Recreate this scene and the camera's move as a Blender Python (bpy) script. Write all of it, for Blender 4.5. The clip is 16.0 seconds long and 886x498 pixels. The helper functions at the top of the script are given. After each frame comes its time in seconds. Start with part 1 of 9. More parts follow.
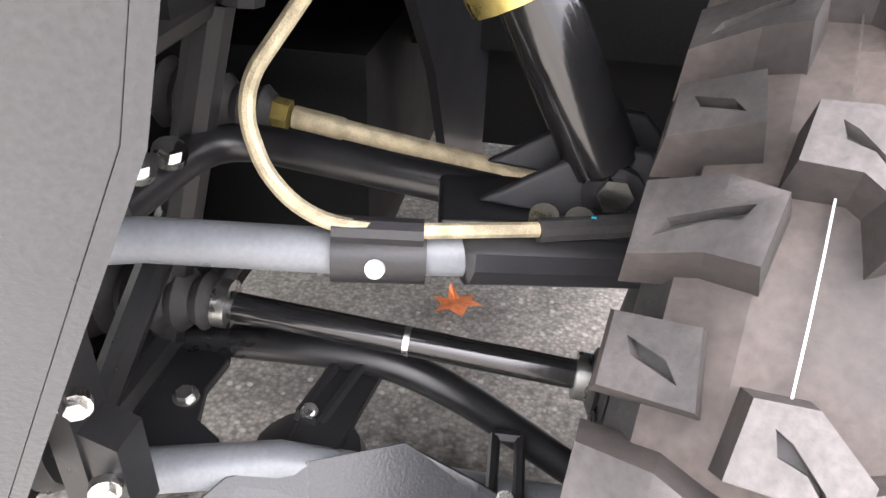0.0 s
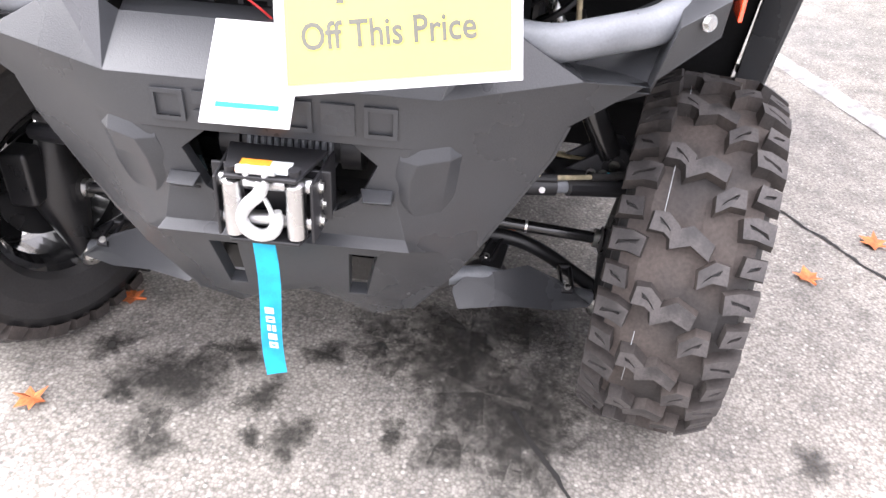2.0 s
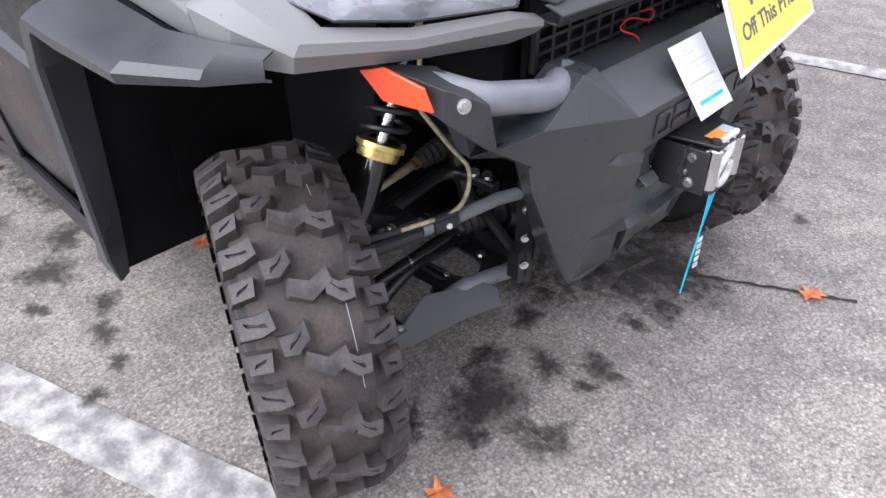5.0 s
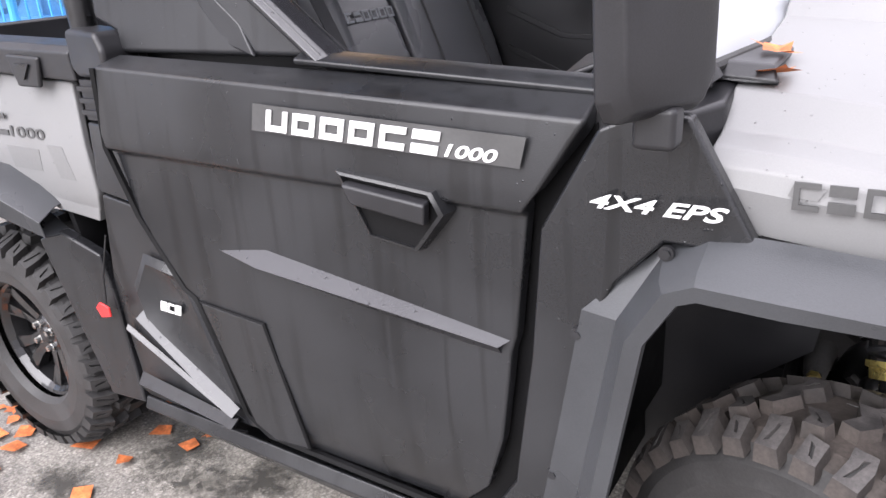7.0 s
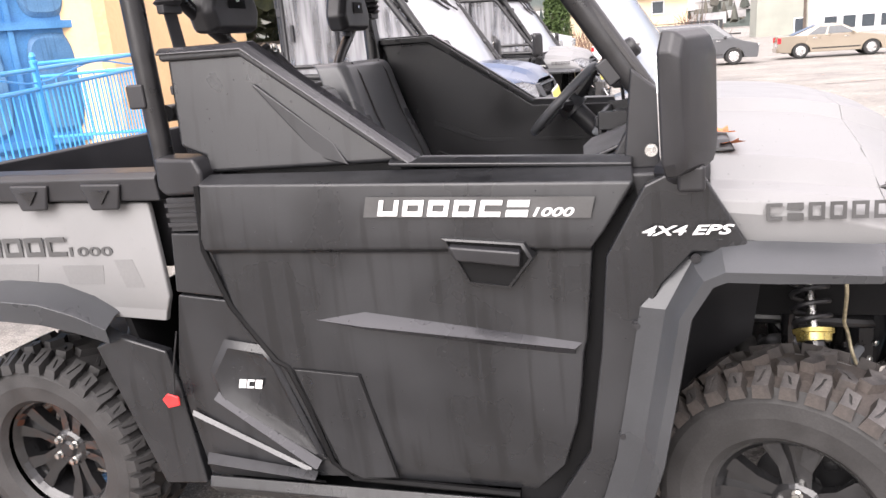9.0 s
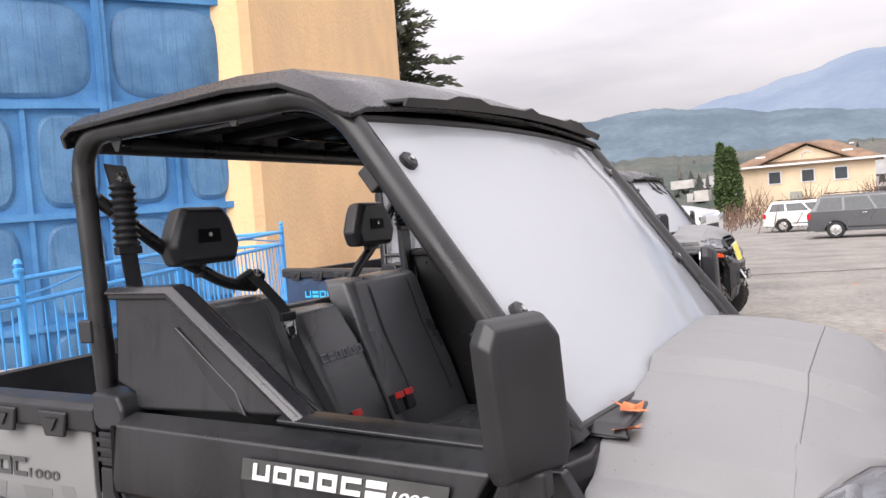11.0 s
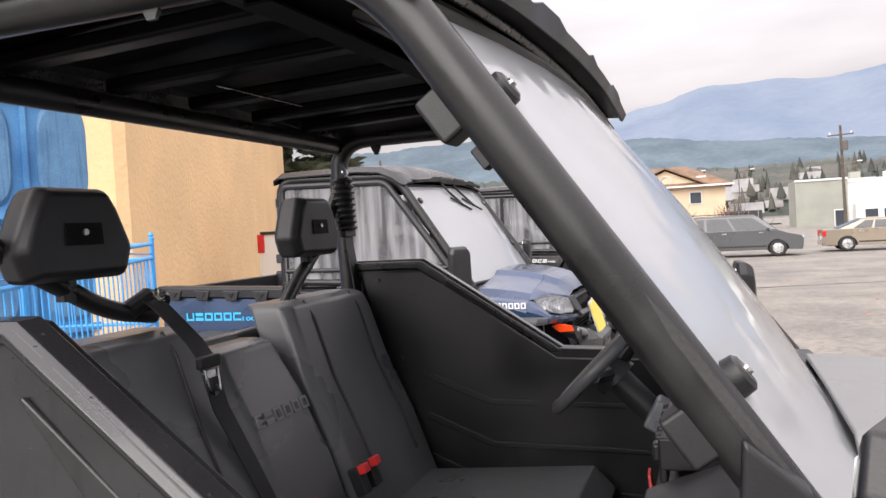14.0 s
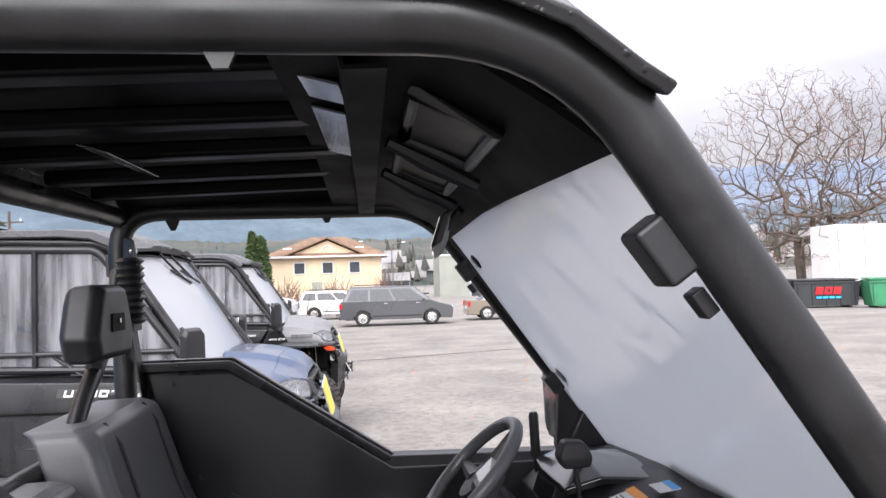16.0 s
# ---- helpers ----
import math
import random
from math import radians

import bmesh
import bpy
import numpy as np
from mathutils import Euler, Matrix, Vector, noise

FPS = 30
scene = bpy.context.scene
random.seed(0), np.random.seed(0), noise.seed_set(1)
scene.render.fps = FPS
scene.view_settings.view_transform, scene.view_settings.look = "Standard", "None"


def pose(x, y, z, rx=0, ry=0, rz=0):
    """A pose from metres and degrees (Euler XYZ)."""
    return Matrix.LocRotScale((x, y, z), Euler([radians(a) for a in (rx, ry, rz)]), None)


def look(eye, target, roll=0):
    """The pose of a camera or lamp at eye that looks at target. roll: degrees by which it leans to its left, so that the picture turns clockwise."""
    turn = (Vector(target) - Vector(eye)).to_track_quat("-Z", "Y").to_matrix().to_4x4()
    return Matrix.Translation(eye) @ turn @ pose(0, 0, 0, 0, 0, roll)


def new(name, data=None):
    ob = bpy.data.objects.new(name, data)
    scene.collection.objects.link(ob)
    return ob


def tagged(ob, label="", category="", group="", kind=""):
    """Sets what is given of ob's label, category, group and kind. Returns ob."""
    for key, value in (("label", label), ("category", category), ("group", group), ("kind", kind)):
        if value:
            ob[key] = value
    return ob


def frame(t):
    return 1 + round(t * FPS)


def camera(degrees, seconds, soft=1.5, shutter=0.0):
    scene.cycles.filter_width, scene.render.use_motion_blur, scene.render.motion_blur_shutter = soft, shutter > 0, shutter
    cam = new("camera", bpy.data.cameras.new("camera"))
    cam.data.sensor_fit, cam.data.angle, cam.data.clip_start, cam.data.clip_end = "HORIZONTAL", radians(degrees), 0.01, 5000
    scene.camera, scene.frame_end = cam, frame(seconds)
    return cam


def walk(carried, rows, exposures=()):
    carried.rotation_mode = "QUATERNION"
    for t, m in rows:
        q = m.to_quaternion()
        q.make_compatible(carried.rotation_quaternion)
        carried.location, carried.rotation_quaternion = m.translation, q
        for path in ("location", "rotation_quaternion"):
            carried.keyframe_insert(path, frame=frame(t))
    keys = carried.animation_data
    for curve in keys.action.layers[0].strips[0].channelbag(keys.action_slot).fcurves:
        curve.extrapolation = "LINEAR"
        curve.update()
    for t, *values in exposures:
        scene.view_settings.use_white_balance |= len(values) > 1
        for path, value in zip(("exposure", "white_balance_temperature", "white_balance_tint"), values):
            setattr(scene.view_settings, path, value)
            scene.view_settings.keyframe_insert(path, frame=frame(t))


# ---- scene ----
cam = camera(61.8, 16.0)
PATH = [
    (0, (1.597, 0.48, 0.752), (-0.081, 0.243, -0.31), 2.5),
    (0.5, (1.629, 0.487, 0.758), (-0.029, 0.253, -0.337), 2.7),
    (1, (1.811, 0.456, 0.858), (0.173, 0.237, -0.269), 2.6),
    (1.5, (2.127, 0.361, 1.014), (0.502, 0.24, -0.145), 4.5),
    (2, (2.421, 0.275, 1.155), (0.763, 0.206, 0.039), 4.4),
    (2.5, (2.629, 0.042, 1.164), (0.96, 0.109, 0.064), 4.4),
    (3, (2.631, -0.171, 1.16), (0.953, 0.069, 0.098), 3.6),
    (3.2, (2.6, -0.292, 1.167), (0.93, 0.041, 0.118), 3.3),
    (5.3, (1.959, -1.32, 1.339), (0.86, -0.113, 0.183), -1.1),
    (5.5, (1.852, -1.364, 1.335), (0.771, -0.109, 0.214), -1.3),
    (6, (1.595, -1.467, 1.312), (0.5, -0.092, 0.358), -1.3),
    (6.5, (1.291, -1.543, 1.336), (0.201, -0.11, 0.467), -3.1),
    (7, (1.09, -1.718, 1.358), (0.07, -0.174, 0.599), -3.7),
    (7.5, (0.897, -1.862, 1.36), (-0.051, -0.236, 0.683), -4.9),
    (8, (0.797, -2.032, 1.405), (0.003, -0.296, 0.807), -5.2),
    (8.5, (0.792, -2.266, 1.414), (0.101, -0.476, 0.851), -5.6),
    (9, (0.832, -2.334, 1.429), (0.214, -0.503, 0.914), -6.0),
    (9.5, (0.924, -2.358, 1.493), (0.288, -0.515, 1.046), -6.6),
    (10, (1.099, -2.275, 1.51), (0.344, -0.453, 1.177), -7.3),
    (10.2, (1.164, -2.214, 1.512), (0.356, -0.404, 1.248), -7.2),
    (12.3, (1.424, -1.627, 1.658), (0.221, -0.031, 1.72), -2.8),
    (12.5, (1.411, -1.61, 1.634), (0.207, -0.014, 1.695), -2.7),
    (13, (1.248, -1.623, 1.611), (0.101, 0.015, 1.651), -2.9),
    (13.5, (0.975, -1.594, 1.579), (-0.003, 0.15, 1.58), -3.7),
    (14, (0.729, -1.453, 1.56), (0.03, 0.421, 1.528), -4.8),
    (14.5, (0.567, -1.385, 1.585), (0.213, 0.583, 1.541), -5.2),
    (15, (0.39, -1.383, 1.603), (0.346, 0.616, 1.596), -5.0),
    (15.5, (0.32, -1.333, 1.667), (0.466, 0.661, 1.724), -4.6),
    (16, (0.223, -1.314, 1.675), (0.429, 0.674, 1.752), -3.5),
]
walk(cam, [(t, look(eye, target, roll)) for t, eye, target, roll in PATH], exposures=[(0.0, 4.2, 6500, 10.0), (0.5, 4.2, 6600, 10.0), (1.0, 4.55, 6500, 11.0), (1.5, 3.8, 6400, 12.0), (2.0, 2.75, 6300, 13.0), (2.6, 2.1, 6300, 14.0), (3.2, 1.85, 6150, 14.0), (5.3, 1.6, 5950, 14.0), (7.0, 2.05, 6250, 14.0), (9.0, 2.05, 6650, 14.0), (10.0, 1.75, 6250, 11.0), (12.5, 1.1, 7050, 14.5), (13.5, 1.15, 6900, 14.0), (14.5, 1.6, 6500, 11.0), (16.0, 1.62, 6250, 12.0)])

# ---- light ----
world = bpy.data.worlds.new("overcast_sky")
scene.world = world
world.use_nodes = True
_nt = world.node_tree
_nt.nodes.clear()
_out = _nt.nodes.new("ShaderNodeOutputWorld")
_bg = _nt.nodes.new("ShaderNodeBackground")
_sky = _nt.nodes.new("ShaderNodeTexSky")
_sky.sky_type = 'NISHITA'
_sky.sun_disc = False
_sky.sun_elevation, _sky.sun_rotation = radians(32), radians(200)
_dim = _nt.nodes.new("ShaderNodeMixRGB")
_dim.blend_type = 'MULTIPLY'
_dim.inputs[0].default_value = 1.0
_dim.inputs[2].default_value = (0.1, 0.1, 0.1, 1)
_nt.links.new(_sky.outputs[0], _dim.inputs[1])
_tc = _nt.nodes.new("ShaderNodeTexCoord")
_mp = _nt.nodes.new("ShaderNodeMapping")
_mp.inputs["Scale"].default_value = (1.0, 1.0, 4.2)
_nt.links.new(_tc.outputs["Generated"], _mp.inputs[0])
_nz = _nt.nodes.new("ShaderNodeTexNoise")
_nz.inputs["Scale"].default_value = 2.3
_nz.inputs["Detail"].default_value = 6
_nz.inputs["Roughness"].default_value = 0.48
_nt.links.new(_mp.outputs[0], _nz.inputs["Vector"])
_cr = _nt.nodes.new("ShaderNodeValToRGB")
_cr.color_ramp.elements[0].position, _cr.color_ramp.elements[0].color = 0.30, (0.645, 0.62, 0.655, 1)
_cr.color_ramp.elements[1].position, _cr.color_ramp.elements[1].color = 0.66, (1.0, 0.945, 0.965, 1)
_nt.links.new(_nz.outputs[0], _cr.inputs[0])
_mx = _nt.nodes.new("ShaderNodeMixRGB")
_mx.inputs[0].default_value = 0.9
_nt.links.new(_dim.outputs[0], _mx.inputs[1])
_nt.links.new(_cr.outputs[0], _mx.inputs[2])
_sep = _nt.nodes.new("ShaderNodeSeparateXYZ")
_nt.links.new(_tc.outputs["Generated"], _sep.inputs[0])
_zen = _nt.nodes.new("ShaderNodeMapRange")
_zen.inputs[1].default_value, _zen.inputs[2].default_value = 0.12, 0.9
_zen.inputs[3].default_value, _zen.inputs[4].default_value = 0.33, 1.24
_nt.links.new(_sep.outputs[2], _zen.inputs[0])
_nt.links.new(_zen.outputs[0], _bg.inputs[1])
_nt.links.new(_mx.outputs[0], _bg.inputs[0])
_nt.links.new(_bg.outputs[0], _out.inputs[0])
_sun = bpy.data.lights.new("sun", 'SUN')
_sun.energy, _sun.angle, _sun.color = 1.5, radians(60), (1.0, 0.98, 0.955)
sun = new("sun", _sun)
sun.matrix_world = look((0, 0, 18), (5, 26, 0))

# ---- materials ----
def material(name, base, rough=0.5, metal=0.0, vary=0.15, scale=8.0, fine=150.0, bump=0.1, dist=0.002, coat=0.0, other=None, spec=0.5, wet=0.0, drops=0.0, streak=0.0, dropsize=230):
    """A surface with colour change at two scales, uneven gloss and fine relief. other: a second colour in broad patches."""
    m = bpy.data.materials.new(name)
    m.use_nodes = True
    nt = m.node_tree
    b = nt.nodes["Principled BSDF"]
    b.inputs["Metallic"].default_value = metal
    b.inputs["Coat Weight"].default_value = coat
    b.inputs["Coat Roughness"].default_value = 0.08
    b.inputs["Specular IOR Level"].default_value = spec
    tc = nt.nodes.new("ShaderNodeTexCoord")
    n1 = nt.nodes.new("ShaderNodeTexNoise")
    n1.inputs["Scale"].default_value, n1.inputs["Detail"].default_value = scale, 5
    n2 = nt.nodes.new("ShaderNodeTexNoise")
    n2.inputs["Scale"].default_value, n2.inputs["Detail"].default_value = fine, 3
    nt.links.new(tc.outputs["Object"], n1.inputs["Vector"])
    nt.links.new(tc.outputs["Object"], n2.inputs["Vector"])
    r = nt.nodes.new("ShaderNodeValToRGB")
    c2 = other or tuple(min(1, c * (1 + vary)) for c in base)
    c1 = tuple(c * (1 - vary) for c in base)
    r.color_ramp.interpolation = 'EASE'
    r.color_ramp.elements[0].position, r.color_ramp.elements[1].position = 0.32, 0.68
    r.color_ramp.elements[0].color, r.color_ramp.elements[1].color = (*c1, 1), (*c2, 1)
    nt.links.new(n1.outputs[0], r.inputs[0])
    mx = nt.nodes.new("ShaderNodeMixRGB")
    mx.blend_type = 'OVERLAY'
    mx.inputs[0].default_value = min(1, vary * 1.5)
    nt.links.new(r.outputs[0], mx.inputs[1])
    nt.links.new(n2.outputs[0], mx.inputs[2])
    colour = mx.outputs[0]
    if streak:
        mp = nt.nodes.new("ShaderNodeMapping")
        mp.inputs["Scale"].default_value = (38, 38, 0.9)
        nt.links.new(tc.outputs["Object"], mp.inputs[0])
        ns = nt.nodes.new("ShaderNodeTexNoise")
        ns.inputs["Scale"].default_value, ns.inputs["Detail"].default_value = 1.0, 2
        nt.links.new(mp.outputs[0], ns.inputs["Vector"])
        rs = nt.nodes.new("ShaderNodeValToRGB")
        rs.color_ramp.elements[0].position, rs.color_ramp.elements[1].position = 0.34, 0.46
        rs.color_ramp.elements[0].color = (1 - streak, 1 - streak, 1 - streak, 1)
        nt.links.new(ns.outputs[0], rs.inputs[0])
        ms = nt.nodes.new("ShaderNodeMixRGB")
        ms.blend_type = 'MULTIPLY'
        ms.inputs[0].default_value = 1.0
        nt.links.new(colour, ms.inputs[1])
        nt.links.new(rs.outputs[0], ms.inputs[2])
        colour = ms.outputs[0]
    nt.links.new(colour, b.inputs["Base Color"])
    rr = nt.nodes.new("ShaderNodeMapRange")
    rr.inputs[3].default_value, rr.inputs[4].default_value = max(0.03, rough - 0.12 - wet), min(1, rough + 0.1)
    rr.interpolation_type = 'SMOOTHSTEP'
    rr.inputs[1].default_value, rr.inputs[2].default_value = 0.25, 0.75
    nt.links.new(n1.outputs[0], rr.inputs[0])
    nt.links.new(rr.outputs[0], b.inputs["Roughness"])
    if bump:
        bp = nt.nodes.new("ShaderNodeBump")
        bp.inputs["Strength"].default_value, bp.inputs["Distance"].default_value = bump, dist
        nt.links.new(n2.outputs[0], bp.inputs["Height"])
        nt.links.new(bp.outputs[0], b.inputs["Normal"])
        if drops:
            # standing rain drops: small domes where a patchy noise lets them be
            vo = nt.nodes.new("ShaderNodeTexVoronoi")
            vo.inputs["Scale"].default_value = dropsize
            nt.links.new(tc.outputs["Object"], vo.inputs["Vector"])
            dome = nt.nodes.new("ShaderNodeMapRange")
            dome.inputs[1].default_value, dome.inputs[2].default_value = 0.45, 0.1
            nt.links.new(vo.outputs["Distance"], dome.inputs[0])
            pick = nt.nodes.new("ShaderNodeRGBToBW")
            nt.links.new(vo.outputs["Color"], pick.inputs[0])
            keep = nt.nodes.new("ShaderNodeMath")
            keep.operation = 'LESS_THAN'
            keep.inputs[1].default_value = 0.22 + 0.4 * drops
            nt.links.new(pick.outputs[0], keep.inputs[0])
            h = nt.nodes.new("ShaderNodeMath")
            h.operation = 'MULTIPLY'
            nt.links.new(dome.outputs[0], h.inputs[0])
            nt.links.new(keep.outputs[0], h.inputs[1])
            b2 = nt.nodes.new("ShaderNodeBump")
            b2.inputs["Strength"].default_value, b2.inputs["Distance"].default_value = 0.7, 0.0018
            nt.links.new(h.outputs[0], b2.inputs["Height"])
            nt.links.new(bp.outputs[0], b2.inputs["Normal"])
            nt.links.new(b2.outputs[0], b.inputs["Normal"])
            ro = nt.nodes.new("ShaderNodeMixRGB")
            nt.links.new(h.outputs[0], ro.inputs[0])
            nt.links.new(rr.outputs[0], ro.inputs[1])
            ro.inputs[2].default_value = (0.06, 0.06, 0.06, 1)
            nt.links.new(ro.outputs[0], b.inputs["Roughness"])
    return m


BLACK = material("black_plastic", (0.016, 0.016, 0.018), 0.44, vary=0.2, scale=5, fine=420, bump=0.25, dist=0.0008)
PANEL = material("grained_dark_plastic", (0.0165, 0.017, 0.0187), 0.37, vary=0.18, scale=3.5, fine=500, bump=0.3, dist=0.0008, wet=0.06, streak=0.35, drops=-0.36)
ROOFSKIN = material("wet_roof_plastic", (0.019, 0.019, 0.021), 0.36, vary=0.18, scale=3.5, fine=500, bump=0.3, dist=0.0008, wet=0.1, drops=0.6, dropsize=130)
# Lighter copy of the door plastic: wet gloss plus caught light in its colour.
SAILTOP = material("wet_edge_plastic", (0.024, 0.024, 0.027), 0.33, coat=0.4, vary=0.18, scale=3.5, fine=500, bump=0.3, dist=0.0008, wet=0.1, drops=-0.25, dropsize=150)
BUMPER = material("grey_grained_plastic", (0.039, 0.041, 0.0445), 0.37, vary=0.14, scale=4, fine=420, bump=0.3, dist=0.001, wet=0.08)
# Near-black, low gloss: the shade under the roof is put into the colour.
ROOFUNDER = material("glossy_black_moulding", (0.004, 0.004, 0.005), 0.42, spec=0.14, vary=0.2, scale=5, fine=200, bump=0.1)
# Liner plastic; its near-black also paints shade in recesses, seams and ceiling.
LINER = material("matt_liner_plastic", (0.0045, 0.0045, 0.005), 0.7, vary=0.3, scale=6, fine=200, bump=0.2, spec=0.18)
STEEL = material("black_steel_tube", (0.014, 0.014, 0.015), 0.36, vary=0.25, scale=14, fine=300, bump=0.15, dist=0.0006)
SILVER = material("silver_paint", (0.192, 0.192, 0.192), 0.45, metal=0.05, vary=0.06, scale=3, fine=600, bump=0.03, spec=0.4, drops=-0.3)
GHOST = material("faint_grey_decal", (0.162, 0.162, 0.162), 0.44, metal=0.05, vary=0.06, scale=3, bump=0.02, coat=0.15)
LAMPBACK = material("silvered_lamp_bowl", (0.62, 0.64, 0.66), 0.3, metal=0.45, vary=0.12, scale=25, bump=0)
NAVY = material("navy_paint", (0.022, 0.047, 0.105), 0.3, metal=0.2, vary=0.1, scale=3, fine=600, bump=0.03, coat=0.6)
RUBBER = material("dusty_tyre_rubber", (0.034, 0.031, 0.03), 0.78, vary=0.3, scale=7, fine=160, bump=0.35, dist=0.0015, other=(0.074, 0.061, 0.054))
CLEANRUBBER = material("black_tyre_rubber", (0.028, 0.027, 0.027), 0.65, vary=0.25, scale=9, fine=200, bump=0.25)
LUGTOP = material("scuffed_tyre_lug", (0.042, 0.039, 0.039), 0.7, vary=0.3, scale=22, fine=220, bump=0.4, dist=0.0015, other=(0.082, 0.075, 0.073))
CHROME = material("zinc_plated_steel", (0.62, 0.62, 0.6), 0.28, metal=1.0, vary=0.15, scale=40, fine=300, bump=0.1, dist=0.0005)
PALEZINC = material("pale_zinc_hook", (0.66, 0.67, 0.66), 0.42, metal=0.25, vary=0.12, scale=40, fine=300, bump=0.1, dist=0.0005)
GOLD = material("yellow_zinc", (0.62, 0.5, 0.17), 0.35, metal=0.8, vary=0.2, scale=40, bump=0.1)
VINYL = material("black_seat_vinyl", (0.088, 0.090, 0.096), 0.36, vary=0.07, scale=2.2, fine=380, bump=0.35, dist=0.001, wet=0.08)
MARK = material("grey_mark", (0.06, 0.06, 0.06), 0.45, vary=0.1, bump=0)
WHITE = material("white_decal", (0.78, 0.78, 0.77), 0.4, vary=0.05, bump=0)
ORANGE = material("orange_reflector", (0.85, 0.07, 0.01), 0.12, vary=0.05, fine=300, bump=0.2, coat=0.8)
AMBER = material("amber_sticker", (0.75, 0.28, 0.03), 0.4, vary=0.1, bump=0)
TEAL = material("cyan_webbing", (0.02, 0.42, 0.62), 0.75, vary=0.15, scale=30, fine=700, bump=0.5, dist=0.001)
RED = material("red_plastic", (0.62, 0.03, 0.03), 0.4, vary=0.1, bump=0)
PAPER = material("white_card", (0.64, 0.645, 0.65), 0.6, vary=0.03, bump=0.05)
YELLOW = material("yellow_card", (0.86, 0.72, 0.12), 0.5, vary=0.03, bump=0.05)
SIGNINK = material("grey_ink", (0.12, 0.12, 0.1), 0.6, vary=0.1, bump=0)
FAINTINK = material("pale_ink", (0.42, 0.45, 0.46), 0.6, vary=0.1, bump=0)
HOSE = material("braided_hose", (0.46, 0.4, 0.27), 0.45, metal=0.4, vary=0.25, scale=60, fine=900, bump=0.6, dist=0.001)
ALLOY = material("gloss_black_alloy", (0.02, 0.02, 0.021), 0.2, metal=0.3, vary=0.2, fine=300, bump=0.05, coat=0.5)
BRIGHT = material("machined_alloy", (0.6, 0.6, 0.6), 0.3, metal=1.0, vary=0.1, fine=300, bump=0.05)
LAMPIN = material("lamp_reflector", (0.75, 0.76, 0.78), 0.15, metal=0.9, vary=0.1, scale=20, bump=0)
SCREEN = material("dark_display", (0.01, 0.01, 0.012), 0.12, vary=0.1, bump=0)
GREYARM = material("grey_arm_paint", (0.16, 0.17, 0.185), 0.38, vary=0.12, scale=20, fine=300, bump=0.1)
BLUEPAINT = material("blue_door_paint", (0.05, 0.21, 0.48), 0.5, vary=0.2, scale=1.6, fine=60, bump=0.1, dist=0.003, other=(0.085, 0.27, 0.53))
PALEBLUE = material("weathered_blue_paint", (0.075, 0.21, 0.41), 0.55, streak=0.22, vary=0.25, scale=2.5, fine=70, bump=0.1, dist=0.003, other=(0.1, 0.23, 0.4))
RAILBLUE = material("bright_blue_paint", (0.06, 0.34, 0.75), 0.42, vary=0.1, scale=5, fine=90, bump=0.1)
STUCCO = material("ochre_stucco", (0.84, 0.57, 0.31), 0.9, vary=0.05, scale=0.8, fine=13, bump=0.55, dist=0.03)
CREAM = material("cream_siding", (0.66, 0.52, 0.36), 0.8, vary=0.08, scale=0.6, fine=12, bump=0.1)
WHITEWALL = material("white_siding", (0.74, 0.74, 0.73), 0.8, vary=0.06, scale=0.6, fine=12, bump=0.1)
GREYWALL = material("grey_siding", (0.3, 0.31, 0.27), 0.8, vary=0.08, scale=0.6, fine=12, bump=0.1)
SHINGLE = material("brown_shingles", (0.2, 0.125, 0.08), 0.9, vary=0.25, scale=1.2, fine=25, bump=0.4, dist=0.02)
GREYROOF = material("grey_shingles", (0.13, 0.12, 0.115), 0.9, vary=0.2, scale=1.2, fine=25, bump=0.4, dist=0.02)
FARGLASS = material("dark_window_glass", (0.05, 0.06, 0.07), 0.08, vary=0.1, bump=0)
BARK = material("grey_bark", (0.1, 0.08, 0.065), 0.9, vary=0.3, scale=6, fine=40, bump=0.6, dist=0.02)
NEEDLE = material("dark_needles", (0.03, 0.045, 0.022), 0.7, vary=0.4, scale=2, fine=20, bump=0, other=(0.075, 0.085, 0.04))
CEDAR = material("cypress_green", (0.035, 0.07, 0.015), 0.7, vary=0.4, scale=2, fine=20, bump=0, other=(0.07, 0.11, 0.03))
TWIG = material("russet_twigs", (0.14, 0.085, 0.06), 0.9, vary=0.3, bump=0)
DUSTY = material("dry_leaf", (0.55, 0.16, 0.05), 0.7, vary=0.35, scale=30, bump=0.2)
TAUPE = material("taupe_car_paint", (0.26, 0.22, 0.17), 0.3, metal=0.4, vary=0.05, coat=0.6, bump=0, scale=0.4)
CARGREY = material("graphite_car_paint", (0.07, 0.072, 0.078), 0.28, metal=0.4, vary=0.05, coat=0.6, bump=0, scale=0.4)
CARWHITE = material("white_car_paint", (0.75, 0.75, 0.74), 0.3, vary=0.04, coat=0.6, bump=0, scale=0.4)
CARRED = material("dark_red_car_paint", (0.25, 0.03, 0.04), 0.3, vary=0.05, coat=0.6, bump=0, scale=0.4)
TAILRED = material("red_lamp_glass", (0.6, 0.01, 0.02), 0.12, vary=0.1, bump=0, coat=0.6)
DUMPBLACK = material("black_bin_paint", (0.02, 0.022, 0.025), 0.5, vary=0.25, scale=2, fine=30, bump=0.2, dist=0.01)
DUMPGREEN = material("green_bin_paint", (0.03, 0.2, 0.09), 0.5, vary=0.2, scale=2, fine=30, bump=0.2, dist=0.01)
LINEPAINT = material("worn_white_line", (0.28, 0.27, 0.26), 0.8, vary=0.3, scale=14, fine=120, bump=0.5, dist=0.003, other=(0.47, 0.46, 0.445))


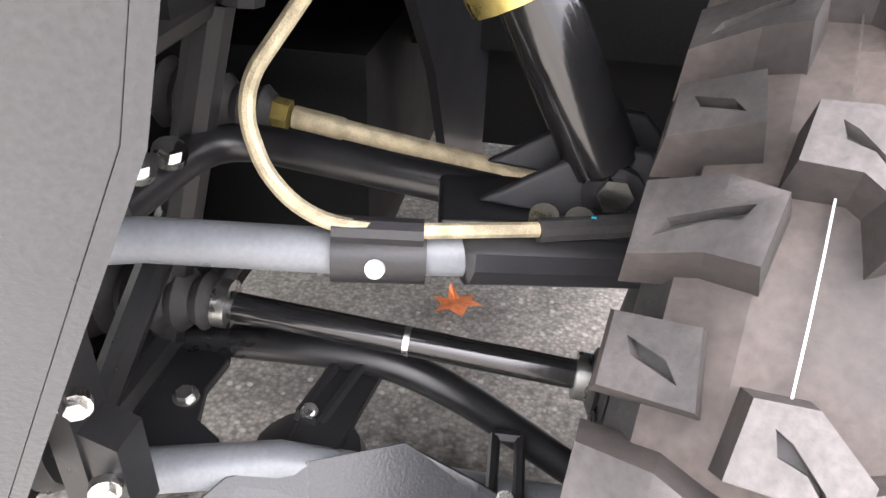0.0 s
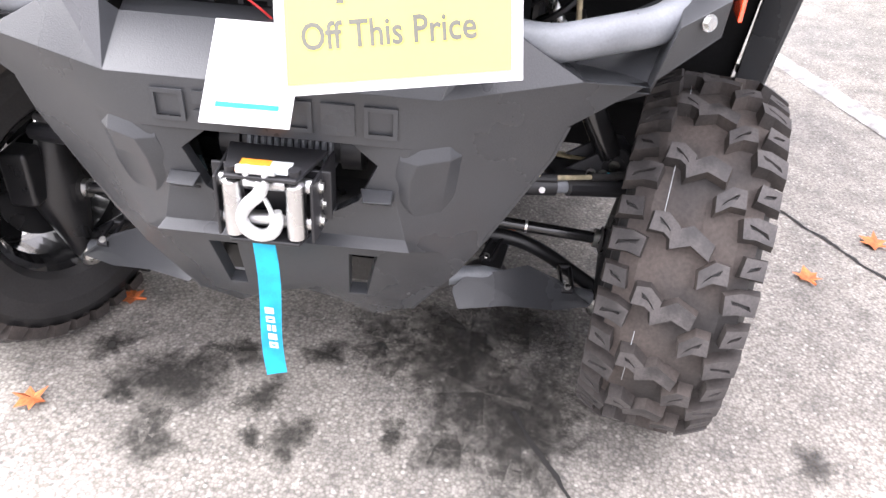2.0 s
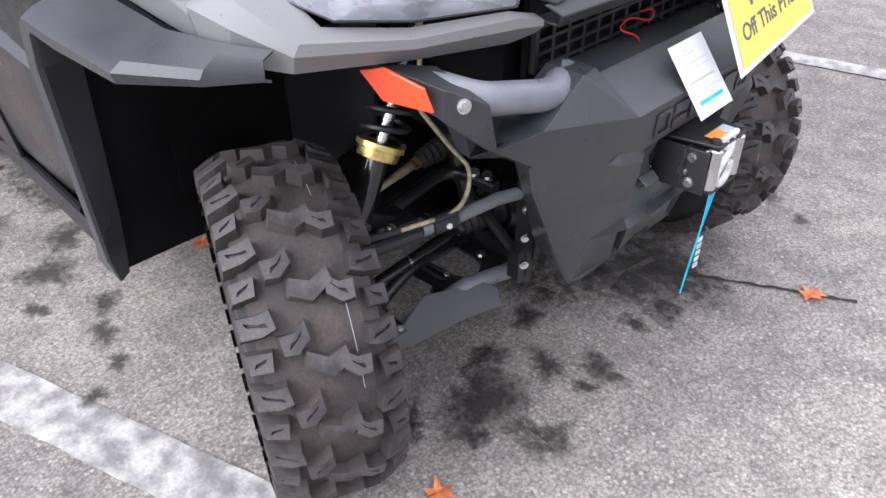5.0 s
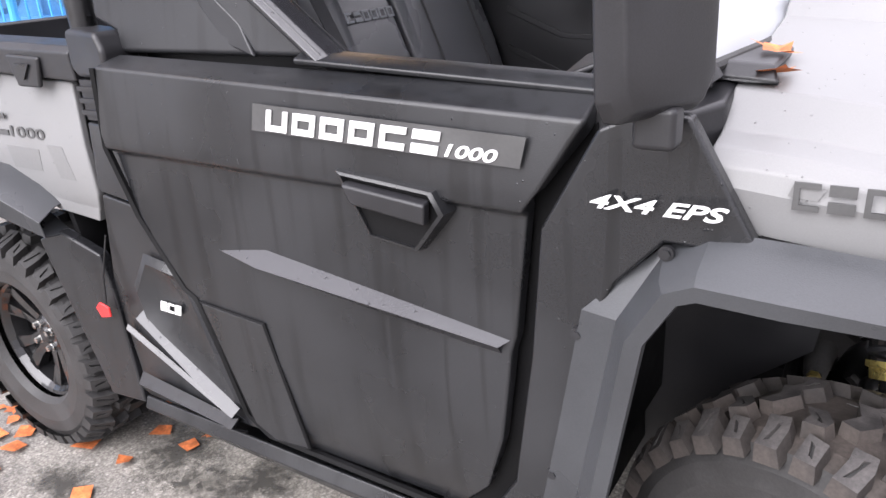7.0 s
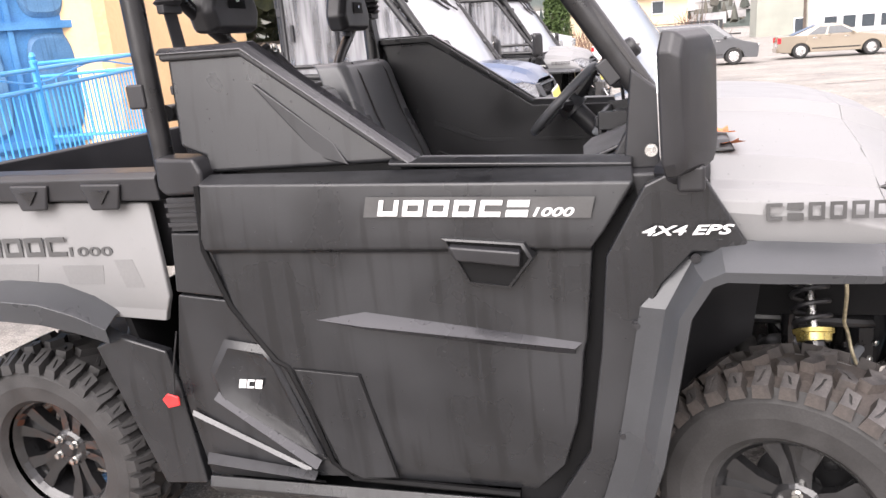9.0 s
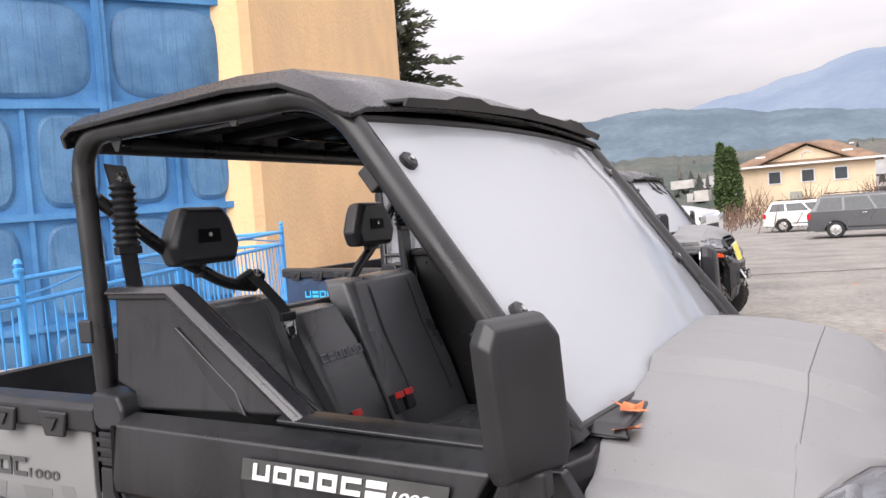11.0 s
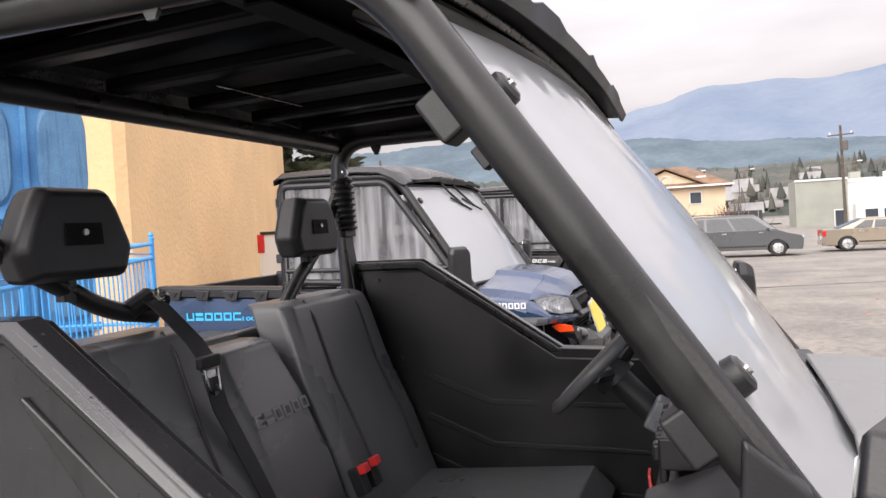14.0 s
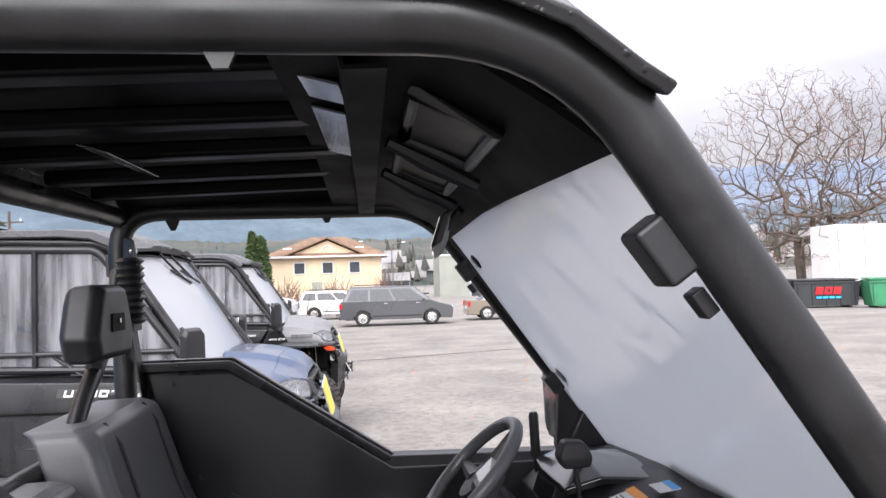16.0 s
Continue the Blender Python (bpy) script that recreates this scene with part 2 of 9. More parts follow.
def clear(name, tint=(0.9, 0.95, 0.95), rough=0.02):
    m = bpy.data.materials.new(name)
    m.use_nodes = True
    b = m.node_tree.nodes["Principled BSDF"]
    b.inputs["Base Color"].default_value = (*tint, 1)
    b.inputs["Roughness"].default_value = rough
    b.inputs["Transmission Weight"].default_value = 1.0
    b.inputs["IOR"].default_value = 1.45
    return m


def thin_pane(name, tint, milky, streaks=0.0):
    """A thin clear sheet: straight see-through, a mirror gloss, and some milky damp."""
    m = bpy.data.materials.new(name)
    m.use_nodes = True
    nt = m.node_tree
    nt.nodes.remove(nt.nodes["Principled BSDF"])
    tr = nt.nodes.new("ShaderNodeBsdfTransparent")
    tr.inputs[0].default_value = (*tint, 1)
    df = nt.nodes.new("ShaderNodeBsdfTranslucent")
    df.inputs[0].default_value = (0.8, 0.8, 0.83, 1)
    d2 = nt.nodes.new("ShaderNodeBsdfDiffuse")
    d2.inputs[0].default_value = (0.8, 0.8, 0.83, 1)
    half = nt.nodes.new("ShaderNodeMixShader")
    nt.links.new(df.outputs[0], half.inputs[1])
    nt.links.new(d2.outputs[0], half.inputs[2])
    gl = nt.nodes.new("ShaderNodeBsdfGlossy")
    gl.inputs["Roughness"].default_value = 0.05
    a = nt.nodes.new("ShaderNodeMixShader")
    a.inputs[0].default_value = milky
    if streaks:
        tc = nt.nodes.new("ShaderNodeTexCoord")
        mp = nt.nodes.new("ShaderNodeMapping")
        mp.inputs["Scale"].default_value = (14, 14, 1.2)
        nz = nt.nodes.new("ShaderNodeTexNoise")
        nz.inputs["Scale"].default_value, nz.inputs["Detail"].default_value = 1.0, 4
        mr = nt.nodes.new("ShaderNodeMapRange")
        mr.inputs[1].default_value, mr.inputs[2].default_value = 0.38, 0.62
        mr.inputs[3].default_value, mr.inputs[4].default_value = max(0, milky - streaks), milky + streaks
        nt.links.new(tc.outputs["Object"], mp.inputs[0])
        nt.links.new(mp.outputs[0], nz.inputs["Vector"])
        nt.links.new(nz.outputs[0], mr.inputs[0])
        nt.links.new(mr.outputs[0], a.inputs[0])
    nt.links.new(tr.outputs[0], a.inputs[1])
    nt.links.new(half.outputs[0], a.inputs[2])
    fr = nt.nodes.new("ShaderNodeFresnel")
    fr.inputs[0].default_value = 1.45
    c = nt.nodes.new("ShaderNodeMixShader")
    nt.links.new(fr.outputs[0], c.inputs[0])
    nt.links.new(a.outputs[0], c.inputs[1])
    nt.links.new(gl.outputs[0], c.inputs[2])
    nt.links.new(c.outputs[0], nt.nodes["Material Output"].inputs[0])
    return m


LENS = thin_pane("clear_lamp_lens", (0.95, 0.97, 0.98), 0.22)
GLASS = clear("window_glass", (0.75, 0.8, 0.8))


def film_material():
    """Clear screen under a milky protective film: part see-through diffusion, part gloss."""
    m = bpy.data.materials.new("milky_film_screen")
    m.use_nodes = True
    nt = m.node_tree
    nt.nodes.remove(nt.nodes["Principled BSDF"])
    out = nt.nodes["Material Output"]
    tl = nt.nodes.new("ShaderNodeBsdfTranslucent")
    tl.inputs[0].default_value = (0.94, 0.965, 1.0, 1)
    df = nt.nodes.new("ShaderNodeBsdfDiffuse")
    df.inputs[0].default_value = (0.92, 0.945, 0.975, 1)
    gl = nt.nodes.new("ShaderNodeBsdfGlossy")
    gl.inputs["Roughness"].default_value = 0.1
    tc = nt.nodes.new("ShaderNodeTexCoord")
    nz = nt.nodes.new("ShaderNodeTexNoise")
    nz.inputs["Scale"].default_value = 3.0
    nt.links.new(tc.outputs["Object"], nz.inputs["Vector"])
    bp = nt.nodes.new("ShaderNodeBump")
    bp.inputs["Strength"].default_value, bp.inputs["Distance"].default_value = 0.5, 0.05
    nt.links.new(nz.outputs[0], bp.inputs["Height"])
    nt.links.new(bp.outputs[0], gl.inputs["Normal"])
    a = nt.nodes.new("ShaderNodeMixShader")
    a.inputs[0].default_value = 0.68
    nt.links.new(df.outputs[0], a.inputs[1])
    nt.links.new(tl.outputs[0], a.inputs[2])
    fr = nt.nodes.new("ShaderNodeFresnel")
    fr.inputs[0].default_value = 1.42
    c = nt.nodes.new("ShaderNodeMixShader")
    nt.links.new(fr.outputs[0], c.inputs[0])
    nt.links.new(a.outputs[0], c.inputs[1])
    nt.links.new(gl.outputs[0], c.inputs[2])
    nt.links.new(c.outputs[0], out.inputs[0])
    return m


FILM = film_material()


def asphalt_material():
    """Worn asphalt: pale and dark stone chips in a grey binder, broad stains and dark damp patches."""
    m = bpy.data.materials.new("worn_asphalt")
    m.use_nodes = True
    nt = m.node_tree
    b = nt.nodes["Principled BSDF"]
    tc = nt.nodes.new("ShaderNodeTexCoord")

    def nz(scale, detail=4):
        n = nt.nodes.new("ShaderNodeTexNoise")
        n.inputs["Scale"].default_value, n.inputs["Detail"].default_value = scale, detail
        nt.links.new(tc.outputs["Object"], n.inputs["Vector"])
        return n

    def ramp(src, p0, c0, p1, c1):
        r = nt.nodes.new("ShaderNodeValToRGB")
        r.color_ramp.elements[0].position, r.color_ramp.elements[1].position = p0, p1
        r.color_ramp.elements[0].color, r.color_ramp.elements[1].color = (*c0, 1), (*c1, 1)
        nt.links.new(src, r.inputs[0])
        return r.outputs[0]

    def mix(fac, a, c, mode='MIX'):
        x = nt.nodes.new("ShaderNodeMixRGB")
        x.blend_type = mode
        if isinstance(fac, float):
            x.inputs[0].default_value = fac
        else:
            nt.links.new(fac, x.inputs[0])
        nt.links.new(a, x.inputs[1])
        nt.links.new(c, x.inputs[2])
        return x.outputs[0]

    vo = nt.nodes.new("ShaderNodeTexVoronoi")
    vo.inputs["Scale"].default_value = 150
    nt.links.new(tc.outputs["Object"], vo.inputs["Vector"])
    bw = nt.nodes.new("ShaderNodeRGBToBW")
    nt.links.new(vo.outputs["Color"], bw.inputs[0])
    chips = ramp(bw.outputs[0], 0.1, (0.217, 0.207, 0.195), 0.9, (0.388, 0.371, 0.348))
    edge = ramp(vo.outputs["Distance"], 0.35, (1, 1, 1), 0.8, (0.62, 0.61, 0.6))
    col = mix(1.0, chips, edge, 'MULTIPLY')
    broad = ramp(nz(0.7, 6).outputs[0], 0.35, (0.72, 0.71, 0.7), 0.7, (1.15, 1.12, 1.06))
    col = mix(1.0, col, broad, 'MULTIPLY')
    mid = ramp(nz(9, 5).outputs[0], 0.35, (0.75, 0.75, 0.75), 0.6, (1.05, 1.05, 1.04))
    col = mix(1.0, col, mid, 'MULTIPLY')
    # scattered pale stones and dark pits worn out of the binder
    v2 = nt.nodes.new("ShaderNodeTexVoronoi")
    v2.inputs["Scale"].default_value = 72
    nt.links.new(tc.outputs["Object"], v2.inputs["Vector"])
    b2 = nt.nodes.new("ShaderNodeRGBToBW")
    nt.links.new(v2.outputs["Color"], b2.inputs[0])
    near = ramp(v2.outputs["Distance"], 0.24, (1, 1, 1), 0.40, (0, 0, 0))
    pale = mix(1.0, ramp(b2.outputs[0], 0.72, (0, 0, 0), 0.76, (0.7, 0.7, 0.7)), near, 'MULTIPLY')
    pit = mix(1.0, ramp(b2.outputs[0], 0.30, (0.75, 0.75, 0.75), 0.34, (0, 0, 0)), near, 'MULTIPLY')
    tone = nt.nodes.new("ShaderNodeRGB")
    tone.outputs[0].default_value = (0.45, 0.425, 0.385, 1)
    hole = nt.nodes.new("ShaderNodeRGB")
    hole.outputs[0].default_value = (0.11, 0.105, 0.10, 1)
    col = mix(pale, col, tone.outputs[0])
    col = mix(pit, col, hole.outputs[0])
    nt.links.new(col, b.inputs["Base Color"])
    b.inputs["Roughness"].default_value = 0.8
    bp = nt.nodes.new("ShaderNodeBump")
    bp.inputs["Strength"].default_value, bp.inputs["Distance"].default_value = 0.5, 0.004
    nt.links.new(bw.outputs[0], bp.inputs["Height"])
    nt.links.new(bp.outputs[0], b.inputs["Normal"])
    return m


ASPHALT = asphalt_material()
STAIN = material("oil_dark_asphalt", (0.022, 0.021, 0.02), 0.55, vary=0.5, scale=30, fine=110, bump=0.6, dist=0.004)

# ---- mesh helpers ----
def part(name, bm, mat, parent=None, label="", bevel=0.0, smooth=True, sharp=0.6):
    """One bmesh as one mesh object under a thing or a part."""
    bmesh.ops.remove_doubles(bm, verts=bm.verts, dist=1e-5)
    bmesh.ops.recalc_face_normals(bm, faces=bm.faces)
    if smooth:
        for fc in bm.faces:
            fc.smooth = True
        for e in bm.edges:
            if len(e.link_faces) == 2 and e.calc_face_angle(0) > sharp:
                e.smooth = False
    me = bpy.data.meshes.new(name)
    bm.to_mesh(me)
    bm.free()
    me.materials.append(mat)
    ob = new(name, me)
    if parent is not None:
        ob.parent = parent
    if bevel:
        md = ob.modifiers.new("bevel", 'BEVEL')
        md.width, md.segments, md.limit_method, md.angle_limit = bevel, 2, 'ANGLE', radians(25)
        md.harden_normals = True
    return tagged(ob, label) if label else ob


def thing(name, label, category, m=None, group="", kind=""):
    ob = new(name)
    ob.empty_display_size = 0.2
    if m is not None:
        ob.matrix_world = m
    return tagged(ob, label, category, group, kind)


def addbox(bm, c, s, rot=None):
    """A box with centre c and sizes s into bm."""
    m = Matrix.Translation(c) @ (rot or Matrix.Identity(4)) @ Matrix.Diagonal((*s, 1))
    return bmesh.ops.create_cube(bm, size=1, matrix=m)["verts"]


def box(c, s, rot=None):
    bm = bmesh.new()
    addbox(bm, c, s, rot)
    return bm


def addtube(bm, pts, r, n=12, closed=False):
    """A round tube along pts; r may be one radius or one a point."""
    pts = [Vector(p) for p in pts]
    k = len(pts)
    rs = r if isinstance(r, (list, tuple)) else [r] * k
    rings, side = [], None
    for i, p in enumerate(pts):
        if closed:
            d = (pts[(i + 1) % k] - pts[i - 1]).normalized()
        else:
            d = (pts[min(i + 1, k - 1)] - pts[max(i - 1, 0)]).normalized()
        if side is None:
            side = d.cross(Vector((0, 0, 1)) if abs(d.z) < 0.9 else Vector((1, 0, 0))).normalized()
        else:
            side = (side - d * side.dot(d)).normalized()
        up = d.cross(side)
        rings.append([bm.verts.new(p + (side * math.cos(a) + up * math.sin(a)) * rs[i]) for a in (2 * math.pi * j / n for j in range(n))])
    for i in range(k if closed else k - 1):
        a, b = rings[i], rings[(i + 1) % k]
        for j in range(n):
            bm.faces.new((a[j], a[(j + 1) % n], b[(j + 1) % n], b[j]))
    if not closed:
        bm.faces.new(rings[0])
        bm.faces.new(rings[-1][::-1])
    return bm


def tube(pts, r, n=12, closed=False):
    return addtube(bmesh.new(), pts, r, n, closed)


def arc(pts, cut, n=5):
    """The polyline pts with its inner corners rounded, starting cut metres before each."""
    pts = [Vector(p) for p in pts]
    out = [pts[0]]
    for a, b, c in zip(pts, pts[1:], pts[2:]):
        u, v = (a - b), (c - b)
        k = min(cut, u.length * 0.48, v.length * 0.48)
        p, q = b + u.normalized() * k, b + v.normalized() * k
        for i in range(n + 1):
            t = i / n
            out.append(p * (1 - t) ** 2 + b * 2 * t * (1 - t) + q * t * t)
    return out + [pts[-1]]


def plate(poly, off):
    """A flat slab from a polygon of 3D points, thickened by the vector off."""
    bm = bmesh.new()
    addplate(bm, poly, off)
    return bm


def addplate(bm, poly, off):
    off = Vector(off)
    a = [bm.verts.new(p) for p in poly]
    b = [bm.verts.new(Vector(p) + off) for p in poly]
    bm.faces.new(a)
    bm.faces.new(b[::-1])
    k = len(poly)
    for i in range(k):
        bm.faces.new((a[i], b[i], b[(i + 1) % k], a[(i + 1) % k]))


def loft(rows, thick=0.0, closed=False):
    """A skin over rows of points, given thickness when asked."""
    bm = bmesh.new()
    vs = [[bm.verts.new(p) for p in row] for row in rows]
    for a, b in zip(vs, vs[1:]):
        k = len(a)
        for j in range(k if closed and k > 2 else k - 1):
            bm.faces.new((a[j], a[(j + 1) % k], b[(j + 1) % k], b[j]))
    if closed:
        bm.faces.new([r[0] for r in vs] if len(vs[0]) == 2 else vs[0])
        bm.faces.new([r[-1] for r in vs][::-1] if len(vs[0]) == 2 else vs[-1][::-1])
        if len(vs[0]) == 2:
            bm.faces.new((vs[-1][0], vs[-1][1], vs[0][1], vs[0][0]))
    if thick:
        bmesh.ops.remove_doubles(bm, verts=bm.verts, dist=1e-5)
        bmesh.ops.recalc_face_normals(bm, faces=bm.faces)
        bmesh.ops.solidify(bm, geom=bm.faces[:], thickness=thick)
    return bm


def mirrored(bm):
    """The same shape on the other side of the vehicle."""
    c = bm.copy()
    for v in c.verts:
        v.co.y = -v.co.y
    bmesh.ops.reverse_faces(c, faces=c.faces[:])
    return c


def lathe(profile, n=32, axis='y', centre=(0, 0, 0)):
    """A turned shape; profile: (radius, along the axis)."""
    bm = bmesh.new()
    rings = []
    for r, h in profile:
        ring = []
        for j in range(n):
            a = 2 * math.pi * j / n
            u, v = r * math.cos(a), r * math.sin(a)
            p = {'x': (h, u, v), 'y': (u, h, v), 'z': (u, v, h)}[axis]
            ring.append(bm.verts.new(Vector(p) + Vector(centre)))
        rings.append(ring)
    for a, b in zip(rings, rings[1:]):
        for j in range(n):
            bm.faces.new((a[j], a[(j + 1) % n], b[(j + 1) % n], b[j]))
    return bm


def addcyl(bm, a, b, r, n=12, r2=None):
    return addtube(bm, [a, b], [r, r if r2 is None else r2], n)


def bolt(bm, p, d, r=0.012):
    """A flanged hexagon bolt head at p that faces d."""
    p, d = Vector(p), Vector(d).normalized()
    addcyl(bm, p - d * 0.004, p + d * 0.003, r * 1.25, 14)
    addcyl(bm, p, p + d * r * 0.9, r * 0.85, 6)


_texts = {}


def lettering(text, size, depth=0.002, shear=0.0, wide=1.0):
    """The built-in font as a mesh in its own XY plane, from the left end of the base line."""
    cu = bpy.data.curves.new("lettering", 'FONT')
    cu.body, cu.size, cu.extrude, cu.shear, cu.offset = text, size, depth / 2, shear, size * 0.018
    cu.resolution_u = 3
    ob = bpy.data.objects.new("lettering", cu)
    scene.collection.objects.link(ob)
    dg = bpy.context.evaluated_depsgraph_get()
    me = bpy.data.meshes.new_from_object(ob.evaluated_get(dg))
    bpy.data.objects.remove(ob)
    bm = bmesh.new()
    bm.from_mesh(me)
    for v in bm.verts:
        v.co.x *= wide
    bpy.data.meshes.remove(me)
    return bm


def spanned(bm, width, height):
    """A flat shape stretched to a width and height, its lower left corner at the origin."""
    x0, y0 = min(v.co.x for v in bm.verts), min(v.co.y for v in bm.verts)
    kx = width / (max(v.co.x for v in bm.verts) - x0)
    ky = height / (max(v.co.y for v in bm.verts) - y0)
    for v in bm.verts:
        v.co.x, v.co.y = (v.co.x - x0) * kx, (v.co.y - y0) * ky
    return bm


def placed(bm, origin, right, up):
    """A shape of the XY plane laid out from origin along right and up."""
    r, u = Vector(right).normalized(), Vector(up).normalized()
    nrm = r.cross(u).normalized()
    u = nrm.cross(r)
    o = Vector(origin)
    for v in bm.verts:
        v.co = o + r * v.co.x + u * v.co.y + nrm * v.co.z
    return bm


def brandmark(kinds, h, w, gap, depth=0.0025, shear=0.0, stroke=0.2):
    """A row of plain bars and frames, standing in for a maker's mark. kinds: o frame, u and c open frames, = two bars, s solid."""
    bm = bmesh.new()
    s = stroke * h
    for i, k in enumerate(kinds):
        x = i * (w + gap)
        if k == 's':
            rects = [(0, 0, w, h)]
        elif k == 'o':
            rects = [(0, 0, w, s), (0, h - s, w, h), (0, s, s, h - s), (w - s, s, w, h - s)]
        elif k == 'u':
            rects = [(0, 0, w, s), (0, s, s, h), (w - s, s, w, h)]
        elif k == 'c':
            rects = [(0, 0, w, s), (0, h - s, w, h), (0, s, s, h - s)]
        else:
            rects = [(0, 0, w, 0.4 * h), (0, 0.6 * h, w, h)]
        for x0, y0, x1, y1 in rects:
            addplate(bm, [(x + x0 + shear * y0, y0, 0), (x + x1 + shear * y0, y0, 0), (x + x1 + shear * y1, y1, 0), (x + x0 + shear * y1, y1, 0)], (0, 0, depth))
    return bm

# ---- the utility vehicle: x ahead, y to its left, z up, origin on the ground between the axles ----
FRONT_AXLE, REAR_AXLE, TYRE_R = 1.125, -1.02, 0.355


def wrap(u, v, r):
    """A point of the tread: u along the circumference in radians, v across, r from the axle."""
    return Vector((r * math.sin(u), v, r * math.cos(u)))


def tyre_meshes(width, name, mats):
    """Carcass with rounded shoulders, and the slotted angular lugs of its tread: (mesh, turn) for each."""
    w, R, lug = width / 2, TYRE_R, 0.024
    c = R - lug
    prof = [(0.185, -w * 0.78), (0.20, -w * 0.92), (0.25, -w * 1.0), (0.285, -w * 0.98), (c - 0.014, -w * 0.86), (c - 0.002, -w * 0.6), (c + 0.003, 0),
            (c - 0.002, w * 0.6), (c - 0.014, w * 0.86), (0.285, w * 0.98), (0.25, w * 1.0), (0.20, w * 0.92), (0.185, w * 0.78)]
    bm = lathe(prof, 72)
    # mould lines round the tread, one with scraps of pale flash
    for v in (-w * 0.1, w * 0.42):
        for k in range(72):
            a, b = k * 2 * math.pi / 72, (k + 1) * 2 * math.pi / 72
            q = [wrap(a, v - 0.0005, c + 0.0045), wrap(b, v - 0.0005, c + 0.0045), wrap(b, v + 0.0005, c + 0.0045), wrap(a, v + 0.0005, c + 0.0045)]
            fc = bm.faces.new([bm.verts.new(p) for p in q])
            if v > 0 and (k * 7919) % 10 < 4:
                fc.material_index = 3
    for fc in bm.faces:
        fc.smooth = False
        q = fc.calc_center_median()
        if math.hypot(q.x, q.z) < c - 0.012 and abs(q.y) > w * 0.8:
            fc.material_index = 1

    def finish(b, nm):
        me = bpy.data.meshes.new(nm)
        b.to_mesh(me)
        b.free()
        for m in mats:
            me.materials.append(m)
        return me

    def lug_mesh(poly, top, shrink, slot=True):
        b = bmesh.new()
        cu = sum(p[0] for p in poly) / len(poly)
        cv = sum(p[1] for p in poly) / len(poly)
        lo = [b.verts.new(wrap((cu + (p[0] - cu) * 1.22) / R, max(-w * 1.06, min(w * 1.06, cv + (p[1] - cv) * 1.16)), c - 0.012 - 0.35 * max(0, abs(p[1]) - w * 0.6))) for p in poly]
        hi = [b.verts.new(wrap((cu + (p[0] - cu) * shrink) / R, cv + (p[1] - cv) * shrink, top - 0.5 * max(0, abs(p[1]) - w * 0.62))) for p in poly]
        crown = b.faces.new(hi)
        crown.material_index = 2
        for i in range(len(poly)):
            j = (i + 1) % len(poly)
            b.faces.new((lo[i], lo[j], hi[j], hi[i]))
        bmesh.ops.recalc_face_normals(b, faces=b.faces[:])
        if crown.normal.z < 0:
            bmesh.ops.reverse_faces(b, faces=b.faces[:])
        if slot:
            bmesh.ops.inset_individual(b, faces=[crown], thickness=0.0115, depth=0.0)
            mid = crown.calc_center_median()
            far = max((v.co - mid for v in crown.verts), key=lambda q: q.length).normalized()
            for v in crown.verts:
                d = v.co - mid
                along = far * d.dot(far)
                v.co = mid + along * 0.95 + (d - along) * 0.36
            bmesh.ops.inset_individual(b, faces=[crown], thickness=0.0005, depth=-0.006)
            # slot floor gets blacker rubber, its shade put into the colour
            crown.material_index = 1
        return finish(b, "tread_lug")

    n = 18
    pitch = 2 * math.pi / n
    lugs = []
    for s in (-1, 1):
        kinds = ((lug_mesh([(-0.020, s * w * 0.60), (0.014, s * w * 0.56), (0.022, s * w * 0.76), (0.021, s * w * 1.05), (-0.019, s * w * 1.05), (-0.016, s * w * 0.78)], R, 0.94), 0.0),
                 (lug_mesh([(-0.016, s * w * 0.68), (0.018, s * w * 0.72), (0.019, s * w * 1.03), (-0.017, s * w * 1.03)], R - 0.002, 0.94), 0.5),
                 (lug_mesh([(-0.026, s * w * 0.20), (0.004, s * w * 0.17), (0.024, s * w * 0.36), (0.022, s * w * 0.55), (-0.010, s * w * 0.58), (-0.010, s * w * 0.38)], R, 0.97), 0.30))
        mid = lug_mesh([(-0.030, -s * w * 0.26), (-0.004, -s * w * 0.30), (0.020, s * w * 0.02), (0.004, s * w * 0.30), (-0.024, s * w * 0.26), (-0.012, 0.0)], R, 1.0, False)
        for k in range(n):
            for me, shift in kinds:
                lugs.append((me, (k + shift + (0.5 if s > 0 else 0)) * pitch))
            if k % 2 == (1 if s > 0 else 0):
                lugs.append((mid, (k + 0.72) * pitch))
    return finish(bm, name), lugs


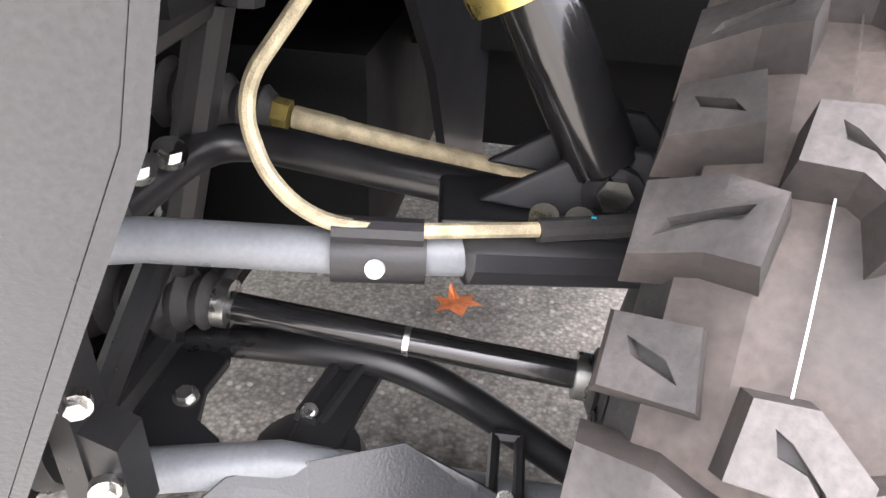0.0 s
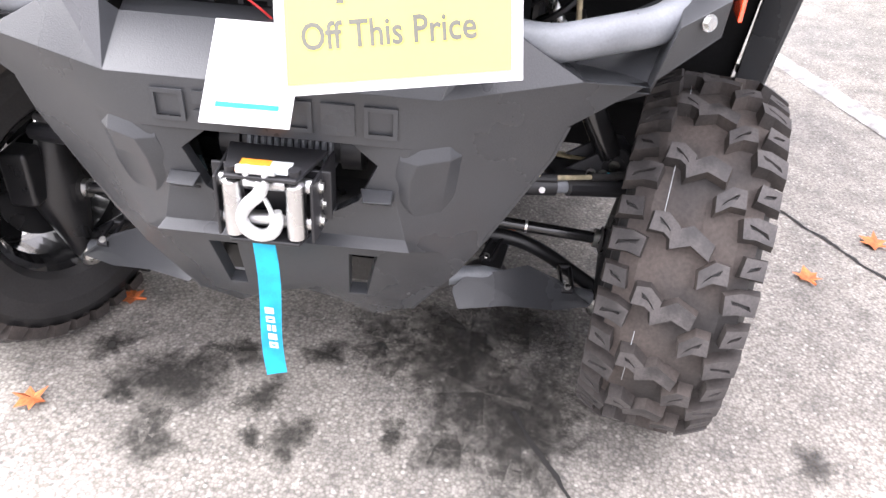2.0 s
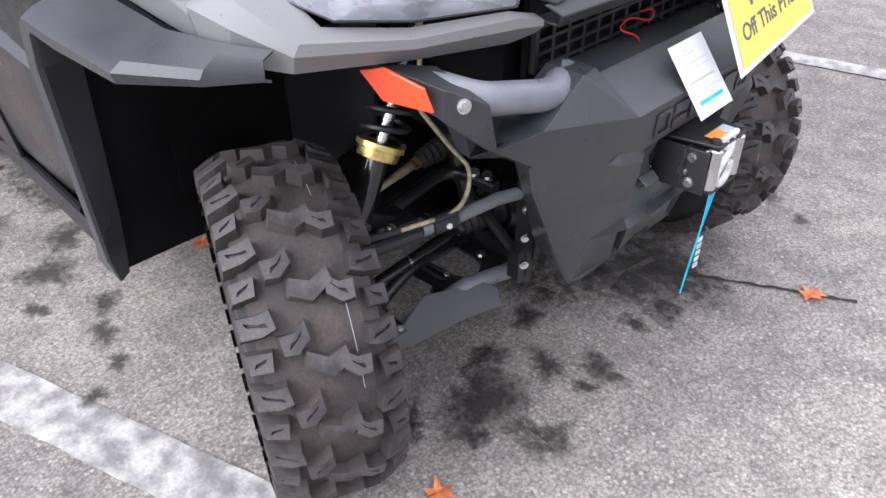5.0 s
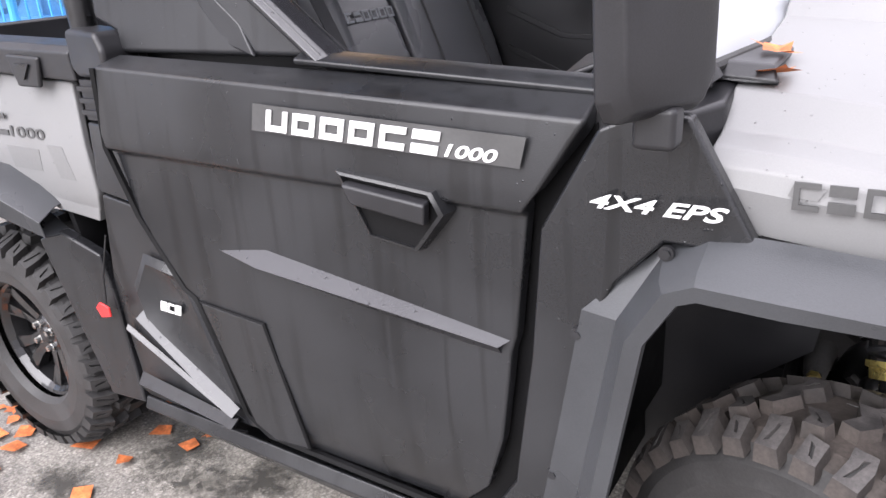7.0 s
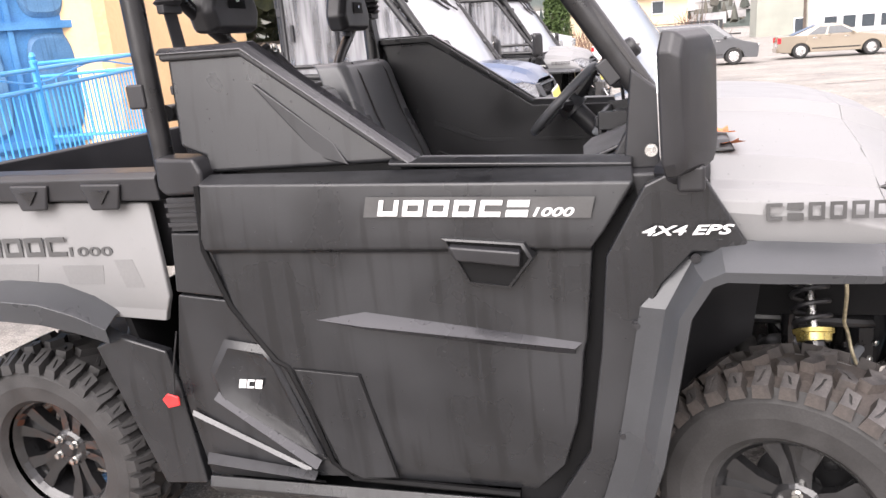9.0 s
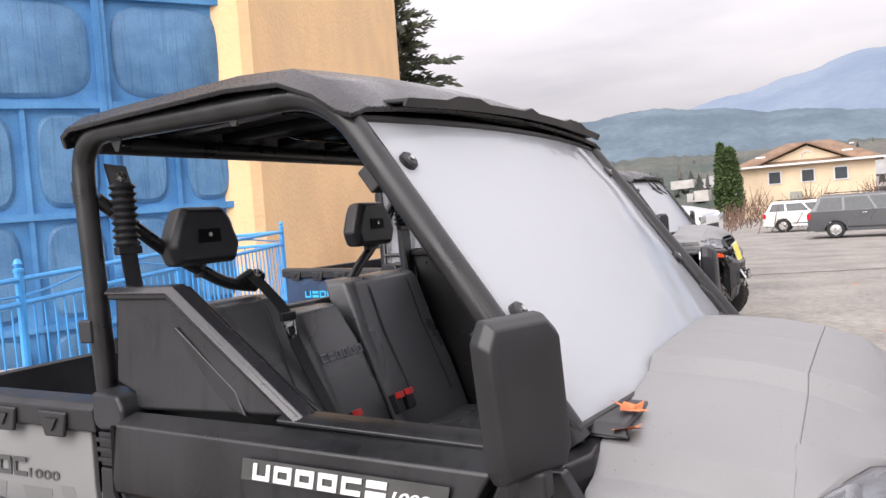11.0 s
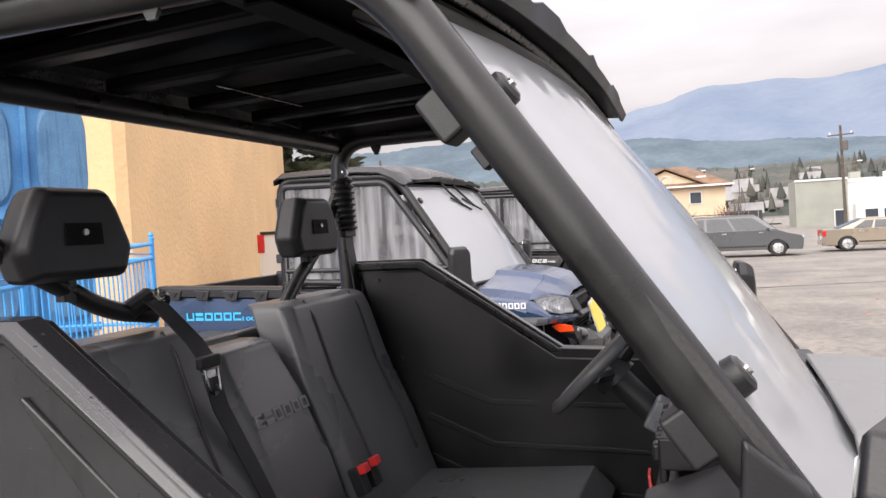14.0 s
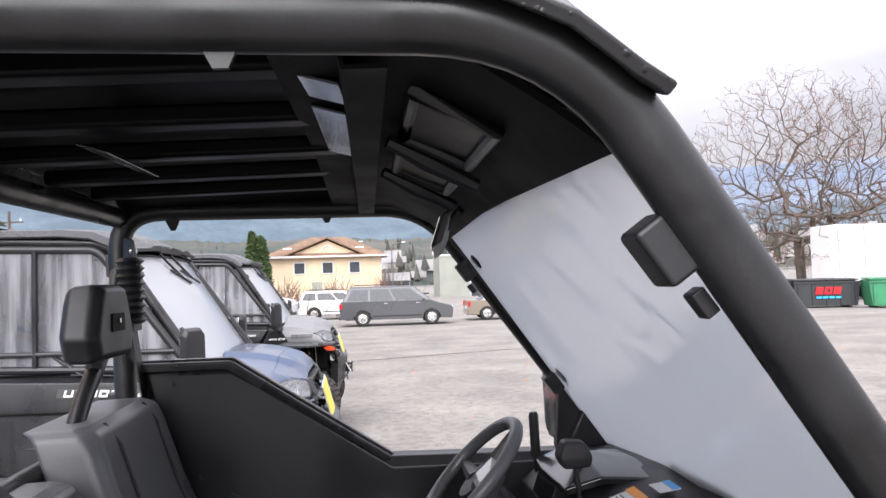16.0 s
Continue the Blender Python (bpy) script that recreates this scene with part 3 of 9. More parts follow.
def rim_meshes():
    """Dished rim, five broad split spokes, one bright lug nut; the face looks along -y."""
    r = lathe([(0.178, -0.085), (0.186, -0.09), (0.188, -0.08), (0.176, -0.072), (0.168, -0.03), (0.165, 0.06), (0.178, 0.085), (0.188, 0.09), (0.186, 0.095), (0.172, 0.088), (0.158, 0.06), (0.158, -0.03), (0.166, -0.07), (0.178, -0.085)], 40)
    sp = bmesh.new()
    ac = lathe([(0.0, -0.056), (0.05, -0.058), (0.062, -0.05), (0.066, -0.02), (0.0, -0.02)], 24)
    for k in range(5):
        m = Matrix.Rotation(k * math.pi * 0.4, 4, 'Y')
        for s in (-1, 1):
            pts = [(s * 0.002, -0.050, 0.05), (s * 0.030, -0.050, 0.05), (s * 0.036, -0.058, 0.10), (s * 0.062, -0.072, 0.150), (s * 0.060, -0.074, 0.164), (s * 0.026, -0.074, 0.172), (s * 0.012, -0.062, 0.12)]
            addplate(sp, [m @ Vector(p) for p in pts], (0, 0.03, 0))
        pts = [(-0.022, -0.040, 0.05), (0.022, -0.040, 0.05), (0.03, -0.055, 0.17), (-0.03, -0.055, 0.17)]
        addplate(sp, [m @ Vector(p) for p in pts], (0, 0.02, 0))
    nut = bmesh.new()
    addcyl(nut, (0, 0, 0), (0, -0.012, 0), 0.0125, 12)
    addcyl(nut, (0, -0.01, 0), (0, -0.026, 0), 0.0095, 6)
    disc = lathe([(0.03, 0.03), (0.12, 0.03), (0.12, 0.036), (0.03, 0.036)], 28)
    hub = lathe([(0.0, -0.066), (0.022, -0.066), (0.03, -0.056), (0.03, 0.09), (0.0, 0.09)], 20)
    return r, sp, ac, nut, disc, hub


def keep_mesh(bm, name, mat):
    bmesh.ops.remove_doubles(bm, verts=bm.verts, dist=1e-5)
    bmesh.ops.recalc_face_normals(bm, faces=bm.faces[:])
    me = bpy.data.meshes.new(name)
    bm.to_mesh(me)
    bm.free()
    me.materials.append(mat)
    return me


WHEEL_MESH = {}
TYRE_FRONT = tyre_meshes(0.235, "front_tyre", (RUBBER, CLEANRUBBER, LUGTOP, FAINTINK))
TYRE_REAR = tyre_meshes(0.27, "rear_tyre", (CLEANRUBBER,) * 4)
for _name, _bm, _mat in zip(("rim", "spokes", "centre_cap", "lug_nut", "brake_disc", "hub"), rim_meshes(), (ALLOY, ALLOY, ALLOY, CHROME, STEEL, STEEL)):
    WHEEL_MESH[_name] = keep_mesh(_bm, _name, _mat)


def wheel(root, x, y, steer, front, roll):
    """A wheel under the vehicle: tyre, rim and what the rim carries."""
    w = new("wheel", WHEEL_MESH["rim"])
    w.parent = root
    w.matrix_basis = pose(x, y, TYRE_R - 0.012, 0, 0, steer + (180 if y > 0 else 0)) @ Matrix.Rotation(roll, 4, 'Y')
    tyre, lugs = TYRE_FRONT if front else TYRE_REAR
    new("tyre", tyre).parent = w
    for me, turn in lugs:
        o = new("tread_lug", me)
        o.parent = w
        o.matrix_basis = Matrix.Rotation(turn, 4, 'Y')
    for nm, me in WHEEL_MESH.items():
        if nm == "rim":
            continue
        for k in range(4 if nm == "lug_nut" else 1):
            o = new(nm, me)
            o.parent = w
            if nm == "lug_nut":
                a = k * math.pi / 2 + 0.4
                o.location = (0.040 * math.sin(a), -0.052, 0.040 * math.cos(a))
    return w


def grid_rows(rows, cols):
    """Rows (x rear, z rear, x front, z front, y) spread over cols."""
    return [[(xr + (xf - xr) * t, y, zr + (zf - zr) * t) for t in cols] for xr, zr, xf, zf, y in rows]


def both(name, bm, mat, root, label="", bevel=0.0):
    """A part and its twin on the other side."""
    m = mirrored(bm)
    a = part(name, bm, mat, root, label, bevel)
    return a, part(name, m, mat, root, label, bevel)


def door(root, paint_decals, handle=True):
    """Moulded door of the right side."""
    cols = [0, 0.15, 0.3, 0.5, 0.7, 0.85, 1.0]
    rows = [(-0.285, 1.195, 0.735, 1.168, -0.775), (-0.27, 1.180, 0.74, 1.142, -0.846), (-0.282, 1.05, 0.68, 1.045, -0.858), (-0.280, 1.02, 0.655, 1.01, -0.856),
            (-0.278, 1.008, 0.653, 0.998, -0.836), (-0.24, 0.868, 0.632, 0.80, -0.838), (-0.22, 0.838, 0.624, 0.772, -0.840), (-0.14, 0.735, 0.616, 0.70, -0.841),
            (-0.075, 0.62, 0.602, 0.60, -0.838), (-0.03, 0.45, 0.565, 0.48, -0.826), (0.03, 0.388, 0.49, 0.392, -0.80), (0.03, 0.384, 0.49, 0.388, -0.74)]
    d = part("door", loft(grid_rows(rows, cols), 0.03), PANEL, root, bevel=0.006)
    sail = [(-0.372, -0.735, 1.49), (-0.15, -0.735, 1.48), (0.255, -0.765, 1.195), (-0.285, -0.772, 1.195), (-0.29, -0.768, 1.235), (-0.36, -0.765, 1.262)]
    part("upper_panel", plate(sail, (0, 0.05, 0)), PANEL, d, bevel=0.012)
    rim = [(-0.385, -0.748, 1.5), (-0.145, -0.748, 1.492), (0.255, -0.782, 1.205), (0.265, -0.782, 1.19), (0.235, -0.782, 1.188), (-0.16, -0.75, 1.465), (-0.385, -0.75, 1.472)]
    part("sail_edge", plate(rim, (0, 0.07, 0)), PANEL, d, bevel=0.008)
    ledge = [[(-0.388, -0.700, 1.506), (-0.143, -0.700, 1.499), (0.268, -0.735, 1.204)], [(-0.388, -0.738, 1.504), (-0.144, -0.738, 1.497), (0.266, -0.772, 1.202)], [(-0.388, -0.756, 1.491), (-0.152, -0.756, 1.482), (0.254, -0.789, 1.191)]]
    part("sail_ledge", loft(ledge, 0.006), SAILTOP, d, "rain-wet top edge of the door panel, lightened in colour", bevel=0.003)
    part("sill_cap", loft([[(0.2, -0.79, 1.197), (0.735, -0.79, 1.17)], [(0.2, -0.765, 1.207), (0.735, -0.765, 1.18)], [(0.2, -0.72, 1.205), (0.735, -0.72, 1.178)], [(0.2, -0.70, 1.17), (0.735, -0.70, 1.145)]], 0.01), PANEL, d, bevel=0.004)
    crease = [(0.06, -0.752, 1.25), (-0.13, -0.745, 1.40), (-0.137, -0.745, 1.395), (0.02, -0.755, 1.215), (0.10, -0.768, 1.195)]
    part("sail_crease", plate(crease, (0, -0.009, 0)), PANEL, d, bevel=0.006)
    # inner skin, seen across the cabin
    inner = [(-0.36, -0.70, 1.47), (-0.15, -0.70, 1.465), (0.26, -0.69, 1.18), (0.72, -0.70, 1.16), (0.66, -0.70, 0.98), (0.60, -0.70, 0.60), (0.05, -0.70, 0.55), (-0.25, -0.70, 0.85), (-0.3, -0.70, 1.2)]
    part("inner_skin", plate(inner, (0, 0.012, 0)), BLACK, d, bevel=0.004)
    ribs = bmesh.new()
    for z in (0.80, 0.93, 1.06):
        addplate(ribs, [(-0.16, -0.688, z + 0.09), (0.05, -0.688, z), (0.58, -0.688, z - 0.02), (0.58, -0.688, z - 0.035), (0.04, -0.688, z - 0.018), (-0.17, -0.688, z + 0.07)], (0, 0.008, 0))
    part("inner_ribs", ribs, BLACK, d, bevel=0.003)
    for x, z in ((-0.30, 1.44), (-0.178, 1.385), (-0.025, 1.355), (0.02, 1.27), (0.15, 1.215), (-0.24, 1.19), (0.30, 1.12), (-0.2, 1.02), (0.55, 1.1), (0.1, 0.9)):
        bl = bmesh.new()
        bolt(bl, (x, -0.688, z), (0, 1, 0), 0.007)
        part("panel_screw", bl, STEEL, d)
    # pocket outlined by a groove, drawn as a proud near-black tube
    pocket = [(-0.092, -0.838, 0.708), (0.083, -0.838, 0.697), (0.142, -0.824, 0.415), (0.045, -0.822, 0.403), (-0.007, -0.824, 0.43)]
    part("lower_panel", plate(pocket, (0, -0.008, 0)), PANEL, d, bevel=0.004)
    part("panel_groove", tube([(px, py - 0.003, pz) for px, py, pz in pocket], 0.0055, 6, True), LINER, d)
    # dark tube added along the door edge for the shade in its seam
    seam = [(-0.272, -0.846, 1.177), (-0.282, -0.850, 1.02), (-0.245, -0.836, 0.873), (-0.142, -0.838, 0.728), (-0.11, -0.838, 0.712), (-0.07, -0.836, 0.602), (-0.033, -0.826, 0.445), (0.012, -0.812, 0.392), (0.45, -0.812, 0.385)]
    part("door_seal", tube(seam, 0.0085, 6), LINER, d, "near-black line standing for the shaded door seam")
    # ridge, its upward face lightened in colour for the light it catches
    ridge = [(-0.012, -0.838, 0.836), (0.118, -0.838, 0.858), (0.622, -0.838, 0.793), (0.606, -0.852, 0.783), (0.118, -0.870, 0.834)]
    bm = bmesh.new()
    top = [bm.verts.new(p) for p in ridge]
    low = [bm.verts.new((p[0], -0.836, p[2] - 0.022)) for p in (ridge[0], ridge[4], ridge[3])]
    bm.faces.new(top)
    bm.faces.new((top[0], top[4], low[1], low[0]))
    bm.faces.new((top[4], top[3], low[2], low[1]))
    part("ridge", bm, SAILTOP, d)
    part("door_jamb", plate([(0.74, -0.80, 1.13), (0.76, -0.80, 1.0), (0.70, -0.80, 0.4), (0.45, -0.80, 0.33), (0.45, -0.80, 0.42), (0.58, -0.80, 0.6), (0.6, -0.80, 1.0)], (0, 0.03, 0)), LINER, root)
    # handle in its recess; a near-black plate paints the shade of the hollow
    if handle:
        hole = [(0.345, -0.858, 1.035), (0.508, -0.858, 1.022), (0.524, -0.857, 0.992), (0.474, -0.852, 0.930), (0.391, -0.852, 0.940)]
        cen = sum((Vector(p) for p in hole), Vector()) / 5
        big = [cen + (Vector(p) - cen) * 1.10 for p in hole]
        rimb = bmesh.new()
        ri = [rimb.verts.new(Vector(p) + Vector((0, -0.012, 0))) for p in hole]
        ro = [rimb.verts.new(p + Vector((0, -0.009, 0))) for p in big]
        rb = [rimb.verts.new(p + Vector((0, 0.02, 0))) for p in [cen + (Vector(q) - cen) * 1.17 for q in hole]]
        ii = [rimb.verts.new(Vector(p) + Vector((0, 0.012, 0))) for p in hole]
        for i in range(5):
            j = (i + 1) % 5
            rimb.faces.new((ri[i], ri[j], ro[j], ro[i]))
            rimb.faces.new((ro[i], ro[j], rb[j], rb[i]))
            rimb.faces.new((ri[j], ri[i], ii[i], ii[j]))
        part("handle_surround", rimb, PANEL, d)
        part("handle_recess", plate([(p[0], -0.859, p[2]) for p in hole], (0, 0.01, 0)), LINER, d)
        hb = [[(0.352, -0.862, 1.028), (0.352, -0.882, 1.024), (0.366, -0.88, 0.992), (0.370, -0.862, 0.988)], [(0.508, -0.862, 1.014), (0.510, -0.884, 1.010), (0.506, -0.882, 0.977), (0.504, -0.862, 0.974)]]
        h = loft(hb, closed=True)
        part("door_handle", h, BLACK, d, bevel=0.005)
    if paint_decals:
        part("decal_strip", plate([(0.168, -0.8595, 1.136), (0.665, -0.859, 1.118), (0.655, -0.8605, 1.075), (0.157, -0.8605, 1.091)], (0, -0.0015, 0)), MARK, d, "grey translucent decal strip")
        part("maker_mark", placed(brandmark("uoooc=", 0.035, 0.046, 0.0115, shear=0.22, stroke=0.29), (0.192, -0.8625, 1.0935), (1, 0, -0.036), (0, 0, 1)), WHITE, d, "row of white block shapes")
        part("number_mark", placed(spanned(lettering("1000", 0.026, 0.002, 0.3, 1.35), 0.086, 0.019), (0.537, -0.8625, 1.0815), (1, 0, -0.03), (0, 0, 1)), WHITE, d, "white lettering reading 1000")
    return d


def mirror_children(ob, root):
    """A mirrored copy of a part with its sub-parts."""
    def one(o, par):
        me = o.data.copy()
        bm = bmesh.new()
        bm.from_mesh(me)
        bm2 = mirrored(bm)
        bm2.to_mesh(me)
        bm.free()
        bm2.free()
        c = new(o.name.split(".")[0], me)
        c.parent = par
        for md in o.modifiers:
            x = c.modifiers.new("bevel", 'BEVEL')
            x.width, x.segments, x.limit_method, x.angle_limit, x.harden_normals = md.width, md.segments, 'ANGLE', md.angle_limit, True
        return c
    top = one(ob, root)
    for k in ob.children:
        if "mark" not in k.name and "decal" not in k.name:
            one(k, top)
    return top


def body(root, paint, decals, mark=MARK, bedmark=MARK):
    """Hood, nose, fenders, flares, bed sides and skirts."""
    # hood and shoulders: half sections from the middle outwards
    def section(x, top, a, low):
        return (x, [(0, top), (0.30, top - 0.004), (0.345, top - 0.034), (0.56, a), (0.69, a - 0.022), (0.742, a - 0.066), (0.786, a - 0.076), (0.806, a - 0.094), (0.812, low + 0.06), (0.802, low)])
    secs = [section(0.885, 1.25, 1.185, 1.008), section(0.985, 1.244, 1.178, 0.998), section(1.10, 1.232, 1.163, 0.988),
            (1.20, [(0, 1.21), (0.30, 1.206), (0.345, 1.174), (0.55, 1.142), (0.66, 1.118), (0.722, 1.085), (0.772, 1.068), (0.794, 1.05), (0.806, 1.02), (0.795, 0.976)])]
    for s in (-1, 1):
        h = loft([[(x, s * y, z) for y, z in pts] for x, pts in secs], 0.012)
        part("fender_shell", h, paint, root, bevel=0.004, sharp=0.25)
    front = [(1.20, [(-0.57, 1.14), (-0.345, 1.174), (-0.30, 1.206), (0, 1.21), (0.30, 1.206), (0.345, 1.174), (0.57, 1.14)]),
             (1.29, [(-0.53, 1.108), (-0.335, 1.138), (-0.285, 1.175), (0, 1.18), (0.285, 1.175), (0.335, 1.138), (0.53, 1.108)]),
             (1.352, [(-0.44, 1.085), (-0.32, 1.105), (-0.26, 1.128), (0, 1.13), (0.26, 1.128), (0.32, 1.105), (0.44, 1.085)]),
             (1.372, [(-0.40, 1.072), (-0.31, 1.082), (-0.25, 1.098), (0, 1.10), (0.25, 1.098), (0.31, 1.082), (0.40, 1.072)])]
    part("hood", loft([[(x, y, z) for y, z in pts] for x, pts in front], 0.012), paint, root, bevel=0.004)
    for s in (-1, 1):
        # cheek that runs on beside and under the headlight
        cheek = [[(1.20, s * 0.722, 1.085), (1.20, s * 0.772, 1.068), (1.20, s * 0.806, 1.03), (1.20, s * 0.795, 0.976)],
                 [(1.255, s * 0.715, 1.06), (1.26, s * 0.765, 1.035), (1.262, s * 0.785, 1.01), (1.258, s * 0.785, 0.962)],
                 [(1.31, s * 0.68, 0.998), (1.322, s * 0.725, 0.99), (1.322, s * 0.735, 0.975), (1.31, s * 0.73, 0.948)],
                 [(1.345, s * 0.56, 0.975), (1.372, s * 0.57, 0.968), (1.374, s * 0.57, 0.955), (1.352, s * 0.56, 0.93)],
                 [(1.39, s * 0.40, 0.97), (1.414, s * 0.40, 0.965), (1.416, s * 0.40, 0.95), (1.395, s * 0.40, 0.922)],
                 [(1.395, s * 0.345, 0.955), (1.416, s * 0.345, 0.95), (1.416, s * 0.345, 0.94), (1.40, s * 0.345, 0.925)]]
        part("nose_cheek", loft(cheek, 0.012), paint, root, bevel=0.004)
        brow = [[(1.20, s * 0.55, 1.142), (1.20, s * 0.722, 1.086)], [(1.262, s * 0.55, 1.116), (1.235, s * 0.69, 1.083)], [(1.255, s * 0.55, 1.10), (1.228, s * 0.69, 1.07)]]
        part("lamp_brow", loft(brow, 0.01), paint, root)
        fill = [[(1.195, s * 0.57, 1.143), (1.285, s * 0.535, 1.112), (1.35, s * 0.445, 1.088), (1.372, s * 0.40, 1.075)], [(1.195, s * 0.65, 1.12), (1.268, s * 0.60, 1.108), (1.328, s * 0.49, 1.092), (1.376, s * 0.398, 1.070)], [(1.20, s * 0.722, 1.088), (1.222, s * 0.70, 1.090), (1.305, s * 0.535, 1.099), (1.376, s * 0.398, 1.064)]]
        part("lamp_lid", loft(fill, 0.008), paint, root)
        # headlight: housing, reflector bowls, lens
        hl = [Vector((px, s * py, pz)) for px, py, pz in ((1.212, 0.705, 1.09), (1.30, 0.54, 1.098), (1.372, 0.40, 1.064), (1.392, 0.37, 1.0), (1.392, 0.385, 0.974), (1.345, 0.55, 0.982), (1.318, 0.665, 1.004), (1.262, 0.722, 1.04))]
        mid = sum(hl, Vector()) / 8
        face = Vector((0.85, s * 0.45, 0.25)).normalized()

        def fan(shift, bulge, k=1.0):
            bm = bmesh.new()
            ring = [bm.verts.new(mid + (p - mid) * k + face * shift) for p in hl]
            inner = [bm.verts.new(mid + (p - mid) * k * 0.6 + face * (shift + bulge * 0.8)) for p in hl]
            c = bm.verts.new(mid + face * (shift + bulge))
            for q in range(8):
                bm.faces.new((ring[q], ring[(q + 1) % 8], inner[(q + 1) % 8], inner[q]))
                bm.faces.new((inner[q], inner[(q + 1) % 8], c))
            return bm
        lamp = part("headlight", fan(-0.006, -0.06), LAMPBACK, root, "clear headlight with silver reflectors")
        part("lamp_lens", fan(0.004, 0.022), LENS, lamp)
        for bx, by, bz, br in ((1.255, 0.62, 1.038, 0.042), (1.315, 0.49, 1.03, 0.038)):
            part("reflector", lathe([(0.0, -0.03), (br * 0.5, -0.022), (br, 0.01), (br * 1.05, 0.008), (br * 0.5, -0.03)], 24, 'x', (bx, s * by, bz)), LAMPIN, lamp)
        part("lamp_trim", tube([p + Vector((0.002, 0, 0)) for p in hl], 0.0022, 6, True), BLACK, lamp)
        # dark fender panel with the drive badge
        fp = [(0.76, -0.855, 1.135), (0.812, -0.845, 1.158), (0.868, -0.835, 1.152), (0.965, -0.835, 0.985), (0.85, -0.852, 0.995), (0.79, -0.856, 0.93), (0.745, -0.856, 0.83), (0.72, -0.853, 0.68), (0.675, -0.845, 0.42),
              (0.66, -0.84, 0.345), (0.53, -0.83, 0.365), (0.625, -0.842, 0.53), (0.662, -0.85, 0.78), (0.68, -0.854, 0.99)]
        part("fender_panel", plate([(p[0], -s * p[1], p[2]) for p in fp], (0, -s * 0.03, 0)), PANEL, root, bevel=0.006)
        # flare swept round the wheel opening: (x, z) of its line, outward way in the plane
        line = [(1.312, 0.962, 0.0), (1.262, 0.967, 0.03), (1.17, 0.972, 0.07), (1.0, 0.981, 0.08), (0.905, 0.984, 0.08), (0.862, 0.962, 0.075), (0.815, 0.878, 0.07), (0.785, 0.70, 0.06), (0.755, 0.53, 0.05), (0.726, 0.43, 0.04), (0.70, 0.355, 0.02)]
        rows = []
        for i, (x, z, w) in enumerate(line):
            a, b = line[max(i - 1, 0)], line[min(i + 1, len(line) - 1)]
            d = Vector((b[0] - a[0], 0, b[1] - a[1])).normalized()
            out = Vector((d.z, 0, -d.x))
            if out.z < 0 and i < 6:
                out = -out
            if i >= 6:
                out = Vector((-abs(out.x), 0, abs(out.z) * 0.3)).normalized()
            p = Vector((x, 0, z))
            y0 = 0.775 if i == 0 else (0.808 if i == 1 else 0.842)
            lip = (0.35, 0.6, 0.8)[i] if i < 3 else 1.0
            rows.append([p + out * (0.028 if i < 6 else 0.07) + Vector((0, s * (y0 - 0.015 if i < 6 else 0.862), 0)), p + out * 0.02 + Vector((0, s * (y0 + (0.0 if i < 6 else 0.022)), 0)), p + out * 0.004 + Vector((0, s * (y0 + w * 0.75), 0)),
                         p - out * 0.008 + Vector((0, s * (y0 + w), 0)), p - out * 0.030 * lip + Vector((0, s * (y0 + w * 0.94), 0)), p - out * 0.032 * lip + Vector((0, s * (y0 + w * 0.8), 0)), p - out * 0.015 + Vector((0, s * (y0 - 0.01), 0))])
        part("fender_flare", loft(rows, 0.004), BUMPER, root, bevel=0.003)
        for x, y, z, up in ((0.855, 0.857, 0.985, 0), (0.738, 0.857, 0.842, 0), (0.70, 0.857, 0.585, 0), (0.665, 0.857, 0.41, 0), (1.255, 0.812, 0.965, 0.2)):
            pin = bmesh.new()
            bolt(pin, (x, s * y, z), (0, s, up), 0.008)
            part("flare_pin", pin, BLACK, root)
        # liner behind and over the wheel
        lw = [[(0.70, s * 0.83, 0.36), (0.70, s * 0.40, 0.36)], [(0.72, s * 0.83, 0.50), (0.69, s * 0.40, 0.50)], [(0.80, s * 0.83, 0.86), (0.74, s * 0.36, 0.86)], [(0.90, s * 0.82, 0.955), (0.90, s * 0.36, 0.97)], [(1.22, s * 0.78, 0.945), (1.22, s * 0.40, 0.98)]]
        part("wheel_liner", loft(lw, 0.008), LINER, root)
        part("inner_liner", plate([(0.69, s * 0.40, 0.28), (0.69, s * 0.40, 0.98), (1.05, s * 0.36, 0.98), (1.0, s * 0.36, 0.62), (0.86, s * 0.36, 0.50), (0.80, s * 0.38, 0.30)], (0, -s * 0.01, 0)), BLACK, root)
        # mud guard at the back of the opening
        part("mud_guard", plate([(0.70, s * 0.85, 0.36), (0.725, s * 0.85, 0.47), (0.70, s * 0.45, 0.50), (0.68, s * 0.45, 0.36)], (-0.012, 0, 0)), BLACK, root, bevel=0.003)
        # A-pillar foot block and cowl side
        part("cowl_side", plate([(0.70, s * 0.80, 1.15), (0.86, s * 0.79, 1.15), (0.888, s * 0.735, 1.152), (0.888, s * 0.62, 1.18), (0.74, s * 0.64, 1.16)], (0, 0, -0.10)), BLACK, root, bevel=0.008)
        # door jamb and rocker
        part("rocker", loft([[(0.60, s * 0.82, 0.375), (-0.44, s * 0.80, 0.352)], [(0.60, s * 0.835, 0.345), (-0.44, s * 0.812, 0.322)], [(0.60, s * 0.80, 0.285), (-0.44, s * 0.78, 0.285)], [(0.60, s * 0.55, 0.28), (-0.44, s * 0.55, 0.28)]], 0.01), PANEL, root, bevel=0.004)
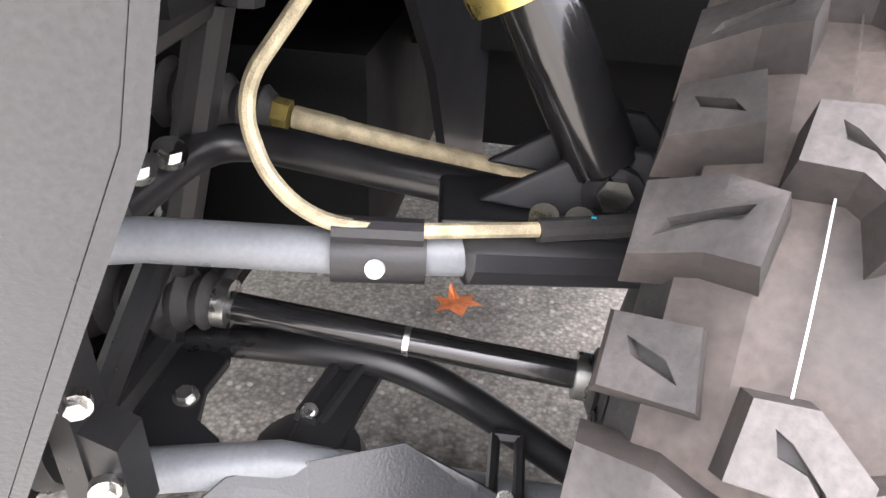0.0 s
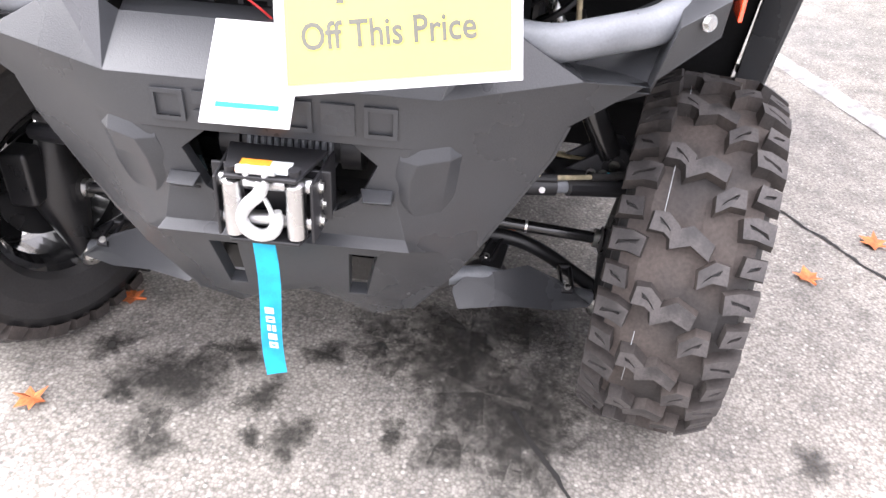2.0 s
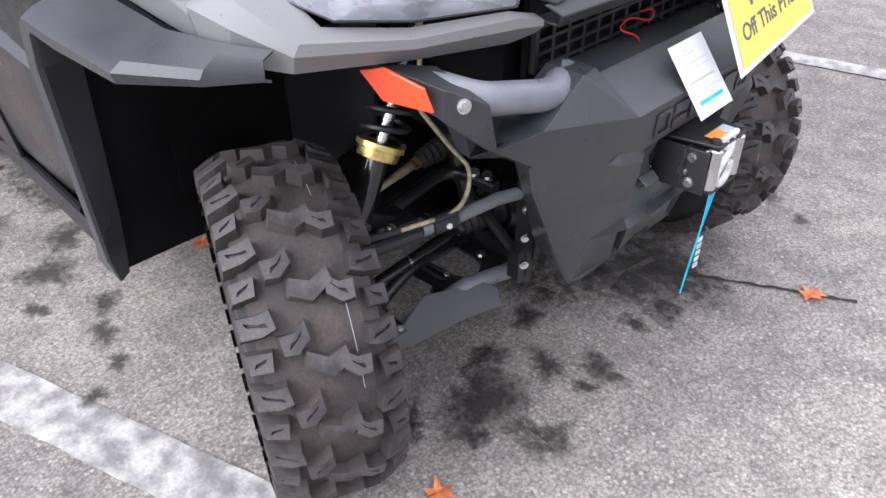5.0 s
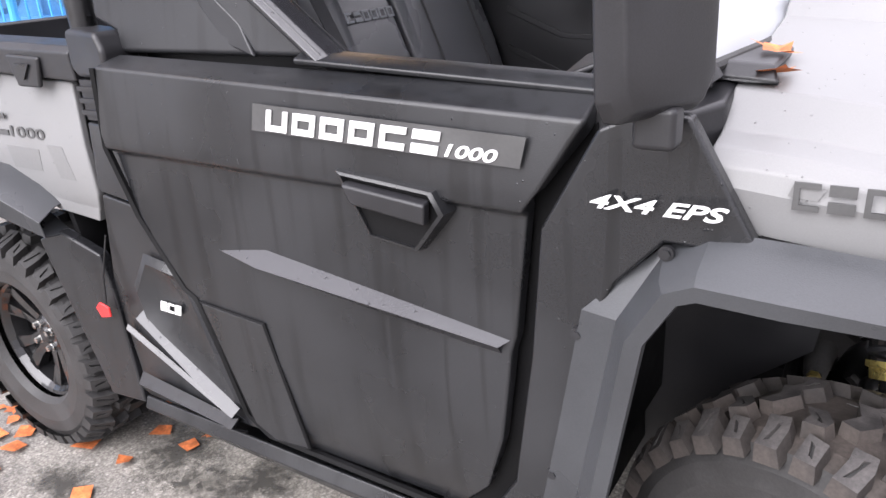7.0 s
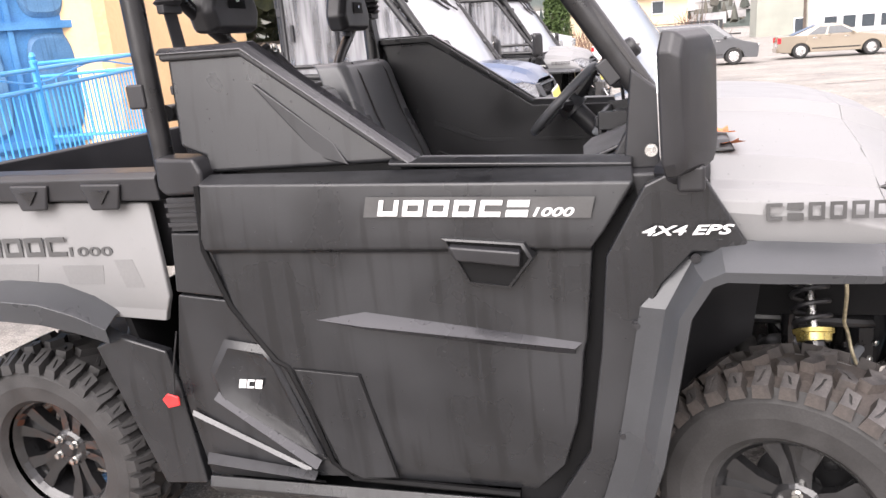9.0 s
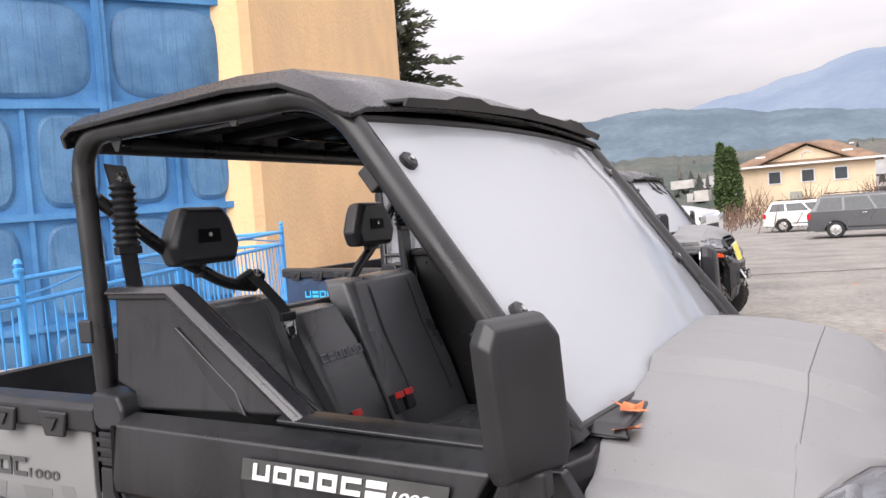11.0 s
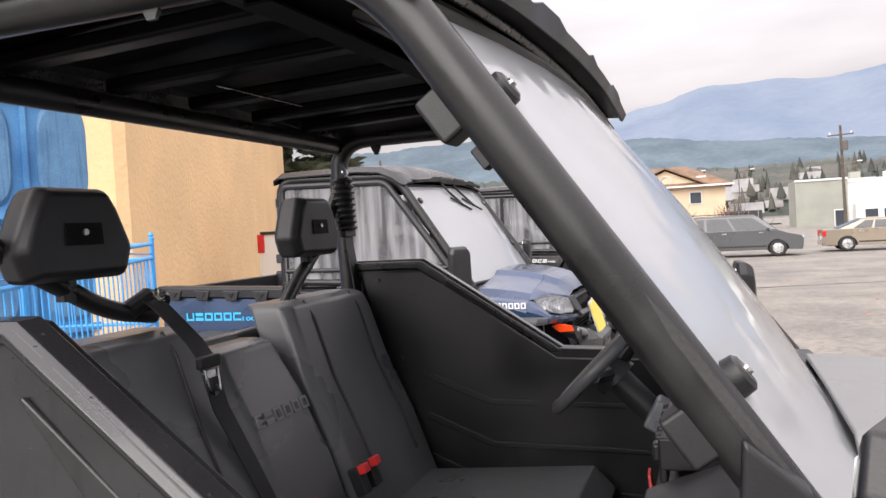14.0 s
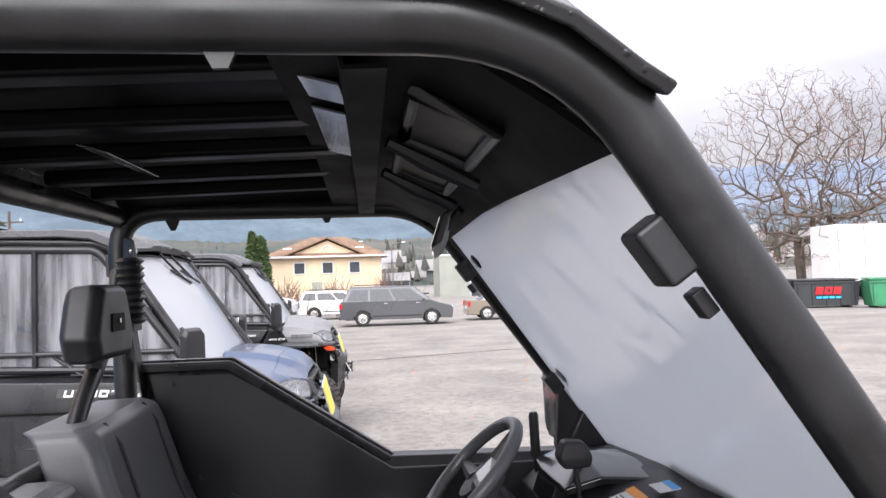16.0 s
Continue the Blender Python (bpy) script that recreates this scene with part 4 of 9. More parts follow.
        # lower rear skirt with its pressed relief
        sk = [(-0.43, -0.795, 0.885), (-0.25, -0.808, 0.872), (-0.14, -0.812, 0.735), (-0.105, -0.812, 0.722), (-0.035, -0.805, 0.44), (0.02, -0.80, 0.385), (-0.44, -0.792, 0.352), (-0.478, -0.785, 0.54), (-0.495, -0.778, 0.65)]
        skirt = part("rear_skirt", plate([(p[0], -s * p[1], p[2]) for p in sk], (0, -s * 0.03, 0)), PANEL, root, bevel=0.006)
        rl = [(-0.345, 0.668), (-0.29, 0.748), (-0.19, 0.735), (-0.165, 0.70), (-0.075, 0.46), (-0.085, 0.455), (-0.33, 0.60)]
        inn = [(-0.31, 0.665), (-0.275, 0.722), (-0.20, 0.712), (-0.18, 0.69), (-0.11, 0.50), (-0.12, 0.495), (-0.30, 0.62)]
        bm = bmesh.new()
        o1 = [bm.verts.new((x, s * 0.816, z)) for x, z in rl]
        i1 = [bm.verts.new((x, s * 0.800, z)) for x, z in inn]
        bb = [bm.verts.new((x + (x + 0.2) * 0.14, s * 0.806, z + (z - 0.6) * 0.14)) for x, z in rl]
        for i in range(7):
            j = (i + 1) % 7
            bm.faces.new((o1[i], o1[j], i1[j], i1[i]))
            bm.faces.new((bb[i], bb[j], o1[j], o1[i]))
        bm.faces.new(i1)
        for v in bm.verts:
            v.co.y += s * 0.004
        part("skirt_relief", bm, PANEL, skirt)
        # upward crease faces carry painted sheen through the lighter edge plastic
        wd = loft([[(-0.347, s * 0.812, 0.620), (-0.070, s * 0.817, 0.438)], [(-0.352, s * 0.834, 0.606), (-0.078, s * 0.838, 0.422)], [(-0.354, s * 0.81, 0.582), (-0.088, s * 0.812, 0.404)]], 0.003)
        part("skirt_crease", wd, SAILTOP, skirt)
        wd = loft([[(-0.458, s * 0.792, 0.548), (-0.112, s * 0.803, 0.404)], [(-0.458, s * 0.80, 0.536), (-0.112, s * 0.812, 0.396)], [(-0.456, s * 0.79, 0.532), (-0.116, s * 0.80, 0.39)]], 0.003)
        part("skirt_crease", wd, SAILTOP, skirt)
        strip = loft([[(-0.43, s * 0.80, 0.425), (-0.09, s * 0.81, 0.40)], [(-0.42, s * 0.825, 0.405), (-0.09, s * 0.835, 0.388)], [(-0.42, s * 0.80, 0.36), (-0.08, s * 0.80, 0.36)]], 0.004)
        part("skirt_ridge", strip, PANEL, skirt)
        # pillar cover above the skirt, vents, corner cap
        part("pillar_cover", plate([(-0.41, s * 0.80, 1.052), (-0.275, s * 0.815, 1.052), (-0.25, s * 0.812, 0.88), (-0.43, s * 0.80, 0.893)], (0, -s * 0.05, 0)), PANEL, root, bevel=0.006)
        vent = part("pillar_vent", box((-0.345, s * 0.775, 1.10), (0.115, 0.05, 0.085)), BLACK, root)
        for z in (1.075, 1.10, 1.125):
            part("vent_slat", box((-0.345, s * 0.802, z), (0.12, 0.012, 0.01)), BLACK, vent)
        part("corner_cap", plate([(-0.42, s * 0.80, 1.245), (-0.29, s * 0.82, 1.24), (-0.272, s * 0.82, 1.205), (-0.275, s * 0.82, 1.15), (-0.40, s * 0.80, 1.145), (-0.425, s * 0.80, 1.165)], (0, -s * 0.09, 0)), BLACK, root, bevel=0.012)
        # bed side
        side = part("bed_side", loft([[(-0.49, s * 0.765, 1.128), (-1.42, s * 0.765, 1.16)], [(-0.468, s * 0.785, 0.99), (-1.42, s * 0.785, 1.0)], [(-0.47, s * 0.78, 0.87), (-1.42, s * 0.78, 0.90)], [(-0.505, s * 0.765, 0.808), (-1.42, s * 0.77, 0.88)]], 0.02), paint, root, bevel=0.006)
        part("bed_side_toe", plate([(-0.48, s * 0.772, 0.87), (-0.505, s * 0.77, 0.80), (-0.67, s * 0.77, 0.81), (-0.78, s * 0.772, 0.885)], (0, -s * 0.02, 0)), paint, side, bevel=0.004)
        part("bed_rail", loft([[(-0.43, s * 0.70, 1.20), (-1.45, s * 0.70, 1.225)], [(-0.43, s * 0.715, 1.212), (-1.45, s * 0.715, 1.238)], [(-0.43, s * 0.78, 1.208), (-1.45, s * 0.78, 1.235)], [(-0.43, s * 0.795, 1.195), (-1.45, s * 0.795, 1.22)], [(-0.43, s * 0.79, 1.135), (-1.45, s * 0.79, 1.165)], [(-0.43, s * 0.70, 1.13), (-1.45, s * 0.70, 1.15)]], 0.0, True), BLACK, side, bevel=0.005)
        for k in range(4):
            x = -0.60 - 0.235 * k
            part("tie_pocket", plate([(x - 0.065, s * 0.79, 1.19 + 0.006 * k), (x + 0.065, s * 0.79, 1.185 + 0.006 * k), (x + 0.045, s * 0.79, 1.118 + 0.006 * k), (x - 0.04, s * 0.79, 1.118 + 0.006 * k)], (0, s * 0.012, 0)), BLACK, side, bevel=0.006)
            part("tie_cleat", plate([(x - 0.03, s * 0.803, 1.17 + 0.006 * k), (x + 0.03, s * 0.803, 1.17 + 0.006 * k), (x, s * 0.803, 1.135 + 0.006 * k)], (0, s * 0.004, 0)), STEEL, side)
        # inner bed wall with pressed ribs
        part("bed_wall", box((-0.94, s * 0.70, 1.08), (1.0, 0.02, 0.24)), BLACK, root)
        for k in range(4):
            part("wall_rib", plate([(-0.56 - 0.24 * k, s * 0.69, 1.17), (-0.68 - 0.24 * k, s * 0.69, 1.17), (-0.70 - 0.24 * k, s * 0.69, 1.05), (-0.54 - 0.24 * k, s * 0.69, 1.05)], (0, -s * 0.012, 0)), BLACK, root, bevel=0.006)
        # rear flare over the wheel
        rl2 = [(-0.652, 0.80, 0.045), (-0.72, 0.852, 0.075), (-0.82, 0.888, 0.09), (-1.0, 0.90, 0.09), (-1.2, 0.89, 0.09), (-1.35, 0.82, 0.07), (-1.42, 0.70, 0.05)]
        rows = []
        for x, z, w in rl2:
            rows.append([(x + 0.0, s * 0.75, z + 0.03), (x, s * 0.79, z + 0.022), (x, s * (0.79 + w), z - 0.004), (x, s * (0.785 + w), z - 0.045 - 0.45 * (w - 0.045)), (x, s * 0.76, z - 0.055 - 0.45 * (w - 0.045))])
        part("rear_flare", loft(rows, 0.004), BUMPER, root, bevel=0.003)
        part("rear_flare_toe", plate([(-0.66, s * 0.79, 0.76), (-0.725, s * 0.81, 0.735), (-0.594, s * 0.80, 0.311), (-0.453, s * 0.80, 0.325), (-0.49, s * 0.79, 0.62), (-0.512, s * 0.79, 0.72)], (0, -s * 0.03, 0)), PANEL, root, bevel=0.006)
        part("rear_liner", plate([(-0.66, s * 0.76, 0.85), (-0.66, s * 0.40, 0.85), (-0.60, s * 0.40, 0.35), (-0.56, s * 0.76, 0.40)], (0.02, 0, 0)), LINER, root)
        tag = part("pull_tab", plate([(-0.475, s * 0.815, 0.575), (-0.515, s * 0.815, 0.565), (-0.53, s * 0.815, 0.59), (-0.51, s * 0.815, 0.608), (-0.475, s * 0.815, 0.60)], (0, s * 0.006, 0)), RED, root, "red plastic pull tab", bevel=0.003)
        part("tab_wire", tube([(-0.49, s * 0.815, 0.605), (-0.48, s * 0.81, 0.68), (-0.462, s * 0.79, 0.78)], 0.0025, 6), STEEL, tag)
        # proud near-black strip stands for the shade in the gap above the flare
        part("gap_strip", plate([(0.955, s * 0.806, 1.006), (1.10, s * 0.806, 0.991), (1.24, s * 0.79, 0.975), (1.24, s * 0.79, 0.955), (0.94, s * 0.806, 0.98)], (0, s * 0.012, 0)), LINER, root)
        if decals:
            if paint == SILVER:
                for g in ([(0.985, 1.078), (1.02, 1.075), (1.012, 1.06), (0.98, 1.063)],):
                    part("pale_decal", plate([(x, s * 0.8145, z) for x, z in g], (0, s * 0.0012, 0)), GHOST, root)
                for g in ([(-0.62, 0.98), (-0.56, 0.98), (-0.54, 0.90), (-0.60, 0.90)], [(-0.8, 0.965), (-0.66, 0.965), (-0.67, 0.91), (-0.79, 0.91)], [(-1.05, 0.97), (-0.88, 0.97), (-0.9, 0.92), (-1.04, 0.92)]):
                    part("pale_decal", plate([(x, s * (0.7842 - 0.045 * (1.0 - z)), z) for x, z in g], (0, s * 0.002, 0)), GHOST, side)
            part("side_mark", placed(brandmark("c=oooo", 0.034, 0.0285, 0.0085, stroke=0.2), (0.986 if s < 0 else 1.199, s * 0.8165, 1.048), (-s, 0, 0), (0, 0, 1)), mark, root, "row of dark grey block shapes")
            part("drive_mark", placed(spanned(lettering("4X4 EPS", 0.029, 0.002, 0.35, 1.62), 0.172, 0.0195), (0.754 if s < 0 else 0.926, s * 0.860, 1.034), (-s, 0, 0), (0, 0, 1)), WHITE, root, "white lettering reading 4X4 EPS")
            part("bed_mark", placed(brandmark("u=oooc", 0.054, 0.064, 0.013, stroke=0.24), (-1.218 if s < 0 else -0.77, s * 0.785, 0.992), (-s, 0, 0), (0, 0, 1)), bedmark, side, "row of dark grey block shapes")
            part("bed_number", placed(spanned(lettering("1000", 0.04, 0.002, 0, 1.45), 0.143, 0.027), (-0.76 if s < 0 else -0.617, s * 0.785, 0.990), (-s, 0, 0), (0, 0, 1)), bedmark, side, "dark lettering reading 1000")
            part("skirt_badge", placed(brandmark("scs", 0.024, 0.02, 0.004, shear=0.3), (-0.285 if s < 0 else -0.21, s * 0.808, 0.632), (-s, 0, 0), (0, 0, 1)), WHITE, skirt, "small white badge")
    part("cowl", loft([[(0.87, y, 1.215 - 0.075 * abs(y)) for y in (-0.66, -0.3, 0, 0.3, 0.66)], [(0.905, y, 1.232 - 0.105 * abs(y)) for y in (-0.66, -0.3, 0, 0.3, 0.66)]], 0.02), BLACK, root)
    part("bed_floor", box((-0.95, 0, 0.95), (1.0, 1.40, 0.03)), BLACK, root)
    part("bed_front", box((-0.46, 0, 1.08), (0.03, 1.42, 0.26)), BLACK, root, bevel=0.005)
    part("tailgate", box((-1.45, 0, 1.07), (0.04, 1.46, 0.28)), BLACK, root, bevel=0.01)
    part("chassis", box((-0.2, 0, 0.42), (2.3, 0.62, 0.24)), LINER, root)
    part("floor_pan", box((0.15, 0, 0.50), (1.05, 1.40, 0.03)), LINER, root)
    part("firewall", box((0.72, 0, 0.80), (0.03, 1.36, 0.62)), LINER, root)
    part("nose_fill", box((1.05, 0, 0.82), (0.55, 0.66, 0.30)), LINER, root)


def front_bumper(root):
    """Moulded front bumper with winch window, lower slots, wings and horns."""
    half = dict(
        c0=(1.425, 0, 0.83), p1=(1.518, 0, 0.778), p2=(1.518, 0.225, 0.778), p3=(1.425, 0.235, 0.83), q1=(1.514, 0, 0.702), q2=(1.514, 0.19, 0.702),
        e1=(1.497, 0.262, 0.722), t1=(1.468, 0.30, 0.862), t2=(1.455, 0.25, 0.856), t3=(1.40, 0.31, 0.868), t4=(1.39, 0.25, 0.86), w1=(1.478, 0.405, 0.805), w2=(1.462, 0.495, 0.80), w3=(1.462, 0.515, 0.882), w4=(1.39, 0.40, 0.80), w5=(1.39, 0.49, 0.80),
        a1=(1.436, 0.578, 0.915), a2=(1.432, 0.577, 0.868), a3=(1.44, 0.50, 0.80), a4=(1.452, 0.396, 0.728), a5=(1.448, 0.380, 0.676), a6=(1.438, 0.296, 0.517), a7=(1.428, 0.26, 0.444), a8=(1.408, 0.183, 0.342), a9=(1.40, 0.12, 0.316), am=(1.41, 0.055, 0.352), a0=(1.412, 0, 0.366),
        b1=(1.32, 0.605, 0.930), b2=(1.315, 0.60, 0.892), b3=(1.37, 0.53, 0.918),
        k0=(1.484, 0, 0.690), k1=(1.482, 0.102, 0.690), k2=(1.482, 0.142, 0.657), k3=(1.478, 0.114, 0.594), k4=(1.476, 0.08, 0.572), k5=(1.476, 0, 0.572),
        s1=(1.479, 0.168, 0.602), s2=(1.472, 0.25, 0.612), s3=(1.456, 0.235, 0.50), s4=(1.490, 0.18, 0.668), s5=(1.490, 0.255, 0.69),
        l0=(1.478, 0, 0.532), l1=(1.478, 0.185, 0.532), l2=(1.496, 0, 0.520), l3=(1.494, 0.195, 0.520), l4=(1.447, 0, 0.502), l5=(1.447, 0.09, 0.502), l6=(1.447, 0.137, 0.502), l7=(1.447, 0.205, 0.502),
        g1=(1.441, 0.092, 0.47), g2=(1.441, 0.138, 0.47), g3=(1.419, 0.088, 0.375), g4=(1.419, 0.118, 0.375), g5=(1.447, 0, 0.47), g6=(1.415, 0, 0.39), g7=(1.412, 0.16, 0.375), g8=(1.441, 0.195, 0.47))
    def fwd(p, f):
        """The point p set out from the machine by the share f towards a viewer before its nose."""
        return (p[0] + f * (2.6 - p[0]), p[1] * (1 - f), p[2] + f * (1.16 - p[2]))
    for k in half:
        half[k] = fwd(half[k], 0.014 if k in ("s2", "s3", "s5", "g7", "g8", "am", "a0") or k[0] in "cpqe" else (0.030 if k[0] in "kslg" else 0.0))
    faces = ["c0 p1 p2 p3", "p1 q1 q2 p2", "p3 p2 t2", "p2 t1 t2", "p2 w1 t1", "p2 e1 w1", "t1 t3 t4 t2", "t1 w1 w4 t3", "w1 w2 w5 w4", "w2 w3 b3 w5", "e1 a5 a4 w1", "w1 a4 a3 w2", "w2 a3 a2 a1 w3", "a1 a2 b2 b1", "w3 a1 b1 b3",
             "q1 k0 k1 q2", "q2 k1 k2", "q2 k2 s1 s4", "p2 q2 s4 s5 e1", "s4 s1 s2 s5", "e1 s5 s2", "k2 k3 s1", "k4 k5 l0 l1 s1 k3", "s1 l1 s3 s2", "e1 s2 a6 a5", "s2 s3 a7 a6", "l0 l2 l3 l1", "l2 l4 l5 l6 l7 l3", "l1 l3 l7 s3",
             "l4 l5 g1 g5", "l5 l6 g2 g1", "l6 l7 g8 g2", "g5 g1 g3 g6", "g2 g8 g7 g4", "g6 g3 am a0", "g3 g4 a9 am", "g4 g7 a8 a9", "s3 l7 g8 g7 a8 a7"]
    bm = bmesh.new()
    for s in (-1, 1):
        vs = {k: bm.verts.new((x, s * y, z)) for k, (x, y, z) in half.items()}
        for fc in faces:
            bm.faces.new([vs[k] for k in fc.split()])
    bmesh.ops.remove_doubles(bm, verts=bm.verts, dist=1e-4)
    bmesh.ops.recalc_face_normals(bm, faces=bm.faces[:])
    big = max(bm.faces, key=lambda q: q.calc_center_median().x)
    if big.normal.x < 0:
        bmesh.ops.reverse_faces(bm, faces=bm.faces[:])
    bmesh.ops.solidify(bm, geom=bm.faces[:], thickness=0.022)
    b = part("front_bumper", bm, BUMPER, root, "dark grey grained plastic bumper with rain drops", bevel=0.007)
    part("embossed_mark", placed(brandmark("o=soso", 0.045, 0.045, 0.012, depth=0.003, stroke=0.14), (1.5315, -0.163, 0.722), (0, 1, 0), (0.05, 0, 1)), BUMPER, b)
    for s in (-1, 1):
        part("bumper_tube", tube(arc([(1.36, s * 0.545, 0.892), (1.429, s * 0.50, 0.874), (1.450, s * 0.36, 0.842), (1.41, s * 0.27, 0.838)], 0.03), 0.026, 14), GREYARM, b, "light grey painted steel tube")
        # proud leg beside the winch window: a sloping ledge on top, a soft inner step, fading out downwards
        legs = [[(1.488, 0.250, 0.708), (1.490, 0.240, 0.710), (1.490, 0.206, 0.704), (1.484, 0.176, 0.690)],
                [(1.480, 0.268, 0.690), (1.499, 0.244, 0.684), (1.504, 0.200, 0.674), (1.484, 0.174, 0.670)],
                [(1.470, 0.268, 0.655), (1.490, 0.240, 0.650), (1.498, 0.190, 0.642), (1.476, 0.166, 0.640)],
                [(1.460, 0.262, 0.605), (1.476, 0.235, 0.600), (1.484, 0.188, 0.597), (1.464, 0.164, 0.600)],
                [(1.450, 0.250, 0.555), (1.460, 0.230, 0.552), (1.464, 0.205, 0.549), (1.453, 0.185, 0.550)],
                [(1.438, 0.240, 0.510), (1.442, 0.230, 0.508), (1.443, 0.215, 0.506), (1.437, 0.202, 0.505)]]
        part("raised_leg", loft([[fwd((x, s * y, z), 0.012 + 0.008 * i) for i, (x, y, z) in enumerate(row)] for row in legs], 0.004), BUMPER, b, bevel=0.006)
        part("recess_ledge", loft([[fwd((x, s * y, z), 0.032) for x, y, z in row] for row in (((1.478, 0.166, 0.618), (1.480, 0.118, 0.618)), ((1.500, 0.166, 0.606), (1.502, 0.124, 0.606)), ((1.482, 0.166, 0.592), (1.482, 0.12, 0.592)))], 0.004), BUMPER, b, bevel=0.003)
        bl = bmesh.new()
        bolt(bl, (1.446, s * 0.552, 0.887), (1, s * 0.4, 0.2), 0.009)
        part("bolt", bl, CHROME, b)
        ref = [(1.431, s * 0.592, 0.886), (1.345, s * 0.607, 0.882), (1.301, s * 0.612, 0.918), (1.349, s * 0.608, 0.934), (1.417, s * 0.596, 0.920)]
        part("side_reflector", plate(ref, (0, s * 0.006, 0)), ORANGE, b, "bright orange side reflector", bevel=0.002)
        part("wing_return", plate([(1.432, s * 0.577, 0.866), (1.44, s * 0.50, 0.798), (1.452, s * 0.396, 0.728), (1.36, s * 0.38, 0.815), (1.30, s * 0.59, 0.912)], (0, 0, 0.006)), BUMPER, b)
        part("leg_return", loft([[(1.452, s * 0.396, 0.728), (1.38, s * 0.355, 0.75)], [(1.448, s * 0.380, 0.676), (1.37, s * 0.335, 0.69)], [(1.438, s * 0.296, 0.517), (1.35, s * 0.26, 0.53)], [(1.428, s * 0.255, 0.444), (1.34, s * 0.225, 0.45)], [(1.408, s * 0.183, 0.342), (1.33, s * 0.165, 0.36)]], 0.006), BUMPER, b)
    # winch in its window
    winch = part("winch", lathe([(0.0, -0.105), (0.036, -0.105), (0.036, -0.075), (0.028, -0.073), (0.028, 0.073), (0.036, 0.075), (0.036, 0.105), (0.0, 0.105)], 24, 'y', (1.425, 0, 0.655)), BLACK, root, "black electric winch with steel rope")
    rope = bmesh.new()
    for i in range(13):
        ring = [(1.425 + 0.033 * math.cos(a), -0.06 + i * 0.01, 0.655 + 0.033 * math.sin(a)) for a in (2 * math.pi * j / 20 for j in range(20))]
        addtube(rope, ring, 0.0045, 6, True)
    part("rope_turns", rope, GREYARM, winch, "grey steel rope on the drum")
    part("fairlead_plate", plate([(1.495, -0.10, 0.615), (1.495, 0.10, 0.615), (1.495, 0.10, 0.69), (1.495, -0.10, 0.69)], (-0.006, 0, 0)), BLACK, winch, bevel=0.002)
    for z in (0.694, 0.597):
        part("fairlead_bracket", plate([(1.45, -0.085, z), (1.545, -0.058, z), (1.545, 0.058, z), (1.45, 0.085, z)], (0, 0, 0.006)), BLACK, winch, bevel=0.002)
    for s in (-1, 1):
        part("fairlead_side", plate([(1.43, s * 0.085, 0.60), (1.535, s * 0.075, 0.60), (1.535, s * 0.075, 0.69), (1.43, s * 0.085, 0.69)], (0, s * 0.006, 0)), BLACK, winch, bevel=0.002)
        part("upright_roller", lathe([(0.0, 0.604), (0.0105, 0.604), (0.017, 0.608), (0.017, 0.688), (0.0105, 0.692), (0.0, 0.692)], 18, 'z', (1.53, s * 0.051, 0)), BRIGHT, winch, "bright steel roller")
        bl = bmesh.new()
        addcyl(bl, (1.53, s * 0.051, 0.70), (1.53, s * 0.051, 0.708), 0.010, 12)
        part("roller_pin", bl, BLACK, winch)
        for z, x in ((0.672, 1.505), (0.64, 1.49), (0.62, 1.505)):
            bl = bmesh.new()
            bolt(bl, (x, s * 0.083, z), (0, s, 0), 0.0085)
            part("bolt", bl, CHROME, winch)
    for z, r in ((0.678, 0.011), (0.622, 0.011)):
        bl = bmesh.new()
        addcyl(bl, (1.517, -0.075, z), (1.517, 0.075, z), r, 16)
        part("cross_roller", bl, BRIGHT, winch)
    part("warning_sticker", plate([(1.503, -0.042, 0.7025), (1.538, -0.042, 0.7025), (1.538, 0.008, 0.7025), (1.503, 0.008, 0.7025)], (0, 0, 0.001)), AMBER, winch, "orange warning sticker")
    part("sticker_text_panel", plate([(1.503, 0.008, 0.7025), (1.538, 0.008, 0.7025), (1.538, 0.042, 0.7025), (1.503, 0.042, 0.7025)], (0, 0, 0.001)), FAINTINK, winch)
    for k in winch.children:
        if not k.name.startswith("rope"):
            k.location, k.scale = (0.062, 0, -0.012), (1, 0.82, 1)
    # grille between the headlights
    gr = part("grille", box((1.352, 0, 0.94), (0.012, 0.62, 0.25)), LINER, root, "black honeycomb plastic grille")
    mesh_bars = bmesh.new()
    for i in range(15):
        y = -0.30 + i * 0.043
        addbox(mesh_bars, (1.364, y, 0.885), (0.014, 0.008, 0.10))
    for z in (0.845, 0.868, 0.891, 0.914):
        addbox(mesh_bars, (1.366, 0, z), (0.012, 0.60, 0.006))
    part("lower_mesh", mesh_bars, BLACK, gr)
    up = bmesh.new()
    for r in range(5):
        for i in range(14):
            y, z = -0.29 + i * 0.043 + (0.0215 if r % 2 else 0), 0.985 + r * 0.018
            addtube(up, [(1.366, y + 0.014 * math.cos(a), z + 0.011 * math.sin(a)) for a in (math.pi / 3 * k for k in range(6))], 0.0032, 4, True)
    part("upper_mesh", up, BLACK, gr)
    part("grille_bar", loft([[(1.42, -0.35, 0.975), (1.44, 0, 0.975), (1.42, 0.35, 0.975)], [(1.44, -0.33, 0.955), (1.458, 0, 0.955), (1.44, 0.33, 0.955)], [(1.425, -0.32, 0.932), (1.442, 0, 0.932), (1.425, 0.32, 0.932)], [(1.38, -0.33, 0.935), (1.38, 0, 0.935), (1.38, 0.33, 0.935)]], 0.006), BUMPER, gr, bevel=0.004)
